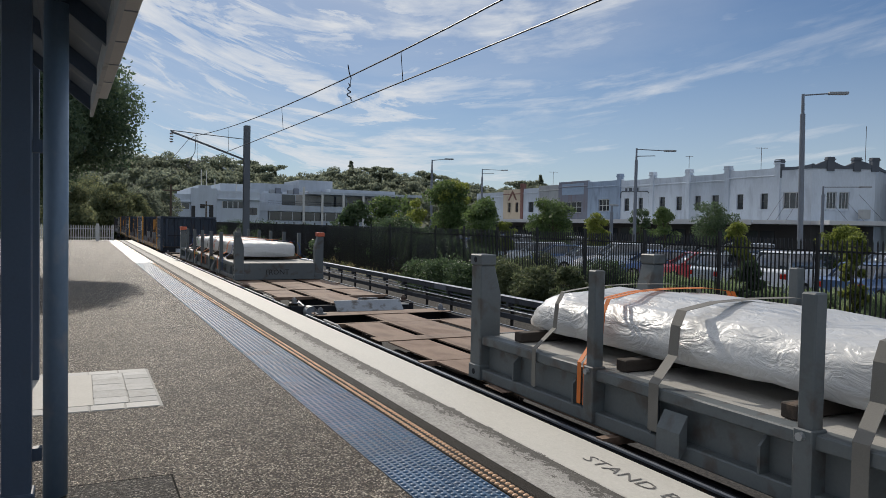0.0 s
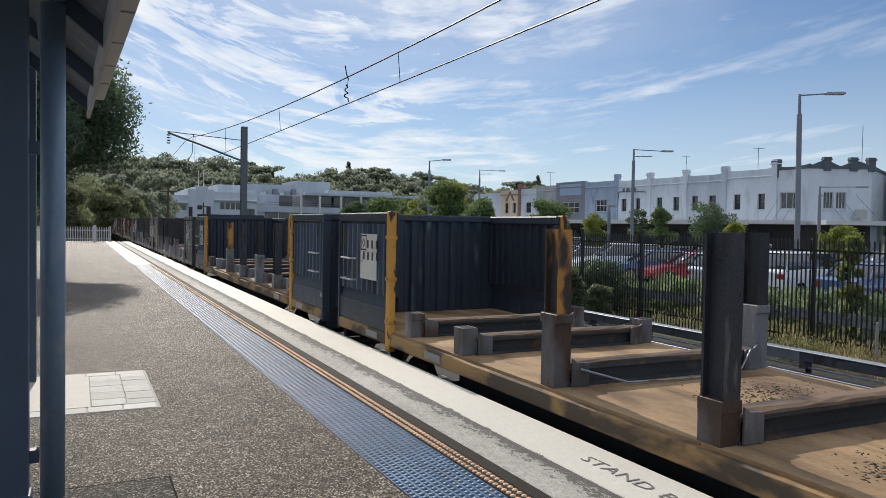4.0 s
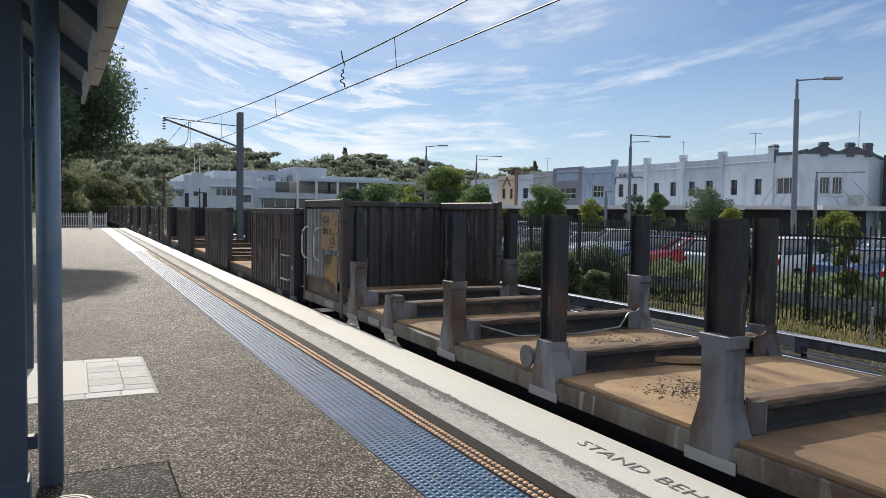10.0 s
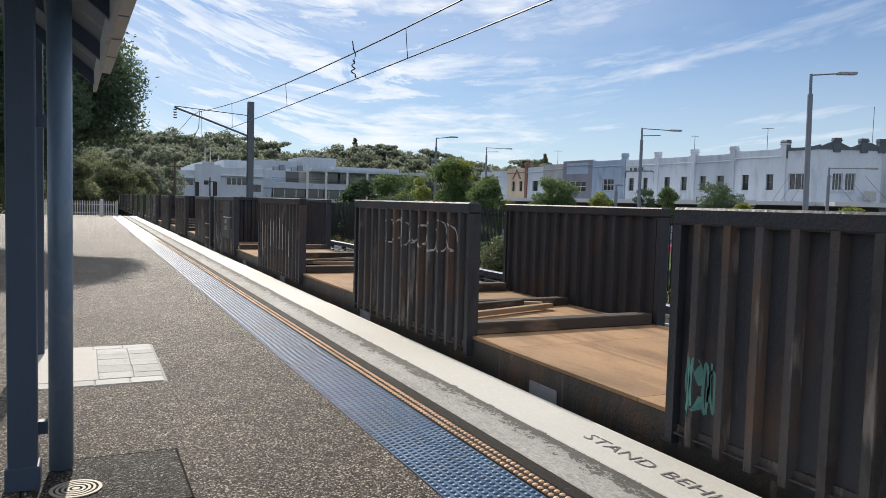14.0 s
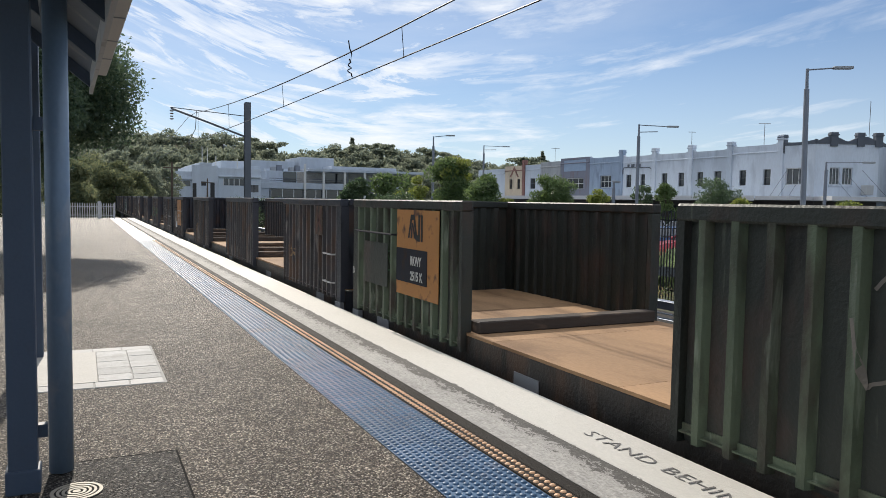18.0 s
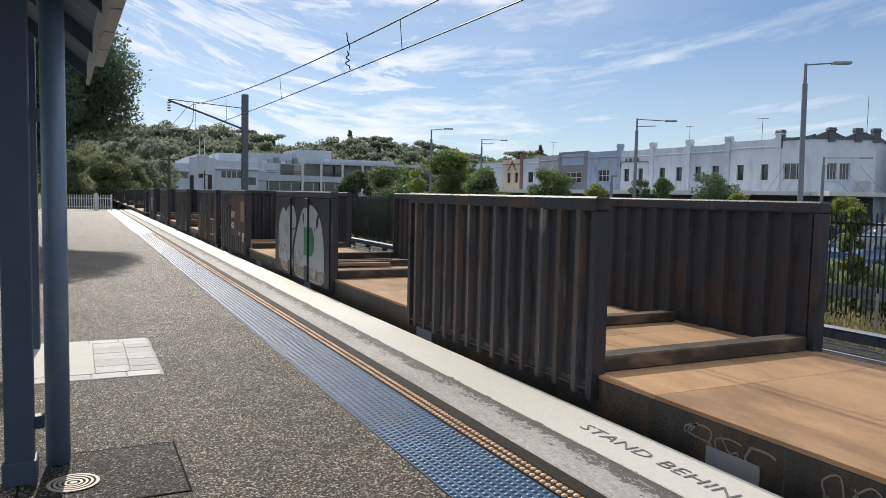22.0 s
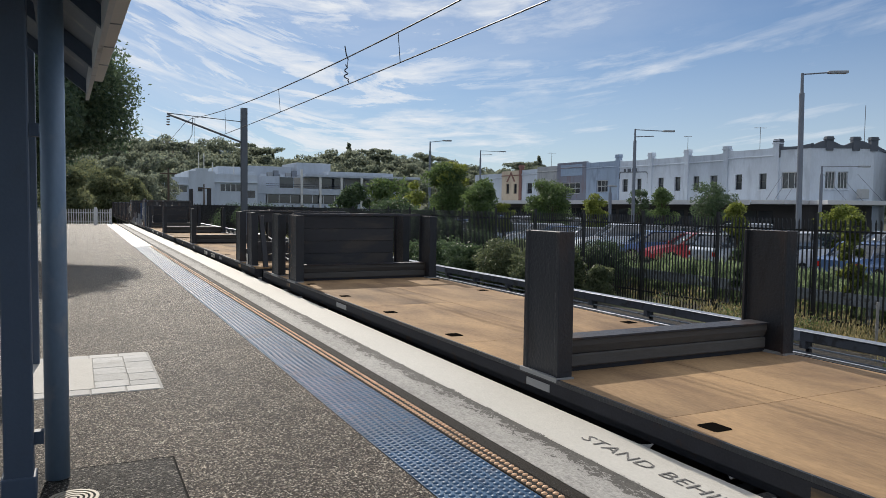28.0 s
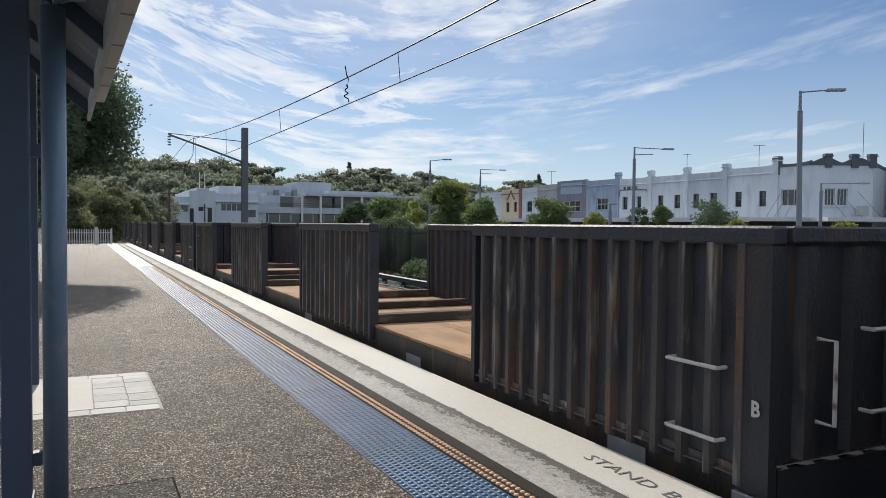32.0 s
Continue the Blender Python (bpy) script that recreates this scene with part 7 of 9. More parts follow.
        for p, q in zip(rows, rows[1:]):
            for k in range(6):
                bm.faces.new((p[k], p[(k + 1) % 6], q[(k + 1) % 6], q[k]))
        bm.faces.new(rows[0][::-1])
        bm.faces.new(rows[-1])
        part("timber_top", bm, timber_worn, bo)
        for s in (-1, 1):
            x0, x1 = (s * (HW + 0.006 - inset), s * (HW - 0.17 - inset))
            fx = 0.08 if splayed else 0.0
            # every other pocket is a tall one
            h = 0.63 if i in (2, 4) or (i == 6 and tall) else 0.29
            hw = 0.10
            bm = B()
            base, c1 = d - (0.185 if splayed else 0.03), (0.026 if h > 0.5 else 0.006)
            prism(bm, [(y - hw - fx, base), (y + hw + fx, base), (y + hw + fx * 0.9, d + 0.0), (y + hw + fx * 0.3, d + 0.14), (y + hw, d + 0.22), (y + hw, d + h - 0.085), (y + hw + c1, d + h - 0.08), (y + hw + c1, d + h),
                       (y - hw - c1, d + h), (y - hw - c1, d + h - 0.08), (y - hw, d + h - 0.085), (y - hw, d + 0.22), (y - hw - fx * 0.3, d + 0.14), (y - hw - fx * 0.9, d + 0.0)],
                  "x", min(x0, x1), max(x0, x1))
            ft = part("stake_foot", bm, foot_grey, w, "grey steel stake pocket", bevel=0.006)
            if tall:
                a, b = s * (HW - 0.02 - inset), s * (HW - 0.15 - inset)
                hs = 1.59 + UP
                lo_, hi_ = min(a, b), max(a, b)
                c = 0.5 * (a + b)
                bm = B()
                prism(bm, [(lo_, y - 0.105), (hi_, y - 0.105), (hi_, y - 0.085), (c + 0.02, y - 0.085), (c + 0.02, y + 0.085), (hi_, y + 0.085), (hi_, y + 0.105), (lo_, y + 0.105), (lo_, y + 0.085),
                           (c - 0.02, y + 0.085), (c - 0.02, y - 0.085), (lo_, y - 0.085)], "z", d + h - 0.01, hs)
                yellow = i == yellow_at and s < 0
                part("stake", bm, yellow_worn if yellow else post_steel, w, "dark steel stake with worn yellow paint" if yellow else "")
            else:
                bm = B()
                box(bm, min(x0, x1) + 0.025, max(x0, x1) - 0.025, y - 0.09, y + 0.09, d + h - 0.05, d + h + 0.002)
                part("pocket_mouth", bm, under_black, ft)
            # gusset box that ties the pocket to its bolster
            a, b = s * (HW - 0.165 - inset), s * (HW - 0.34 - inset)
            bm = B()
            prism(bm, [(a, d + 0.002), (b, d + 0.002), (b, d + 0.19), (b + s * 0.015, d + 0.205), (a - s * 0.05, d + 0.215), (a, d + 0.25)], "y", y - 0.135, y - 0.112)
            part("gusset", bm, foot_grey, ft, bevel=0.004)
            bm = B()
            prism(bm, [(a, d + 0.002), (b, d + 0.002), (b, d + 0.19), (a, d + 0.215)], "y", y + 0.112, y + 0.135)
            part("gusset", bm, foot_grey, ft, bevel=0.004)
            if splayed:
                bm = B()
                box(bm, min(x0, x0 + s * 0.008), max(x0, x0 + s * 0.008), y - hw - fx - 0.03, y + hw + fx + 0.03, d - 0.200, d - 0.120)
                part("foot_plate", bm, plate_pale, ft, "pale worn plate at the foot", bevel=0.003)
            if splayed and i in (1, 3):
                bm = B()
                tube(bm, [(s * (HW - 0.01), y + 0.30, d + 0.10), (s * (HW - 0.03), y + 0.30, d + 0.10), (s * (HW - 0.03), y + 0.30, d + 0.10), (s * (HW - 0.20), y + 0.30, d + 0.10)], [0.10, 0.10, 0.07, 0.07], 14)
                part("winch_drum", bm, foot_grey, ft)
    # bark and splinters left on the deck
    rg = np.random.default_rng(17)
    vs, fs = [], []
    for px_, py_, sp, cnt in ((-0.55, 0.5 * (B_STAKES[2] + B_STAKES[3]), 0.30, 520), (0.3, 0.5 * (B_STAKES[3] + B_STAKES[4]), 0.38, 420), (0.1, B_STAKES[1] + 0.7, 0.35, 300), (-0.4, B_STAKES[5] + 0.5, 0.3, 300)):
        for _ in range(cnt):
            x, y, a, l = px_ + rg.normal() * sp * 0.7, py_ + rg.normal() * sp * 0.55, rg.uniform(0, 6.28), rg.uniform(0.006, 0.024)
            if abs(x) > 1.2:
                continue
            ux, uy, h = math.cos(a) * l, math.sin(a) * l, rg.uniform(0.003, 0.010)
            o = len(vs)
            vs += [(x - ux, y - uy, d + 0.001), (x + uy * 0.35, y - ux * 0.35, d + 0.002), (x + ux, y + uy, d + 0.001), (x - uy * 0.35, y + ux * 0.35, d + 0.002), (x, y, d + h)]
            fs += [(o, o + 1, o + 4), (o + 1, o + 2, o + 4), (o + 2, o + 3, o + 4), (o + 3, o, o + 4)]
    me = bpy.data.meshes.new("bark_litter")
    me.from_pydata(vs, [], fs)
    me.materials.append(timber_dark)
    bl = new("bark_litter", me)
    bl.parent = w
    tagged(bl, "dark bark litter on the deck", kind="stuff")
    bm = B()
    tube(bm, [(-HW + 0.30, B_STAKES[4] - 0.16, d + 0.16), (-0.6, B_STAKES[4] - 0.24, d + 0.03), (0.2, B_STAKES[4] - 0.26, d + 0.016), (0.8, B_STAKES[4] - 0.22, d + 0.05), (HW - 0.36, B_STAKES[4] - 0.15, d + 0.20)], 0.010, 5)
    part("loose_cable", bm, galv_dull, w)
    for y in (1.2, 2.9, 11.0, 12.9):
        one_box("sill_plate", plate_pale, w, -HW - 0.008, -HW - 0.001, y, y + 0.40, d - 0.150, d - 0.065)
    return w


# -- plain flat with post frames, in pairs --
F_LEN = 14.95


FW = 1.42            # half width of a flat wagon's deck


def post_frame(w, y, d, h, beam, low=0.0):
    y0, y1 = y - 0.16, y + 0.36
    for s in (-1, 1):
        x0, x1 = s * (FW - 0.015), s * (FW - 0.165)
        bm = B()
        prism(bm, [(x0, y0), (x1, y0), (x1, y0 + 0.03), (x1 + s * 0.05, y0 + 0.03), (x1 + s * 0.05, y1 - 0.03), (x1, y1 - 0.03), (x1, y1), (x0, y1), (x0, y1 - 0.05), (x0 - s * 0.012, y1 - 0.06), (x0 - s * 0.012, y0 + 0.06), (x0, y0 + 0.05)], "z", d, d + h)
        p = part("post", bm, flat_post, w, "dark rusty steel channel post", bevel=0.004)
        bm = B()
        box(bm, min(x0, x1) - 0.02, max(x0, x1) + 0.004, y0 - 0.02, y1 + 0.02, d - 0.02, d + 0.015)
        part("foot", bm, plate_pale, p)
    if beam:
        x = FW - 0.165
        yb = y + 0.01
        one_box("beam", timber_grey, w, -x, x, yb + 0.03, yb + 0.21, d + 0.04, d + 0.150, "weathered grey cross beam", 0.012)
        # filler under the beam: closes the lit slit, shade put into its near-black
        one_box("packer", under_black, w, -x, x, yb + 0.05, yb + 0.19, d + 0.001, d + 0.039, "dark packing timber")
        bm = B()
        prism(bm, [(yb + 0.05, d + 0.153), (yb + 0.21, d + 0.153), (yb + 0.21, d + 0.282), (yb + 0.02, d + 0.282), (yb + 0.02, d + 0.225)], "x", -x, x)
        part("beam", bm, timber_grey, w, "weathered grey cross beam", bevel=0.006)
        one_box("beam_cap", rust_dark, w, -x, x, yb, yb + 0.23, d + 0.284, d + 0.30)


def wagon_flat(flip, label):
    w = thing("flat_wagon", label, "wagon", pose(0, 0, 0), "train wagons")
    d = 0.20 + UP
    underframe(w, F_LEN, d, under_black, 0.22)

    def fy(y, span=0.0):
        return F_LEN - y - span if flip else y
    for k in range(5):
        y0 = 0.06 + (F_LEN - 0.12) * k / 5
        for xa, xb in ((-FW + 0.02, -0.004), (0.004, FW - 0.02)):
            one_box("deck_plate", deck_tan, w, xa, xb, y0, y0 + (F_LEN - 0.12) / 5 - 0.006, d - 0.03, d)
    slot = mat("slot_dark", (0.008, 0.007, 0.006), 1.0, spec=0.0)
    for k in range(8):
        for s in (-1, 1):
            y0 = 0.75 + k * 1.86
            bm = B()
            prism(bm, [(s * (FW - 0.20) + 0.078 * a, y0 + 0.12 + 0.085 * b) for a, b in ((-1, -0.8), (-0.85, -1), (0.85, -1), (1, -0.8), (1, 0.8), (0.85, 1), (-0.85, 1), (-1, 0.8))], "z", d + 0.0005, d + 0.004)
            part("lashing_slot", bm, slot, w)
    for y0, y1, m in ((1.6, 1.86, sill_yellow), (4.3, 4.65, plate_pale), (9.5, 9.95, plate_pale), (12.7, 12.95, sill_yellow)):
        one_box("sill_plate", m, w, -FW - 0.009, -FW - 0.005, y0, y1, d - 0.12, d - 0.055)
    for s in (-1, 1):
        bm = B()
        box(bm, min(s * (FW + 0.004), s * (HW - 0.02)), max(s * (FW + 0.004), s * (HW - 0.02)), 0.05, F_LEN - 0.05, d - 0.13, d - 0.032)
        part("outer_sill", bm, under_black, w)
        bm = B()
        box(bm, min(s * (FW + 0.004), s * (FW - 0.018)), max(s * (FW + 0.004), s * (FW - 0.018)), 0.05, F_LEN - 0.05, d - 0.03, d + 0.006)
        part("deck_lip", bm, flat_post, w)
    post_frame(w, fy(10.10 if flip else 10.50, 0.46), d, 1.215, True)
    # bulkhead end: two frames, planks between, sloped braces, hand wheel and handles
    for y in (0.62, 1.95):
        post_frame(w, fy(y, 0.46), d, 1.215, y > 1, 0.10)
    e = fy(1.86, 0.12)
    for k in (range(5) if flip else (0, 1, 4)):
        one_box("bulkhead_plank", bulkhead_black, w, -HW + 0.25, HW - 0.62, e, e + 0.10, d + 0.24 * k, d + 0.24 * k + 0.237, bevel=0.004)
    one_box("bulkhead_cap", rust_dark, w, -HW + 0.06, HW - 0.06, e - 0.04, e + 0.14, d + 1.205, d + 1.25, bevel=0.006)
    for s in (-1, 1):
        bm = B()
        ya, yb = (fy(0.10), fy(0.62))
        prism(bm, [(ya, d), (ya + (0.12 if not flip else -0.12), d), (yb + (0.1 if not flip else -0.1), d + 1.15), (yb, d + 1.15)], "x", s * (HW - 0.20) - 0.05, s * (HW - 0.20) + 0.05)
        part("brace", bm, rust_dark, w)
    q = -1 if not flip else 1
    ye = fy(0.30)
    for x in (-1.0, -0.62):
        grab(w, [(x, ye + 0.25 * -q, 0.85 + UP), (x, ye + q * 0.10, 0.82 + UP), (x, ye + q * 0.16, 0.50 + UP), (x, ye - 0.2 * q, 0.46 + UP)], 0.016)
    wheel = new("hand_wheel")
    wheel.parent = w
    wheel.matrix_local = pose(0.55, fy(0.45), 0.78 + UP, 90, 0, 0)
    bm = B()
    k = 22
    tube(bm, [(0.26 * math.cos(2 * math.pi * j / k), 0.26 * math.sin(2 * math.pi * j / k), 0) for j in range(k + 1)], 0.016, 6)
    part("rim", bm, handle_white, wheel)
    for j in range(6):
        bm = B()
        a = math.pi / 3 * j
        tube(bm, [(0, 0, 0), (0.25 * math.cos(a), 0.25 * math.sin(a), 0)], 0.013, 5)
        part("spoke", bm, handle_white, wheel)
    return w


# -- skeletal container flat with a grey steel cradle and a wrapped load --
S_LEN = 23.9
C_LEN = 12.19


def wagon_skeletal(label):
    w = thing("skeletal_wagon", label, "wagon", pose(0, 0, 0), "train wagons")
    d = 0.0 + UP
    underframe(w, S_LEN, d, under_black, 0.22, 0.0)
    one_box("spine", skel_rust, w, -0.40, 0.38, 0.10, S_LEN - 0.10, d - 0.02, d + 0.0)
    bars = (1.46, 4.86, 8.2, 11.9, 15.6, S_LEN - 4.94, S_LEN - 1.54)
    for y in bars:
        one_box("cross_bar", skel_rust, w, -HW + 0.01, HW - 0.01, y, y + 0.08, d - 0.06, d + 0.002)
    for y in (3.08, 6.4, 10.0, 13.7, 17.2, S_LEN - 3.42):
        one_box("cross_plate", skel_rust, w, -1.27, 1.20, y, y + 0.34, d + 0.002, d + 0.012)
    one_box("cross_plate", skel_rust, w, -1.27, 1.27, S_LEN - 0.55, S_LEN - 0.06, d + 0.002, d + 0.012)
    for y0, y1 in ((1.55, 3.08), (3.43, 4.86), (4.95, 6.4), (6.75, 8.2), (15.7, 17.2), (17.55, S_LEN - 4.95), (S_LEN - 4.86, S_LEN - 3.43), (S_LEN - 3.07, S_LEN - 1.55)):
        for s in (-1, 1):
            one_box("outer_plate", skel_rust, w, min(s * 0.54, s * 1.14), max(s * 0.54, s * 1.14), y0, y1, d - 0.018, d + 0.0)
    for s in (-1, 1):
        one_box("sill_edge", galv_mid, w, min(s * 1.33, s * 1.36), max(s * 1.33, s * 1.36), 0.05, S_LEN - 0.05, d - 0.028, d - 0.012)
    for y in (0.12, S_LEN - 0.30):
        for s in (-1, 1):
            bm = B()
            box(bm, s * 1.16 - 0.09, s * 1.16 + 0.09, y - 0.09, y + 0.09, d + 0.012, d + 0.03)
            tube(bm, [(s * 1.16, y, d + 0.03), (s * 1.16, y, d + 0.09), (s * 1.16, y, d + 0.13)], [0.055, 0.05, 0.02], 8)
            part("twistlock", bm, foot_grey, w)
    bm = B()
    prism(bm, [(S_LEN - 0.10, d + 0.012), (S_LEN + 0.10, d + 0.19), (S_LEN + 0.14, d + 0.19), (S_LEN - 0.06, d + 0.012)], "x", -0.78, 0.50)
    part("buffer_plate", bm, galv_dull, w, "grey steel end plate")
    bm = B()
    prism(bm, [(-0.13, d - 0.06), (-0.20, d + 0.12), (-0.16, d + 0.12), (-0.09, d - 0.06)], "x", 0.06, 0.46)
    part("buffer_plate", bm, galv_dull, w, "grey steel end plate")
    for x in (-0.20, 1.02):
        one_box("step_plate", plate_pale, w, x - 0.13, x + 0.13, -0.20, 0.02, d - 0.05, d - 0.02, "pale worn steel step", 0.006)
        one_box("step_bracket", under_black, w, x - 0.10, x + 0.10, -0.16, 0.0, d - 0.40, d - 0.052)
    bm = B()
    tube(bm, [(-0.90, -0.22, d - 0.14), (-0.90, 0.02, d - 0.14)], 0.12, 12)
    part("end_drum", bm, galv_dull, w, "grey steel end cylinder")
    bm = B()
    tube(bm, [(-0.82, 1.05, d - 0.06), (-0.90, 0.25, d - 0.10)], 0.028, 8)
    part("brake_rod", bm, galv_dull, w)
    for y in (1.0, 21.9):
        grab(w, [(-HW + 0.05, y, d - 0.05), (-HW - 0.03, y + 0.05, d + 0.04), (-HW - 0.03, y + 0.75, d + 0.04), (-HW + 0.05, y + 0.8, d - 0.05)], 0.014)
    return w


CR_POSTS = (0.0, 2.45, 4.35, 6.27, 8.19, 10.16, C_LEN)


def cradle(front):
    """The grey load cradle, 40 feet long; y = 0 at its leading end."""
    c = thing("load_cradle", "grey painted steel load cradle with upright posts on a flat wagon", "cradle", pose(0, 0, 0), "load cradles")
    z = UP + 0.0
    top = 0.47 + UP
    # floor: sunlight is put into this paler copy of the cradle's grey
    cradle_deck_lit = mat("cradle_deck_lit", (0.40, 0.385, 0.355), 0.75, var=0.25, scale=1.2, bump=0.3, fine=45, spot=(0.27, 0.25, 0.22), spot_at=0.60, spot_scale=2.5)
    one_box("deck", cradle_deck_lit, c, -1.08, 1.08, 0.1, C_LEN - 0.1, top - 0.05, top - 0.004, "grey steel cradle floor", 0.006)
    for s in (-1, 1):
        x0, x1 = s * 1.20, s * 1.06
        bm = B()
        box(bm, min(x0, x1), max(x0, x1), 0.08, C_LEN - 0.08, top - 0.09, top)
        part("top_rail", bm, cradle_grey, c, bevel=0.01)
        bm = B()
        box(bm, min(x0, x1), max(x0, x1), 0.08, C_LEN - 0.08, z + 0.02, z + 0.13)
        part("bottom_rail", bm, cradle_grey, c, bevel=0.01)
        bm = B()
        box(bm, min(s * 1.11, s * 1.08), max(s * 1.11, s * 1.08), 0.08, C_LEN - 0.08, z + 0.12, top - 0.08)
        part("web", bm, cradle_grey, c)
        for k in range(12):
            y = 0.9 + 0.95 * k
            bm = B()
            prism(bm, [(s * 1.12, z + 0.13), (s * 1.20, z + 0.13), (s * 1.20, z + 0.30), (s * 1.12, top - 0.09)], "y", y, y + 0.02)
            part("gusset", bm, cradle_grey, c)
        for k, y in enumerate((3.4, 7.3, 9.1)):
            bm = B()
            prism(bm, [(s * 1.20, z + 0.10), (s * 1.27, z + 0.05), (s * 1.27, z + 0.22), (s * 1.20, z + 0.34)], "y", y, y + 0.22)
            part("lift_lug", bm, cradle_grey, c)
        for i, y in enumerate(CR_POSTS):
            end = i in (0, 6)
            wdt = 0.21 if end else 0.10
            ya = min(max(y - wdt / 2, 0.0), C_LEN - wdt)
            a, b = s * 1.22, s * (0.98 if end else 1.12)
            bm = B()
            if end:
                h = 1.195 + UP
                prism(bm, [(a, z + 0.01), (b, z + 0.01), (b, h - 0.30), (s * 1.06, h), (a, h)], "y", ya, ya + wdt)
            else:
                box(bm, min(a, b), max(a, b), ya, ya + wdt, z + 0.06, 1.265 + UP)
            p = part("post", bm, cradle_grey, c, "grey painted upright post", 0.01)
            if end:
                for zc, zd, xc in ((z + 0.012, z + 0.17, 0.97), (1.197 + UP, 1.31 + UP, 1.05)):
                    yc0, yc1 = ya - 0.012, ya + wdt + 0.012
                    bm = B()
                    box(bm, min(s * 1.232, s * xc), max(s * 1.232, s * xc), yc0, yc1, zc, zd)
                    cc = part("corner_casting", bm, cradle_grey, p, bevel=0.012)
                    bm = B()
                    tube(bm, [(s * 1.228, (yc0 + yc1) / 2, (zc + zd) / 2), (s * 1.2345, (yc0 + yc1) / 2, (zc + zd) / 2)], 0.032, 10)
                    tagged(part("casting_hole", bm, under_black, p), "dark lifting hole")
            if not end:
                bm = B()
                box(bm, min(s * 1.235, s * 1.10), max(s * 1.235, s * 1.10), ya - 0.012, ya + wdt + 0.012, z + 0.04, top + 0.02)
                part("socket", bm, cradle_grey, p, bevel=0.008)
                bm = B()
                tube(bm, [(s * 1.235, y, top - 0.02), (s * 1.265, y, top - 0.02)], 0.025, 8)
                part("bolt", bm, galv, p)
    for y in (0.02, C_LEN - 0.06):
        one_box("end_plate", cradle_grey, c, -1.0, 1.0, y, y + 0.04, z + 0.02, top - 0.006)
    if front:
        lettering("lettering", "FRONT", 0.20, pose(-0.42, 0.016, z + 0.24, 90, 0, 0), ink, c, "", 1.0, 0.001)
    return c


cap_red = mat("cap_red", (0.55, 0.13, 0.07), 0.6, var=0.15)
strap_orange = mat("strap_orange", (0.62, 0.17, 0.03), 0.7, var=0.2, fine=120)
strap_grey = mat("strap_grey", (0.18, 0.172, 0.155), 0.75, var=0.25, fine=120)
strap_blue = mat("strap_blue", (0.04, 0.10, 0.32), 0.7, var=0.2, fine=120)


def film_mat():
    m = bpy.data.materials.new("plastic_film")
    m.use_nodes = True
    n, l = m.node_tree.nodes, m.node_tree.links
    b = n["Principled BSDF"]
    tc = n.new("ShaderNodeTexCoord")
    mp = n.new("ShaderNodeMapping")
    mp.inputs["Scale"].default_value = (1.0, 0.55, 1.0)
    l.new(tc.outputs["Object"], mp.inputs[0])
    a, c = n.new("ShaderNodeTexNoise"), n.new("ShaderNodeTexNoise")
    a.inputs["Scale"].default_value, a.inputs["Detail"].default_value, a.inputs["Distortion"].default_value = 6.0, 7, 2.2
    c.inputs["Scale"].default_value, c.inputs["Detail"].default_value = 1.1, 3
    l.new(mp.outputs[0], a.inputs["Vector"])
    l.new(mp.outputs[0], c.inputs["Vector"])
    mx = n.new("ShaderNodeMix")
    mx.data_type = "RGBA"
    mx.inputs["A"].default_value, mx.inputs["B"].default_value = (0.44, 0.45, 0.465, 1), (0.76, 0.75, 0.73, 1)
    l.new(c.outputs["Fac"], mx.inputs["Factor"])
    l.new(mx.outputs["Result"], b.inputs["Base Color"])
    b.inputs["Roughness"].default_value = 0.40
    b.inputs["Coat Weight"].default_value = 0.3
    b.inputs["Coat Roughness"].default_value = 0.12
    bp = n.new("ShaderNodeBump")
    bp.inputs["Strength"].default_value, bp.inputs["Distance"].default_value = 0.6, 0.05
    l.new(a.outputs["Fac"], bp.inputs["Height"])
    l.new(bp.outputs[0], b.inputs["Normal"])
    l.new(bp.outputs[0], b.inputs["Coat Normal"])
    return m


plastic = film_mat()


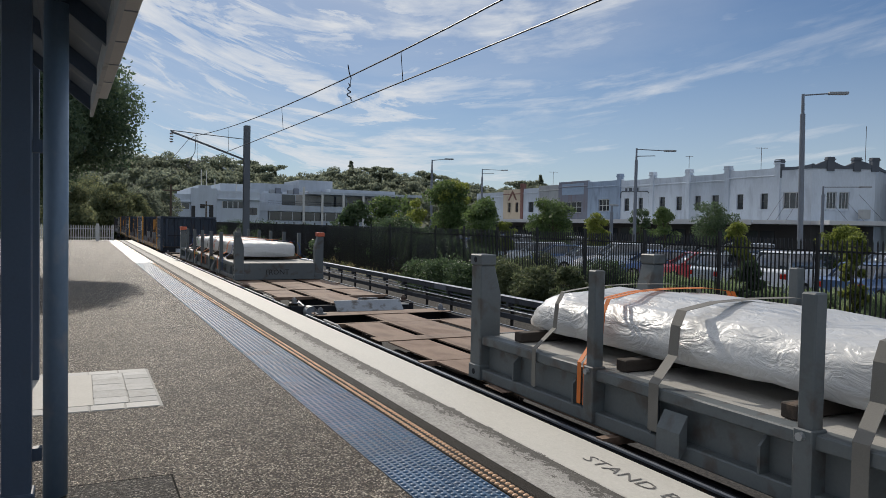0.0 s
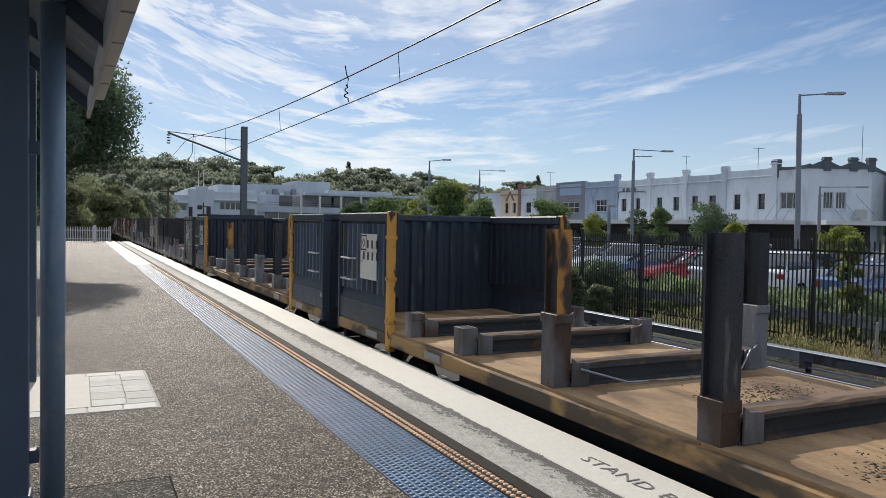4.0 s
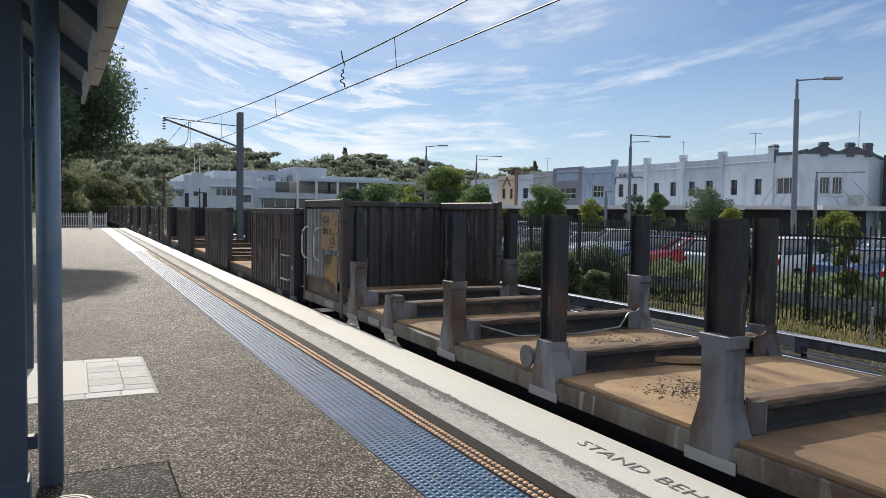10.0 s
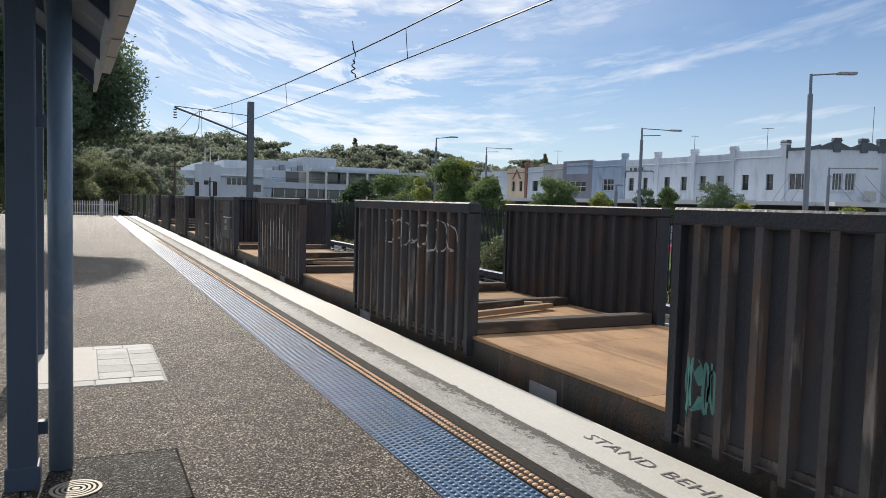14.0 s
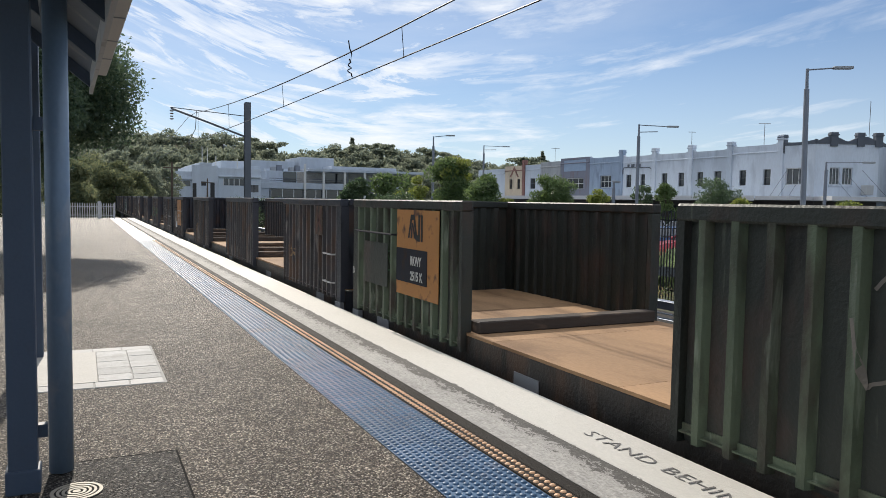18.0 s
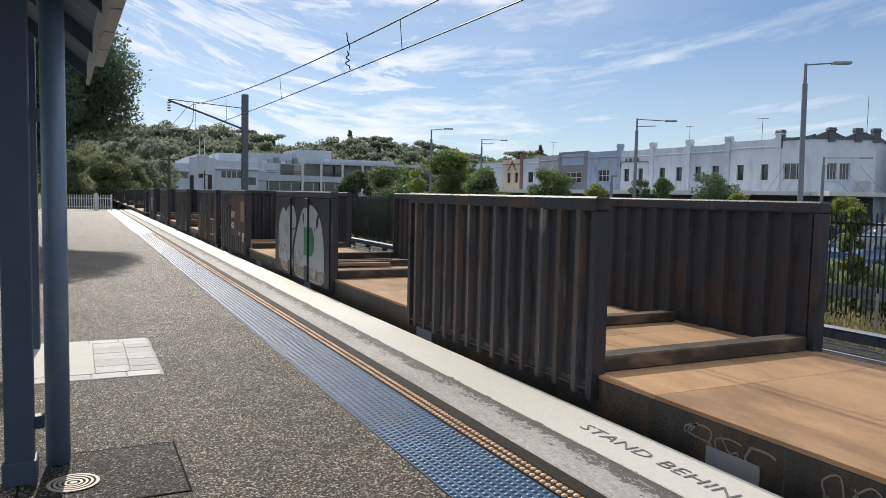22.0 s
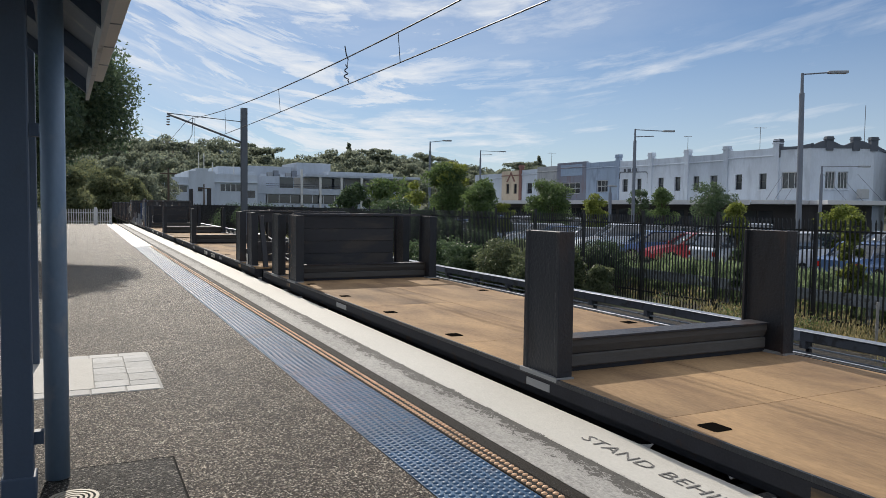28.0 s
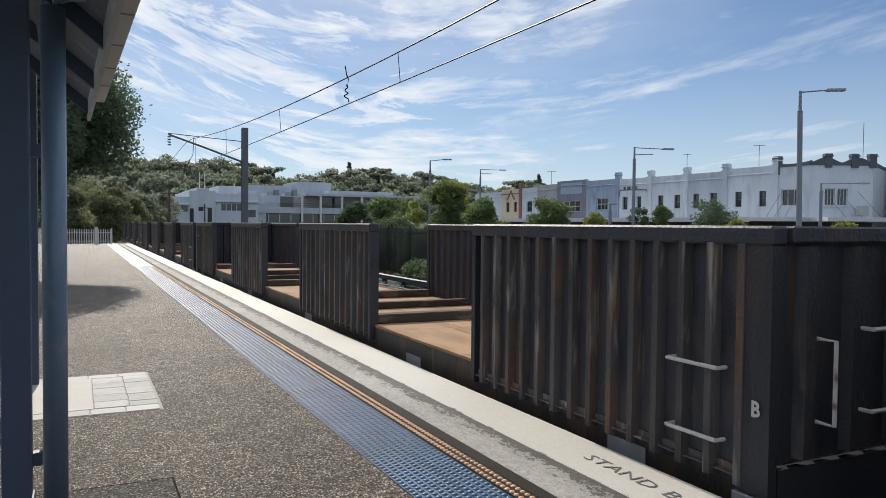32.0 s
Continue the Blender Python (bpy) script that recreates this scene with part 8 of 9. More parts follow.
def wrapped_load(y0, y1, seed, y_of, boxy):
    """A slab-like load wrapped in crumpled plastic film, on timber bearers, in the cradle's space."""
    ld = thing("wrapped_load", "long slab in crumpled plastic film strapped on a steel cradle", "wrapped load", pose(0, 0, 0), "wrapped loads")
    rng = random.Random(seed)
    base = 0.62 + UP
    ny, ring = 60, [(-0.86, 0.02), (-0.90, 0.12), (-0.86, 0.27), (-0.74, 0.36), (-0.45, 0.43), (0.0, 0.46), (0.45, 0.43), (0.74, 0.36), (0.86, 0.27), (0.90, 0.12), (0.86, 0.02), (0.3, 0.0), (-0.3, 0.0)]
    if boxy:
        ring = [(-0.88, 0.02), (-0.90, 0.12), (-0.90, 0.30), (-0.85, 0.39), (-0.5, 0.43), (0.0, 0.44), (0.5, 0.43), (0.85, 0.39), (0.90, 0.30), (0.90, 0.12), (0.88, 0.02), (0.3, 0.0), (-0.3, 0.0)]
    fine_ring = []
    for i in range(len(ring)):
        a, b = ring[i], ring[(i + 1) % len(ring)]
        for k in range(3):
            fine_ring.append((a[0] + (b[0] - a[0]) * k / 3, a[1] + (b[1] - a[1]) * k / 3))
    bm = B()
    rows = []
    for i in range(ny + 1):
        f = i / ny
        y = y0 + (y1 - y0) * f
        seg = y / 2.15 + seed * 0.31
        step = 0.92 + 0.10 * (math.sin(math.floor(seg) * 2.4 + seed) * 0.5 + 0.5) - 0.07 * max(0.0, 1 - 9 * abs(seg - round(seg)))
        taper = min(1.0, 0.72 + 12 * f, 0.72 + 12 * (1 - f)) * step
        row = []
        for x, z in fine_ring:
            w1 = noise.noise(Vector((x * 3, y * 1.3 + seed, z * 5))) * 0.06 + noise.noise(Vector((x * 9, y * 5, z * 11 + seed))) * 0.022
            row.append(bm.verts.new((x * (0.96 * taper ** 0.4) * (1 + w1 * 0.4), y + w1 * 0.5, base + z * taper + w1 * 0.5)))
        rows.append(row)
    k = len(fine_ring)
    for a, b in zip(rows, rows[1:]):
        for j in range(k):
            bm.faces.new((a[j], a[(j + 1) % k], b[(j + 1) % k], b[j]))
    bm.faces.new(rows[0][::-1])
    bm.faces.new(rows[-1])
    part("film", bm, plastic, ld, "crumpled clear plastic film", smooth=True)
    y = 11.47 - 1.55 * 6
    while y < y1 - 0.25:
        one_box("bearer", timber_dark, ld, -1.05, 1.05, y, y + 0.12, 0.522 + UP, 0.615 + UP, bevel=0.008)
        y += 1.55
    for yy, m, slant, wd in y_of:
        path = []
        for x, z in ((-1.215, 0.20), (-1.215, 0.54), (-0.97, 0.70), (-0.945, 0.92), (-0.88, 1.03), (-0.5, 1.075), (0, 1.085), (0.5, 1.075), (0.88, 1.03), (0.945, 0.92), (0.97, 0.70), (1.215, 0.54), (1.215, 0.20)):
            f = max(0.0, (x + 1.215) / 2.43) ** 0.6
            path.append(Vector((x, yy + slant * f, z + UP + (0.022 if abs(x) < 0.98 else 0.006))))
        bm = B()
        ribbon(bm, path, Vector((0, wd / 2, 0)))
        geo = bmesh.ops.extrude_face_region(bm, geom=bm.faces[:])
        for v in [v for v in geo["geom"] if isinstance(v, bmesh.types.BMVert)]:
            v.co += Vector((-0.003 if v.co.x < 0 else 0.003, 0, 0.003))
        part("strap", bm, m, ld, {"strap_orange": "orange webbing strap", "strap_grey": "grey webbing strap", "strap_blue": "blue webbing strap"}[m.name])
    return ld


# ---- the train's make-up: distance of each wagon's leading end behind the datum, metres ----
blue_w = wagon_stake(wagon_blue, wagon_yellow, "blue steel stake wagon with yellow corner posts and rusty deck", False, (1, 2, 3, 4), 4)
lead_w = wagon_stake(wagon_blue, wagon_yellow, "blue steel stake wagon with yellow corner posts and one empty pocket", False, (1, 2, 3, 5), 2)
grey_w = wagon_stake(wagon_grey, wagon_grey, "weathered grey steel stake wagon with rust stains", True, (2, 3, 4, 6), -1)
last_w = wagon_stake(wagon_grey, wagon_grey, "weathered grey steel stake wagon with rusty lower panels", True, (1, 2, 3, 5), -1)
brown_w = wagon_walled(rust_dark, "dark rusty long flat wagon with ribbed steel side walls")
green_w = wagon_walled(rust_green, "faded green long flat wagon with ribbed rusty side walls")
flat_a = wagon_flat(False, "flat wagon with bare rusty deck, post frames, timber bulkhead")
flat_b = wagon_flat(True, "flat wagon with bare rusty deck, post frames, timber bulkhead")
skel = wagon_skeletal("rusty skeletal container wagon carrying a load cradle")

TRAIN = []      # (object, lead, drop)


def add(src, lead, used=[]):
    ob = src if src not in used else copy_thing(src, pose(0, 0, 0))
    used.append(src)
    TRAIN.append((ob, lead, 0.0))
    return ob


add(skel, -11.15)
add(skel, 14.10)
B1 = add(lead_w, 39.44)
B2 = add(blue_w, 54.25)
B3 = add(blue_w, 69.6)
B4 = add(grey_w, 84.95)
B5 = add(grey_w, 100.0)
B6 = add(blue_w, 115.45)
B7 = add(blue_w, 130.95)
B8 = add(grey_w, 146.15)
W1 = add(brown_w, 161.4)
W2 = add(brown_w, 185.7)
W3 = add(brown_w, 209.85)
W4 = add(brown_w, 234.0)
W5 = add(green_w, 258.15)
W6 = add(brown_w, 282.2)
W7 = add(brown_w, 306.52)
W8 = add(brown_w, 330.78)
W9 = add(brown_w, 355.05)
F1 = add(flat_a, 379.3)
add(flat_b, 395.05)
F3 = add(flat_a, 410.9)
F4 = add(flat_b, 426.6)
F5 = add(flat_a, 442.35)
F6 = add(flat_b, 458.15)
B9 = add(last_w, 473.95)
W10 = add(brown_w, 489.45)
add(brown_w, 513.6)
add(brown_w, 537.75)

C1 = cradle(False)
C2 = copy_thing(C1, pose(0, 0, 0))
lettering("lettering", "FRONT", 0.20, pose(-0.40, 0.016, 0.155 + UP, 90, 0, 0), ink, C2, "", 1.0, 0.001)
L1 = wrapped_load(1.0, C_LEN - 0.38, 3, [(10.98, strap_grey, 0.15, 0.06), (10.30, strap_orange, 0.45, 0.05), (10.22, strap_orange, 0.47, 0.05), (9.42, strap_grey, 0.30, 0.10), (7.85, strap_grey, 0.30, 0.10), (6.6, strap_grey, 0.2, 0.09), (5.2, strap_orange, 0, 0.07), (3.0, strap_grey, -0.4, 0.07)], False)
L2 = wrapped_load(1.5, C_LEN - 1.35, 8, [(2.0, strap_blue, -0.5, 0.06), (2.75, strap_orange, -0.5, 0.06), (2.88, strap_orange, -0.5, 0.06), (4.35, strap_grey, -0.7, 0.12), (5.15, strap_orange, -0.4, 0.05), (5.32, strap_orange, -0.3, 0.05),
                                          (6.1, strap_orange, -0.6, 0.07), (6.75, strap_grey, -0.8, 0.11), (7.9, strap_orange, -0.5, 0.07), (8.25, strap_grey, -0.6, 0.10), (9.3, strap_grey, -0.5, 0.10), (10.3, strap_orange, -0.5, 0.07), (10.55, strap_blue, -0.4, 0.06)], True)
for o, lead, drop in ((C1, -5.37, 0.0), (L1, -5.37, 0.05), (C2, 20.15, 0.0), (L2, 20.15, 0.05)):
    TRAIN.append((o, lead, drop))



# ---- plates, stencils and sprayed paint on the wagons ----
def facing(y, z, proud):
    """A pose on the near side: text runs towards the wagon's leading end, upright."""
    return pose(-HW - proud, y, z + UP, 90, 0, -90)


def side_plate(w, y0, y1, z0, z1, material, label="", proud=0.004, name="sign_plate"):
    bm = B()
    box(bm, -HW - proud - 0.006, -HW - proud, y0, y1, z0 + UP, z1 + UP)
    return part(name, bm, material, w, label)


def words(w, text, size, y, z, material, proud, squeeze=0.9):
    return lettering("lettering", text, size, facing(y, z, proud), material, w, "", squeeze, 0.0008, 0.003 * size / 0.1)


def bars(w, y, z, count, size, material, proud):
    for k in range(count):
        bm = B()
        box(bm, -HW - proud - 0.001, -HW - proud, y - 0.06 - k * size * 1.5, y - k * size * 1.5, z + UP, z + size + UP)
        part("marking_bar", bm, material, w)


def diamond(w, y, z, s, material, proud):
    """A square outline with a diamond in it."""
    x0, x1 = -HW - proud - 0.001, -HW - proud
    bm = B()
    t = s * 0.10
    for a, b, c, d in ((0, s, 0, t), (0, s, s - t, s), (0, t, t, s - t), (s - t, s, t, s - t)):
        box(bm, x0, x1, y - b, y - a, z + c + UP, z + d + UP)
    k, h = s * 0.30, s / 2
    o, i = [], []
    for j in range(4):
        a = math.pi / 2 * j
        o.append((y - h + k * math.cos(a), z + h + k * math.sin(a) + UP))
        i.append((y - h + k * 0.6 * math.cos(a), z + h + k * 0.6 * math.sin(a) + UP))
    vo, vi = [bm.verts.new((x0, *p)) for p in o], [bm.verts.new((x0, *p)) for p in i]
    for j in range(4):
        bm.faces.new((vo[j], vo[(j + 1) % 4], vi[(j + 1) % 4], vi[j]))
    part("emblem", bm, material, w)


def emblem_bars(w, y, z, s, material, proud):
    """Angular parallel bands, drawn as plain shapes."""
    x = -HW - proud - 0.001
    for pts in (((0, 0), (0.12, 0), (0.30, 0.62), (0.55, 0.62), (0.72, 0.08), (0.60, 0.08), (0.48, 0.48), (0.38, 0.48), (0.22, 0.0)),
                ((0.30, 0.0), (0.40, 0.0), (0.43, 0.30), (0.52, 0.02), (0.74, -0.06), (0.90, -0.06), (0.90, 0.62), (0.78, 0.62), (0.78, 0.10), (0.60, 0.10), (0.46, 0.40), (0.36, 0.40)),
                ((0.95, -0.06), (1.06, -0.06), (1.06, 0.62), (0.95, 0.62))):
        bm = B()
        bm.faces.new([bm.verts.new((x, y - p[0] * s, z + p[1] * s + UP)) for p in pts])
        bmesh.ops.triangulate(bm, faces=bm.faces[:])
        part("emblem_band", bm, material, w)
        x -= 0.0006


def wall_x(y, panel):
    """How far out the ribbed wall stands at y, for paint that follows the ribs."""
    if isinstance(panel, float):
        return panel
    y0, y1, n = panel
    u = (y - y0 - 0.10) / ((y1 - y0 - 0.20) / n)
    d = abs(u - math.floor(u) - 0.5) * (y1 - y0 - 0.20) / n
    base = HW - SHEET
    if y < y0 + 0.1 or y > y1 - 0.1:
        return HW - 0.004
    if d < 0.028:
        return base + RIB_D
    if d < 0.0465:
        return base + RIB_D * (0.0465 - d) / 0.0185
    return base


def stroke(bm, pts, width, panel):
    """A band of paint on the ribbed wall through (y, z) points, smoothed."""
    P = [Vector(p) for p in pts]
    out = []
    for i in range(len(P) - 1):
        a, b, c, d = P[max(i - 1, 0)], P[i], P[i + 1], P[min(i + 2, len(P) - 1)]
        n = max(3, int((c - b).length / 0.028))
        for k in range(n):
            t = k / n
            out.append(0.5 * ((2 * b) + (c - a) * t + (2 * a - 5 * b + 4 * c - d) * t * t + (3 * b - a - 3 * c + d) * t ** 3))
    out.append(P[-1])
    prev = None
    for i, p in enumerate(out):
        q = out[min(i + 1, len(out) - 1)] - out[max(i - 1, 0)]
        if q.length < 1e-6:
            continue
        nrm = Vector((-q.y, q.x)).normalized() * width / 2
        row = []
        for s in (-1, 1):
            y, z = p.x + s * nrm.x, p.y + s * nrm.y
            row.append(bm.verts.new((-wall_x(y, panel) - 0.004, y, z + UP)))
        if prev:
            bm.faces.new((prev[0], prev[1], row[1], row[0]))
        prev = row


def tag_paint(w, panel, y0, y1, z0, z1, material, seed, loops=6, width=0.035, fill=None):
    """Sprayed scrawl that cannot be read: looping strokes over a stretch of wall."""
    rng = random.Random(seed)
    if fill is not None:
        for k in range(loops):
            f = (k + 0.5) / loops
            cy, hw_, h = y1 + (y0 - y1) * f, (y1 - y0) / loops * 0.42, (z1 - z0)
            bm = B()
            for zz in np.arange(z0 + h * rng.uniform(0, 0.12), z1 - h * rng.uniform(0, 0.15), 0.05):
                r = hw_ * (0.75 + 0.25 * math.sin(zz * 9 + seed + k))
                stroke(bm, [(cy - r, zz), (cy, zz + rng.uniform(-0.008, 0.008)), (cy + r, zz)], 0.052, panel)
            part("sprayed_fill", bm, fill, w)
    for k in range(loops):
        f = (k + 0.5) / loops
        cy, h = y1 + (y0 - y1) * f, z1 - z0
        hw_ = (y1 - y0) / loops * 0.62
        pts = []
        a0, turn = rng.uniform(0, 6.28), rng.choice((-1, 1))
        for j in range(rng.randint(6, 9)):
            a = a0 + turn * j * rng.uniform(0.7, 1.15)
            pts.append((cy + hw_ * math.cos(a) * rng.uniform(0.5, 1), z0 + h * (0.5 + 0.5 * math.sin(a) * rng.uniform(0.55, 1))))
        bm = B()
        stroke(bm, pts, width * rng.uniform(0.8, 1.2), panel)
        part("sprayed_line", bm, material, w)


def flat_stroke(w, pts, width, material, x, name="sprayed_line"):
    bm = B()
    rows = []
    P = [Vector(p) for p in pts]
    for i, p in enumerate(P):
        q = P[min(i + 1, len(P) - 1)] - P[max(i - 1, 0)]
        n = Vector((-q.y, q.x)).normalized() * width / 2
        rows.append((bm.verts.new((x, p.x - n.x, p.y - n.y + UP)), bm.verts.new((x, p.x + n.x, p.y + n.y + UP))))
    for a, b in zip(rows, rows[1:]):
        bm.faces.new((a[0], a[1], b[1], b[0]))
    part(name, bm, material, w)


# stake wagons: white data plates near the trailing end
for w, code, num in ((B1, "RKBY", "20461 L"), (B2, None, None), (B3, "RKBY", "20286 M"), (B6, "RKBY", "20352F"), (B7, "RKBY", "20517 J")):
    side_plate(w, 12.94, 13.56, 0.855, 1.475, plate_white, "white data plate with rust spots")
    p = 0.011
    diamond(w, 13.54, 1.245, 0.215, ink, p)
    if code:
        words(w, code, 0.135, 13.305, 1.205, ink, p, 0.80)
        words(w, num, 0.135, 13.47, 1.085, ink, p, 0.80)
        for k, row in enumerate(("CAP  70  TONNES", "TARE 22  TONNES", "UL  14.2  METRES")):
            words(w, row, 0.055, 13.53, 1.015 - 0.062 * k, ink, p, 0.95)
    else:
        bars(w, 13.3, 1.28, 3, 0.11, ink, p)
        bars(w, 13.45, 1.12, 4, 0.11, ink, p)
for w, y in ((B1, 13.9), (B6, 13.9), (B7, 13.3)):
    side_plate(w, y - 0.75, y - 0.66, 0.32, 0.45, plate_pale, "", 0.0, "small_label")
for w, code, num, top, low in ((B4, "RKAY", "20889  P", plate_tan, plate_tan), (B5, "RCAY", "20999 B", plate_white, plate_rust), (B8, "RCAY", "20547  B", plate_tan, sill_yellow), (B9, "RKAY", "20898 X", plate_white, plate_rust)):
    side_plate(w, 12.70, 13.50, 0.98, 1.56, top, "rust-stained pale data plate")
    side_plate(w, 12.72, 13.36, 0.32, 0.90, low, "rust-stained patch plate", 0.003)
    words(w, code, 0.15, 13.44, 1.40, ink, 0.011, 0.8)
    words(w, num, 0.13, 13.44, 1.22, ink, 0.011, 0.85)
    diamond(w, 13.05, 1.02, 0.15, ink, 0.011)
    for y in (14.35, 13.66, 0.22, 0.71):
        grab(w, [(-HW + 0.02, y, 1.31 + UP), (-HW - 0.04, y, 1.30 + UP), (-HW - 0.085, y, 1.24 + UP), (-HW - 0.09, y, 1.17 + UP), (-HW - 0.09, y, 0.92 + UP), (-HW - 0.085, y, 0.85 + UP), (-HW - 0.04, y, 0.79 + UP), (-HW + 0.02, y, 0.78 + UP)], 0.016)
side_plate(B4, 0.75, 1.25, 0.98, 1.48, plate_pale, "plain pale grey plate")
side_plate(B8, 1.35, 1.95, 0.52, 0.95, plate_tan, "rust-stained patch plate")
bm = B()
prism(bm, [(-HW + 0.2, 1.74 + UP), (HW - 0.2, 1.74 + UP), (HW - 0.2, 1.86 + UP), (-HW + 0.2, 1.86 + UP)], "y", 0.05, 0.35)
part("raised_end_cap", bm, wagon_blue, B4, "raised dark end rail")
for w in (B1, B3, B5, B8, B9):
    words(w, "A" if w is not B9 else "B", 0.11, 0.10, 0.42, stencil_white, 0.009)
tag_paint(B7, HW + 0.0, 12.5, 14.1, 0.26, 0.52, spray_white, 210, 6, 0.022)
tag_paint(B2, HW + 0.0, 0.3, 1.95, 0.20, 0.42, spray_dim, 211, 6, 0.02)

# walled wagons: plates and stencils by the trailing end, a marker plate at the leading end
for w in (W1, W2, W6, W7):
    side_plate(w, 0.92, 1.32, 1.02, 1.50, plate_rust if w is not W2 else plate_tan, "small rusty marker plate")
    for pts in ([(1.28, 1.08), (0.96, 1.45)], [(0.96, 1.08), (1.28, 1.45)]):
        flat_stroke(w, pts, 0.075, plate_rust if w is W2 else plate_redbrown, -HW - 0.0125, "marker_cross")
PL = (20.52, 21.74, 0.46, 1.50)


def rear_plate(w, m, code, num, z_text, ink_mat, tone, split=None, size=0.15, back=None):
    side_plate(w, PL[0], PL[1], PL[2], PL[3], m, tone)
    if split is not None:
        side_plate(w, PL[0] + 0.002, PL[1] - 0.5, PL[2] + 0.05, PL[2] + 0.52, split, "white stencil panel", 0.011)
    y = PL[1] - ((0.45 if split is None else 0.56) if back is None else back)
    words(w, code, size, y, z_text + 1.2 * size, ink_mat, 0.0185, 0.72)
    words(w, num, size, y, z_text, ink_mat, 0.0185, 0.8)


side_plate(W1, 20.34, 21.62, 0.36, 1.53, plate_tan, "peeling tan sign board with dark angular bands")
side_plate(W1, 20.36, 21.61, 0.74, 1.11, plate_brown, "dark brown repaint panel", 0.0105)
emblem_bars(W1, 21.36, 1.16, 0.60, plate_brown, 0.012)
words(W1, "RKWY", 0.155, 21.28, 0.955, stencil_white, 0.0185, 0.72)
words(W1, "4178 A", 0.155, 21.32, 0.775, stencil_white, 0.0185, 0.95)
for k, row in enumerate(("CAPACITY", "50 t", "TARE", "26 t", "UL 23.8")):
    words(W1, row, 0.065, 21.595, 1.03 - 0.075 * k, stencil_white, 0.0185, 0.78)
diamond(W1, 20.66, 0.80, 0.24, stencil_white, 0.0185)
side_plate(W1, 20.92, 21.30, 0.45, 0.58, plate_white, "torn white label", 0.011, "small_label")
side_plate(W1, 22.15, 22.95, 0.52, 1.08, rust_green, "dull green patch plate")
tag_paint(W1, W_PANELS[3], 22.25, 22.85, 0.68, 0.98, spray_dim, 41, 4, 0.02)
rear_plate(W2, plate_redbrown, "RKWY", "2941 D", 0.60, ink, "rusty red sign board", plate_white, 0.175)
diamond(W2, PL[0] + 0.28, 0.78, 0.20, ink, 0.0185)
side_plate(W2, 22.05, 22.75, 0.42, 1.08, rust_green, "dull green patch plate")
tag_paint(W2, W_PANELS[3], 22.1, 22.7, 0.6, 1.0, spray_teal, 42, 6, 0.02)
side_plate(W2, 22.1, 22.32, 0.44, 0.60, plate_white, "small white label", 0.011, "small_label")
rear_plate(W3, rust_dark, "RKWY", "2611 C", 0.7, stencil_white, "dark rusty sign board")
rear_plate(W4, rust_dark, "RKWY", "2557Y", 0.78, stencil_white, "dark sign board with orange scrawl")
for k, row in enumerate(("CAPACITY", "50 t", "UL 23.8")):
    words(W4, row, 0.06, PL[1] - 0.35, 0.70 - 0.09 * k, stencil_white, 0.0185, 0.85)
tag_paint(W4, HW + 0.016, 20.5, 21.7, 1.18, 1.56, spray_orange, 43, 7, 0.03)
rear_plate(W5, plate_orange, "RKWY", "2515 K", 0.66, stencil_white, "orange sign board with dark angular bands")
side_plate(W5, PL[0] + 0.3, PL[1] - 0.01, 0.62, 1.03, under_black, "dark stencil panel", 0.0105)
emblem_bars(W5, PL[1] - 0.30, 1.16, 0.46, ink, 0.012)
side_plate(W5, 22.05, 22.9, 0.48, 1.05, rust_green, "pale green patch plate")
tag_paint(W5, W_PANELS[3], 22.1, 22.85, 0.62, 1.0, spray_green, 44, 5, 0.02)
rear_plate(W6, plate_orange, "RKWY", "2973", 0.62, stencil_white, "rusty orange sign board")
side_plate(W6, 21.80, 22.62, 0.36, 1.02, plate_swirl, "brown plate with pale smeared paint")
side_plate(W6, 21.80, 22.10, 0.36, 0.60, plate_white, "small white label with a pale blue mark", 0.011, "small_label")
side_plate(W6, 21.86, 21.97, 0.40, 0.54, mat("label_pale_blue", (0.30, 0.45, 0.66), 0.6), "pale blue mark", 0.018, "label_mark")
tag_paint(W6, HW + 0.016, 20.5, 21.6, 0.5, 0.95, spray_dim, 45, 5, 0.025)
rear_plate(W7, plate_redbrown, "RKWY", "3008 A", 0.72, stencil_white, "rusty red sign board covered with white scrawl")
side_plate(W7, PL[0] + 0.35, PL[1] - 0.01, 0.62, 1.06, under_black, "dark stencil panel", 0.0105)
tag_paint(W7, HW + 0.016, 20.4, 21.6, 1.08, 1.48, spray_white, 46, 6, 0.035)
side_plate(W7, 20.1, 21.9, 0.34, 0.61, plate_mottled, "mottled tan and brown patch plate", 0.003)
tag_paint(W7, W_PANELS[3], 21.9, 23.2, 0.38, 0.86, plate_tan, 47, 4, 0.03)
rear_plate(W8, plate_redbrown, "RKWY", "4015", 0.64, plate_white, "large red-brown rusty sign board with white stencils", None, 0.225, 0.06)
side_plate(W8, 19.95, 20.518, 0.46, 1.50, plate_redbrown, "red-brown rusty sheet")
side_plate(W8, PL[0] - 0.45, PL[0] - 0.05, 0.85, 1.35, plate_tan, "faded pale poster remains", 0.0105, "poster_remains")
tag_paint(W8, W_PANELS[3], 21.8, 22.1, 0.45, 0.95, spray_dim, 48, 3, 0.03)
side_plate(W8, PL[0] - 0.42, PL[0] - 0.24, 0.36, 0.58, plate_white, "small pale rusty label", 0.011, "small_label")
side_plate(W8, PL[0] + 0.02, PL[0] + 0.22, 0.50, 0.58, mat("label_blue", (0.18, 0.33, 0.55), 0.6), "small blue label", 0.011, "small_label")
rear_plate(W9, rust_dark, "RKSY", "2564 S", 0.85, stencil_white, "dark brown sign board with white stencils")
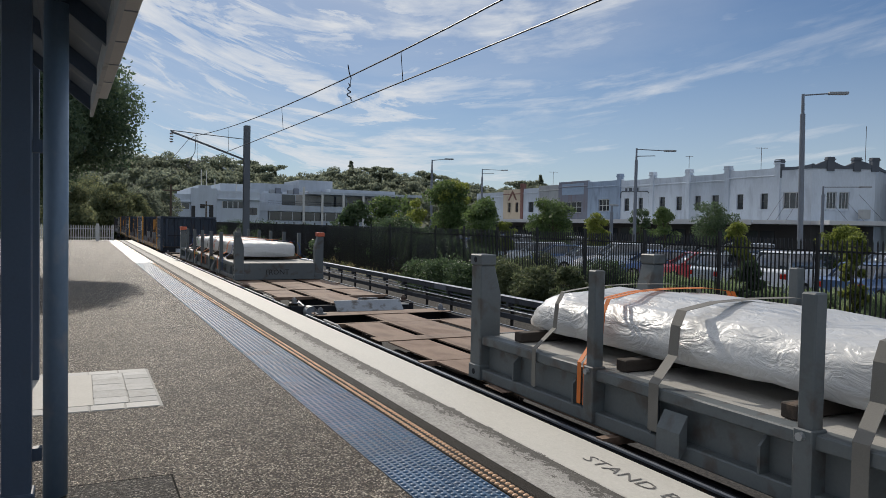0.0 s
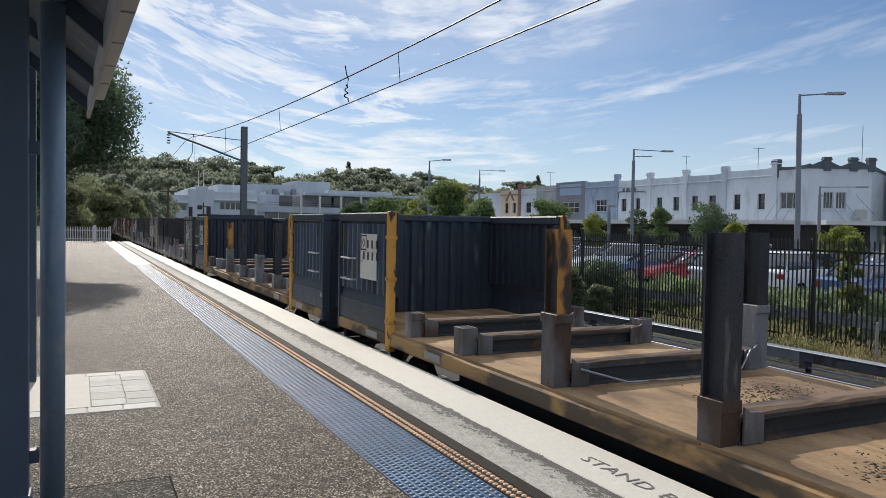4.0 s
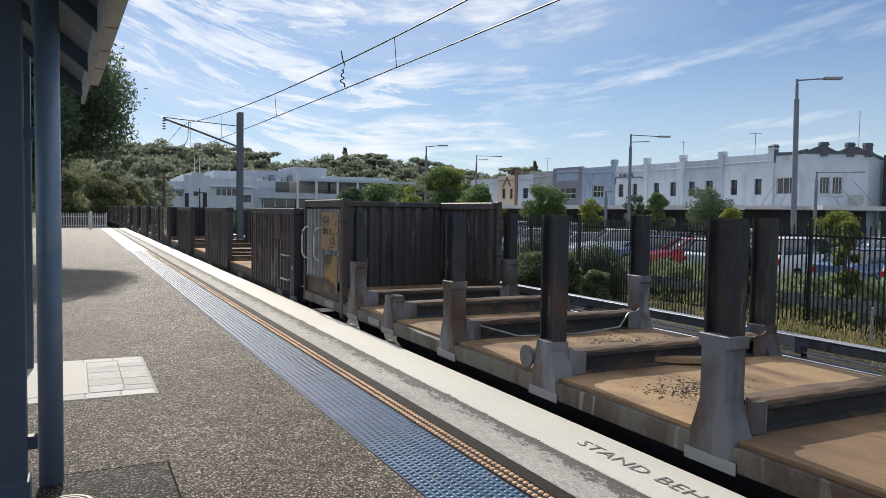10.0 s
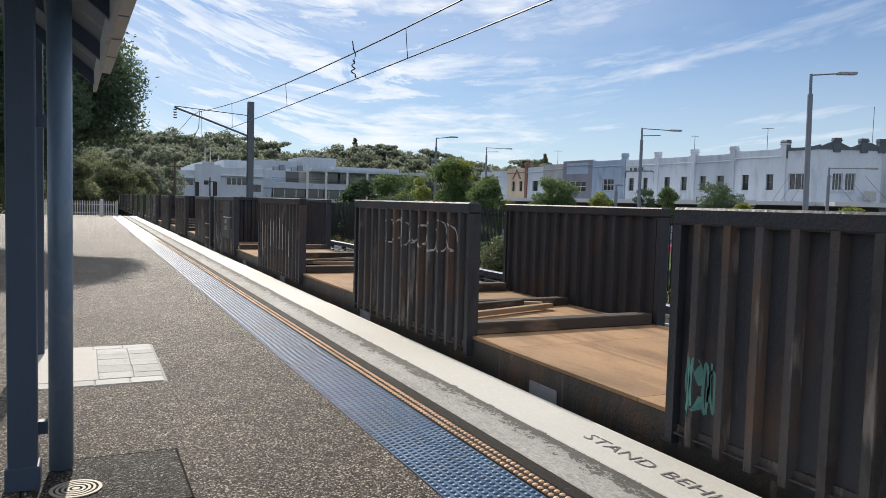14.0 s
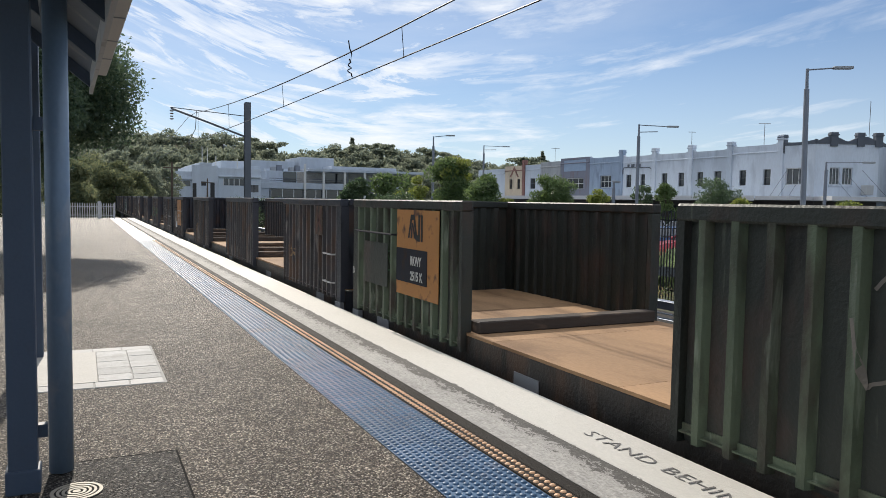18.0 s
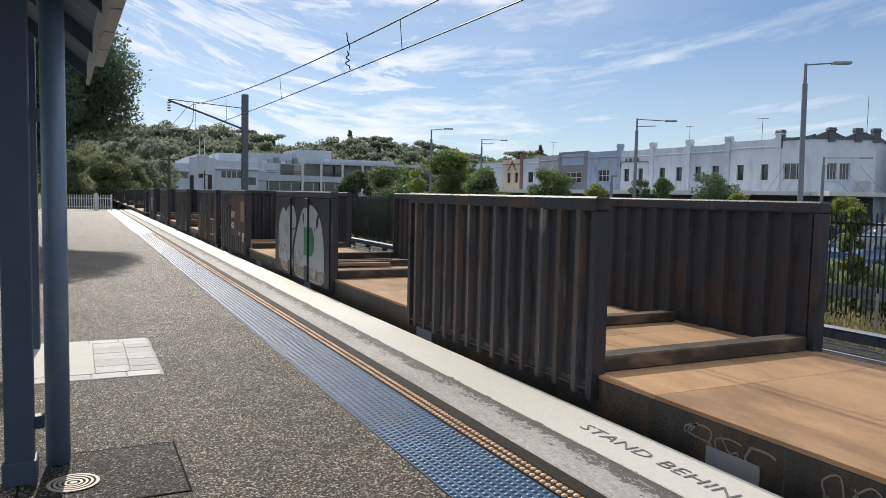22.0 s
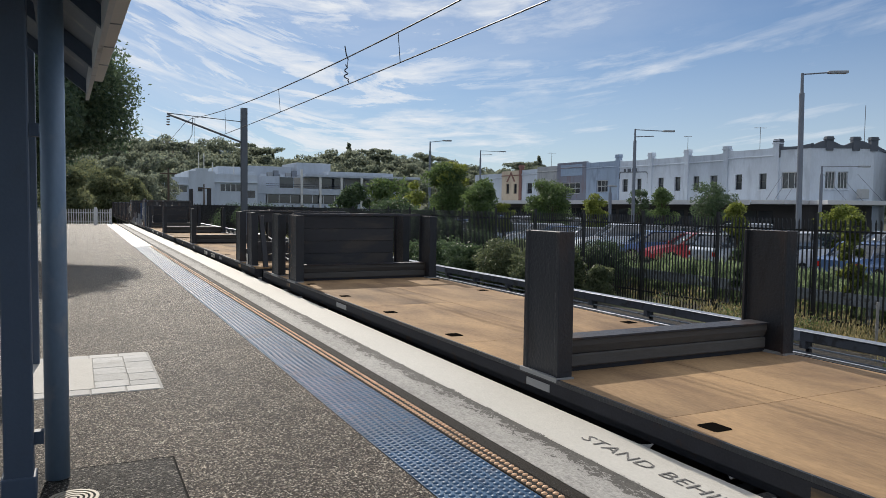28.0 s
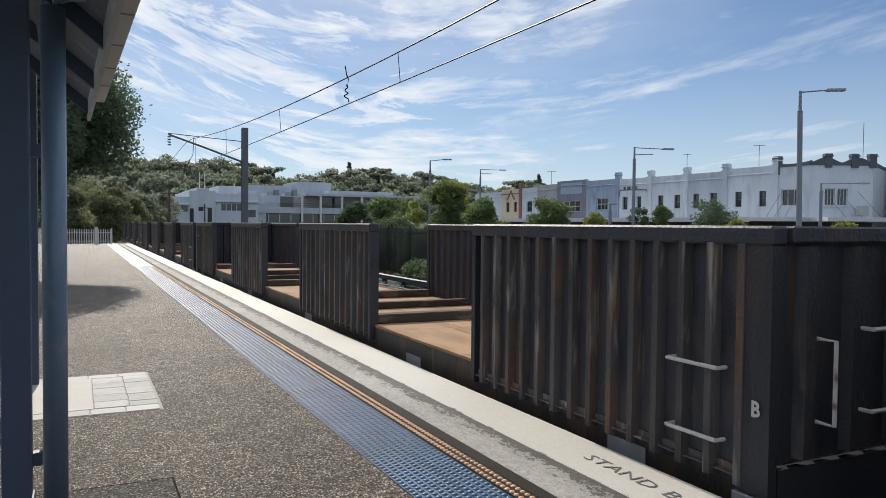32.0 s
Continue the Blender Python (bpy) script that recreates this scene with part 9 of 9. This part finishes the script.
words(W9, "50 t", 0.12, 21.55, 1.03, stencil_white, 0.0185, 0.8)
diamond(W9, 20.62, 0.98, 0.2, stencil_white, 0.0185)
side_plate(W9, 21.0, 21.18, 0.66, 0.82, plate_white, "small white label", 0.011, "small_label")
for w, ch in ((W1, "A"), (W3, "B"), (W7, "A"), (W8, "B"), (W10, "B")):
    words(w, ch, 0.13, 0.12, 0.50, stencil_white, 0.002)
for w, ch in ((W4, "A"), (W5, "D"), (W8, "A"), (W9, "B")):
    words(w, ch, 0.13, W_LEN - 0.02, 0.55, stencil_white, 0.002)
side_plate(W5, 0.02, 0.20, 0.44, 0.68, plate_white, "small white letter plate", 0.0, "small_label")
words(W5, "A", 0.15, 0.17, 0.49, ink, 0.007, 0.8)
# handles by the sign boards
for w in (W2, W3, W6, W9):
    grab(w, [(-HW + 0.02, W_LEN - 2.2, 1.05 + UP), (-HW - 0.05, W_LEN - 2.2, 1.05 + UP), (-HW - 0.05, W_LEN - 3.0, 1.05 + UP), (-HW + 0.02, W_LEN - 3.0, 1.05 + UP)], 0.014)
# scrawl on the other walls
p1, p2, p3, _ = W_PANELS
tag_paint(W2, p2, 6.8, 10.0, 0.62, 1.25, spray_white, 51, 7, 0.026)
tag_paint(W2, p3, 13.5, 16.7, 0.42, 1.22, spray_dim, 52, 7, 0.035)
tag_paint(W3, p1, 3.24, 3.50, 0.22, 0.66, spray_teal, 53, 5, 0.022)
tag_paint(W3, p2, 6.9, 9.0, 1.05, 1.42, spray_white, 54, 8, 0.022)
rng = random.Random(55)
for k in range(2, 12):
    # whitish smears running down the ribs
    y = p3[0] + 0.10 + (p3[1] - p3[0] - 0.20) / p3[2] * (k + 0.5)
    z = rng.uniform(0.95, 1.25)
    flat_stroke(W3, [(y + rng.uniform(-0.012, 0.012), z - q * rng.uniform(0.08, 0.13)) for q in range(6)], 0.045, spray_white if k % 3 else spray_dim, -HW + 0.002)
tag_paint(W5, p2, 7.3, 9.8, 0.45, 1.10, spray_dim, 56, 9, 0.024)
tag_paint(W5, p3, 13.8, 15.6, 0.60, 1.35, spray_dim, 57, 8, 0.024)
tag_paint(W6, p1, 2.7, 3.2, 0.4, 0.75, plate_tan, 58, 5, 0.03)
tag_paint(W6, p3, 15.7, 16.2, 0.35, 0.75, plate_tan, 59, 5, 0.03)
tag_paint(W7, p1, 1.9, 3.2, 0.55, 1.30, spray_white, 60, 6, 0.026)
tag_paint(W7, p2, 6.8, 10.0, 0.50, 1.15, spray_green, 61, 9, 0.03)
tag_paint(W7, p3, 13.6, 16.2, 0.42, 1.0, spray_dim, 62, 6, 0.05)
tag_paint(W9, p3, 13.6, 14.4, 0.5, 0.9, spray_dim, 64, 3, 0.03)
# big white rounded shapes on a smooth panel of one wagon
side_plate(W8, p3[0] + 0.02, p3[1] - 0.02, 0.045, 1.502, flat_post, "flat dark wall sheet", 0.0)
# mural white, greyed: the wall's shade is put into the paint colour
mural_w = mat("mural_white", (0.35, 0.365, 0.38), 0.65, var=0.22, scale=2, spot=(0.25, 0.225, 0.20), spot_at=0.62, spot_scale=3)
mural_k, mural_stain = mat("mural_green", (0.03, 0.17, 0.075), 0.6), mat("mural_stain", (0.22, 0.175, 0.125), 0.7, var=0.35, scale=4, spot=(0.36, 0.33, 0.29), spot_at=0.56, spot_scale=6)
X0 = -HW - 0.0065
MY = 0.19             # the shapes' shift along the wall


def smooth_line(pts, closed, per=5):
    """Points along a soft curve through pts."""
    P, out, k = [Vector(q) for q in pts], [], len(pts)
    for i in range(k if closed else k - 1):
        a, b, c, d = (P[(i + j) % k] if closed else P[min(max(i + j, 0), k - 1)] for j in (-1, 0, 1, 2))
        for q in range(per):
            t = q / per
            out.append(0.5 * ((2 * b) + (c - a) * t + (2 * a - 5 * b + 4 * c - d) * t * t + (3 * b - a - 3 * c + d) * t ** 3))
    return out if closed else out + [P[-1]]


def painted(w, pts, material, x, soft=True, along=0.0):
    """A flat painted patch on the wall."""
    bm = B()
    bm.faces.new([bm.verts.new((x, q[0] + along, q[1] + UP)) for q in (smooth_line(pts, True) if soft else pts)])
    bmesh.ops.triangulate(bm, faces=bm.faces[:])
    part("painted_shape", bm, material, w)


BIG = [(14.95, 1.02), (14.70, 1.28), (14.35, 1.40), (13.95, 1.36), (13.58, 1.16), (13.38, 0.80), (13.33, 0.40), (13.42, 0.10), (14.2, 0.07), (15.1, 0.10), (15.27, 0.46), (15.12, 0.80)]
painted(W8, BIG, mural_w, X0 - 0.0010, True, MY)
painted(W8, [(16.42, 0.72), (16.32, 1.10), (16.05, 1.30), (15.82, 1.22), (15.64, 1.36), (15.32, 1.35), (15.12, 1.18), (15.10, 1.0), (15.25, 0.78), (15.36, 0.50), (15.34, 0.20), (15.9, 0.10), (16.35, 0.30)], mural_w, X0 - 0.0012, True, MY)
painted(W8, [(15.2, 0.30), (14.7, 0.27), (14.2, 0.31), (13.7, 0.28), (13.42, 0.30), (13.45, 0.12), (14.2, 0.10), (15.1, 0.12)], mural_stain, X0 - 0.0020, True, MY)
painted(W8, [(16.3, 0.30), (15.9, 0.26), (15.45, 0.29), (15.40, 0.16), (15.9, 0.13), (16.2, 0.2)], mural_stain, X0 - 0.0020, True, MY)
for y, hw_ in ((14.34 + MY, 0.10), (15.47 + MY, 0.075)):
    rb = one_box("panel_rib", flat_post, W8, X0 - 0.036, X0 - 0.003, y - hw_, y + hw_, 0.05 + UP, 1.50 + UP, "flat raised stiffener", 0.004)
    one_box("painted_face", mural_w, rb, X0 - 0.0385, X0 - 0.0365, y - hw_ + 0.004, y + hw_ - 0.004, 0.33 + UP, 1.33 + UP)
one_box("painted_face", mural_k, W8, X0 - 0.0405, X0 - 0.039, 14.245 + MY, 14.435 + MY, 0.51 + UP, 1.00 + UP, "green painted patch")
painted(W8, [(14.24, 1.00), (14.06, 1.00), (13.98, 0.90), (13.96, 0.75), (13.98, 0.60), (14.06, 0.51), (14.24, 0.50)], mural_k, X0 - 0.0030, False, MY)
for cy, cz, lean in ((14.56, 1.11, 0.05), (13.75, 1.12, -0.05)):
    painted(W8, [(cy + 0.065 * math.cos(a) + lean * math.sin(a), cz + 0.13 * math.sin(a)) for a in (math.pi / 6 * k for k in range(12))], ink, X0 - 0.0030, True, MY)
for pts in (BIG[:8], [(14.95, 1.02), (15.12, 0.80), (15.27, 0.46), (15.22, 0.15)], [(16.2, 0.62), (16.05, 0.45), (15.9, 0.60), (15.75, 0.44)], [(15.62, 0.98), (15.5, 0.92), (15.2, 0.93), (15.0, 1.06), (14.9, 1.3)],
            [(13.9, 1.0), (13.96, 0.75), (13.9, 0.5)], [(16.45, 1.25), (16.3, 1.42), (16.05, 1.36)], [(13.75, 0.34), (13.8, 0.14)], [(14.9, 0.34), (15.0, 0.12)]):
    flat_stroke(W8, smooth_line([(y + MY, z) for y, z in pts], False), 0.022, ink, X0 - 0.0042)
# cream and brown sprayed shapes round another wagon's sign board
cream = mat("spray_cream", (0.36, 0.30, 0.21), 0.65, var=0.25, scale=4, spot=(0.12, 0.07, 0.045), spot_at=0.62, spot_scale=8)
for pts in ([(21.72, 0.60), (21.70, 0.50), (21.3, 0.47), (20.95, 0.50), (20.95, 0.56), (21.3, 0.62)], [(21.70, 1.16), (21.72, 1.02), (21.50, 1.00), (21.44, 1.10), (21.58, 1.22)], [(21.0, 0.92), (21.02, 0.62), (20.76, 0.56), (20.72, 0.94), (20.80, 0.94), (20.84, 0.68), (20.92, 0.70), (20.92, 0.93)]):
    painted(W7, pts, cream, -HW - 0.0200)
for y0, y1, z0, z1 in ((20.62, 20.98, 0.28, 0.46), (20.15, 20.36, 0.25, 0.55)):
    side_plate(W7, y0, y1, z0, z1, cream, "cream sprayed patch", 0.010)
# lettering and marks on the sills
for k, (w, y) in enumerate(((W1, 5.2), (W2, 10.6), (W4, 18.3), (W7, 18.0), (W8, 18.2))):
    tag_paint(w, HW - 0.083, y - 0.7, y + 0.9, -0.06, 0.17, spray_green if w is W2 else spray_dim, 200 + k, 6, 0.018)
lettering("lettering", "RELEASE", 0.075, facing(12.70, 0.04, 0.0125), ink, W2, "", 0.8, 0.0006)
side_plate(W2, 12.3, 12.75, -0.03, 0.15, plate_pale, "pale grey sill plate", 0.003, "sill_plate")
side_plate(W2, 11.55, 12.0, -0.06, 0.12, plate_white, "blank white sill plate", 0.003, "sill_plate")
for w, y, row in ((F5, 7.33, "RELEASE"), (F5, 6.0, "EMPTY-LOAD"), (F6, 9.66, "EMPTY-LOAD"), (F6, 7.16, "RELEASE"), (F1, 7.36, "RELEASE")):
    side_plate(w, y - 0.58, y, 0.05, 0.15, plate_white, "white stencilled sill plate", FW - HW + 0.0095, "sill_plate")
    words(w, row, 0.085, y - 0.05, 0.068, ink, FW - HW + 0.016, 0.95 if row == "RELEASE" else 0.76)
for k, (w, y, m) in enumerate(((F1, 2.18, spray_white), (F1, 10.73, spray_white), (F4, 12.8, plate_tan), (F6, 12.8, spray_white), (F5, 10.73, plate_rust))):
    rng = random.Random(30 + k)
    for j in range(4):
        z = 0.42 + 0.17 * j
        flat_stroke(w, [(y + 0.15, z + rng.uniform(-0.05, 0.08)), (y + rng.uniform(-0.05, 0.08), z + 0.14), (y - 0.02, z - 0.06), (y - 0.14, z + rng.uniform(0.0, 0.16))], 0.012, spray_dim if m is spray_white else m, -FW + 0.013)
for w in (F1, F3, F5):
    side_plate(w, 0.86, 1.02, 0.21, 0.45, plate_white, "small white letter plate", 0.06, "small_label")
    words(w, "A", 0.16, 1.0, 0.25, ink, 0.071, 0.8)
# loose timber and rope left on some decks
rng = random.Random(9)
for w, y, n in ((W1, 8.6, 3), (W1, 18.2, 4), (W3, 7.8, 3), (W3, 14.9, 2), (W6, 9.0, 1), (W8, 15.0, 2), (W9, 7.6, 2), (B8, 7.3, 2)):
    dz = 0.25 + UP
    for k in range(n):
        bm = B()
        L_ = rng.uniform(0.9, 1.7)
        box(bm, -L_ / 2, L_ / 2, -0.05, 0.05, 0, 0.06 + 0.03 * (k % 2))
        ob = part("loose_timber", bm, timber_dark if k % 2 else mat("timber_pale", (0.33, 0.22, 0.13), 0.8, var=0.3, scale=4, stretch=(0.3, 1, 1)), w, "loose timber on the deck", 0.006)
        ob.matrix_local = pose(rng.uniform(-0.3, 0.4), y + 0.35 * k, dz + 0.002, 0, 0, rng.uniform(-35, 35))
# red caps on the cradle's end posts
for s in (-1,):
    one_box("cap", cap_red, C2, s * 1.11 - 0.13, s * 1.11 + 0.13, C_LEN - 0.235, C_LEN + 0.02, 1.19 + UP, 1.325 + UP, "red plastic post cap", 0.01)
one_box("cap", cap_red, C2, 1.045, 1.24, -0.018, 0.232, 1.205 + UP, 1.32 + UP, "red plastic post cap", 0.01)
for y in (7.2, 3.6):
    bm = B()
    box(bm, -1.209, -1.2005, y, y + 0.85, 0.385 + UP, 0.465 + UP)
    part("warning_strip", bm, mat("strip_yellow", (0.45, 0.33, 0.06), 0.6), C2, "yellow strip with black lettering")
    lettering("lettering", "EMPTY LIFT ONLY", 0.075, pose(-1.210, y + 0.82, 0.398 + UP, 90, 0, -90), ink, C2, "", 0.98, 0.0005)
for k, (pts) in enumerate(([(9.85, 0.80), (9.78, 0.97), (9.62, 0.93), (9.72, 0.86)], [(9.5, 0.95), (9.38, 0.96), (9.48, 0.80), (9.34, 0.78)], [(9.25, 0.95), (9.12, 0.94), (9.22, 0.77)], [(8.98, 0.97), (8.96, 0.76)])):
    flat_stroke(L2, pts, 0.035, mat("spray_bright_green", (0.10, 0.42, 0.12), 0.5), -0.93)

for x, y in ((-1.205, 0.26),):
    for k, ch in enumerate("47P2"):
        lettering("lettering", ch, 0.12, pose(-1.2245, 0.10, 1.02 - 0.145 * k + UP, 90, 0, -90), ink, C2, "", 1.0, 0.0005)
for k in range(9):
    one_box("marking_bar", ink, C2, -1.226, -1.2245, 0.125, 0.185, 1.10 - 0.105 * k + UP, 1.17 - 0.105 * k + UP)

# stencils on the last grey stake wagon and plates on its sill
side_plate(B9, 0.10, 1.90, 0.14, 0.47, plate_redbrown, "brown stencilled patch plate", 0.003)
for k, row in enumerate(("DUNNAGE STORAGE", "OTHER END")):
    words(B9, row, 0.065 + 0.02 * k, 1.31 - 0.09 * k, 0.385 - 0.10 * k, plate_tan, 0.0105, 0.72)
for k, row in enumerate(("DUNNAGE", "STORAGE", "THIS END ONLY")):
    words(B9, row, 0.085, 13.33, 0.72 - 0.12 * k, plate_tan, 0.0095, 0.72)
side_plate(B9, 13.62, 14.0, 0.95, 1.5, plate_orange, "orange warning plate with a triangle", 0.003)
bm = B()
tri = [(13.97, 1.08), (13.65, 1.08), (13.81, 1.40)]
inner = [(13.91, 1.115), (13.71, 1.115), (13.81, 1.32)]
vo, vi = [[bm.verts.new((-HW - 0.0105, y, z + UP)) for y, z in q] for q in (tri, inner)]
for k in range(3):
    bm.faces.new((vo[k], vo[(k + 1) % 3], vi[(k + 1) % 3], vi[k]))
part("warning_triangle", bm, ink, B9)
for y, row in ((8.9, "EMPTY-LOAD"), (7.8, "BRAKE RELEASE")):
    side_plate(B9, y - 0.8, y, 0.065, 0.20, plate_white, "white stencilled sill plate", 0.003, "sill_plate")
    words(B9, row, 0.085, y - 0.04, 0.10, ink, 0.0095, 0.78 if "LOAD" in row else 0.62)
one_box("end_post", blue_worn, B9, -HW - 0.006, -HW + 0.10, -0.006, 0.16, 0.08 + UP, 1.64 + UP, "worn blue-grey end post", 0.006)
side_plate(B9, 1.36, 1.84, 0.19, 0.37, plate_white, "white blank plate", 0.011)

# pale label, and a worn emblem drawn as plain shapes, on the cradle
one_box("small_label", plate_white, C2, -1.2235, -1.2205, C_LEN - 0.17, C_LEN - 0.06, 0.98 + UP, 1.10 + UP, "small white label")
emblem_grey = mat("emblem_grey", (0.10, 0.105, 0.105), 0.6, var=0.2, scale=8)
for y0, y1, z0, z1 in ((11.28, 11.46, 0.22, 0.40), (10.40, 11.20, 0.25, 0.36), (10.55, 11.18, 0.17, 0.20)):
    one_box("emblem_bar", emblem_grey, C2, -1.1125, -1.1105, y0, y1, z0 + UP, z1 + UP)
for y in (0.22, 0.95):
    bm = B()
    prism(bm, [(y, 1.742 + UP), (y + 0.34, 1.742 + UP), (y + 0.25, 1.86 + UP), (y + 0.09, 1.86 + UP)], "x", -HW + 0.02, -HW + 0.10)
    part("lifting_lug", bm, rust_dark, B9, "dark steel lug on the top rail", 0.01)
# one blue wagon has two more yellow stakes, worn to rust
for c in B6.children:
    if c.name.split(".")[0] == "stake":
        mid = sum((Vector(v) for v in c.bound_box), Vector()) / 8
        if (mid.x > 0 and abs(mid.y - B_STAKES[4]) < 0.3) or (mid.x < 0 and abs(mid.y - B_STAKES[2]) < 0.3):
            c.data = c.data.copy()
            c.data.materials[0] = yellow_worn
            tagged(c, "yellow steel stake worn to rust")


stake_blue = mat("stake_blue", (0.030, 0.060, 0.135), 0.5, 0.1, var=0.3, scale=2, spot=(0.05, 0.045, 0.05), spot_at=0.62, spot_scale=5)
for c in B9.children:
    if c.name.split(".")[0] == "stake":
        mid = sum((Vector(v) for v in c.bound_box), Vector()) / 8
        if mid.x < 0 and abs(mid.y - B_STAKES[1]) < 0.4:
            c.data = c.data.copy()
            c.data.materials[0] = stake_blue
            tagged(c, "dark blue painted steel stake")


# how far the train has come, metres
# old tan paint, flaked and rusty, over the lower half of one wall; it follows the ribs
flaked_tan = wall_steel("flaked_tan", (0.33, 0.235, 0.145), (0.135, 0.058, 0.030), (0.040, 0.034, 0.034), 0.49, 0.475)
rng = random.Random(71)
bm = B()
rows, top = [], 1.0
for k in range(150):
    y = 0.36 + 0.0215 * k
    top = min(1.12, max(0.82, top + rng.uniform(-0.035, 0.035)))
    x = -wall_x(y, p1) - 0.0025
    rows.append((bm.verts.new((x, y, 0.06 + UP)), bm.verts.new((x, y, top + UP))))
for a, b in zip(rows, rows[1:]):
    bm.faces.new((a[0], b[0], b[1], a[1]))
part("flaked_paint", bm, flaked_tan, W9, "flaked tan paint with rust showing through")
for w, ya, yb, m, seed, n in ((W8, 3.8, 4.6, spray_dim, 301, 4), (W8, 4.9, 5.6, spray_dim, 302, 3), (W9, 3.75, 5.4, spray_dim, 303, 7), (W9, 17.3, 19.6, spray_dim, 304, 7), (W1, 17.6, 18.6, spray_dim, 305, 3)):
    tag_paint(w, HW - 0.083, ya, yb, -0.02, 0.16, m, seed, n, 0.014)

RUN = [(0, 0.00), (1, 14.28), (2, 28.72), (3, 43.32), (4, 58.03), (5, 72.88), (6, 87.81), (7, 102.81), (8, 117.88), (10, 148.21), (12, 178.81), (14, 209.67), (16, 240.51), (18, 271.30), (20, 302.03), (22, 332.76), (23, 348.15), (24, 363.60), (25, 379.15), (26, 394.75), (27, 410.34), (28, 425.88), (29, 441.28), (30, 456.48), (31, 471.54), (32, 486.49)]


def motions():
    for ob, lead, drop in TRAIN:
        walk(ob, [(t, pose(CX, lead - s, RAIL - drop)) for t, s in RUN])


motions()
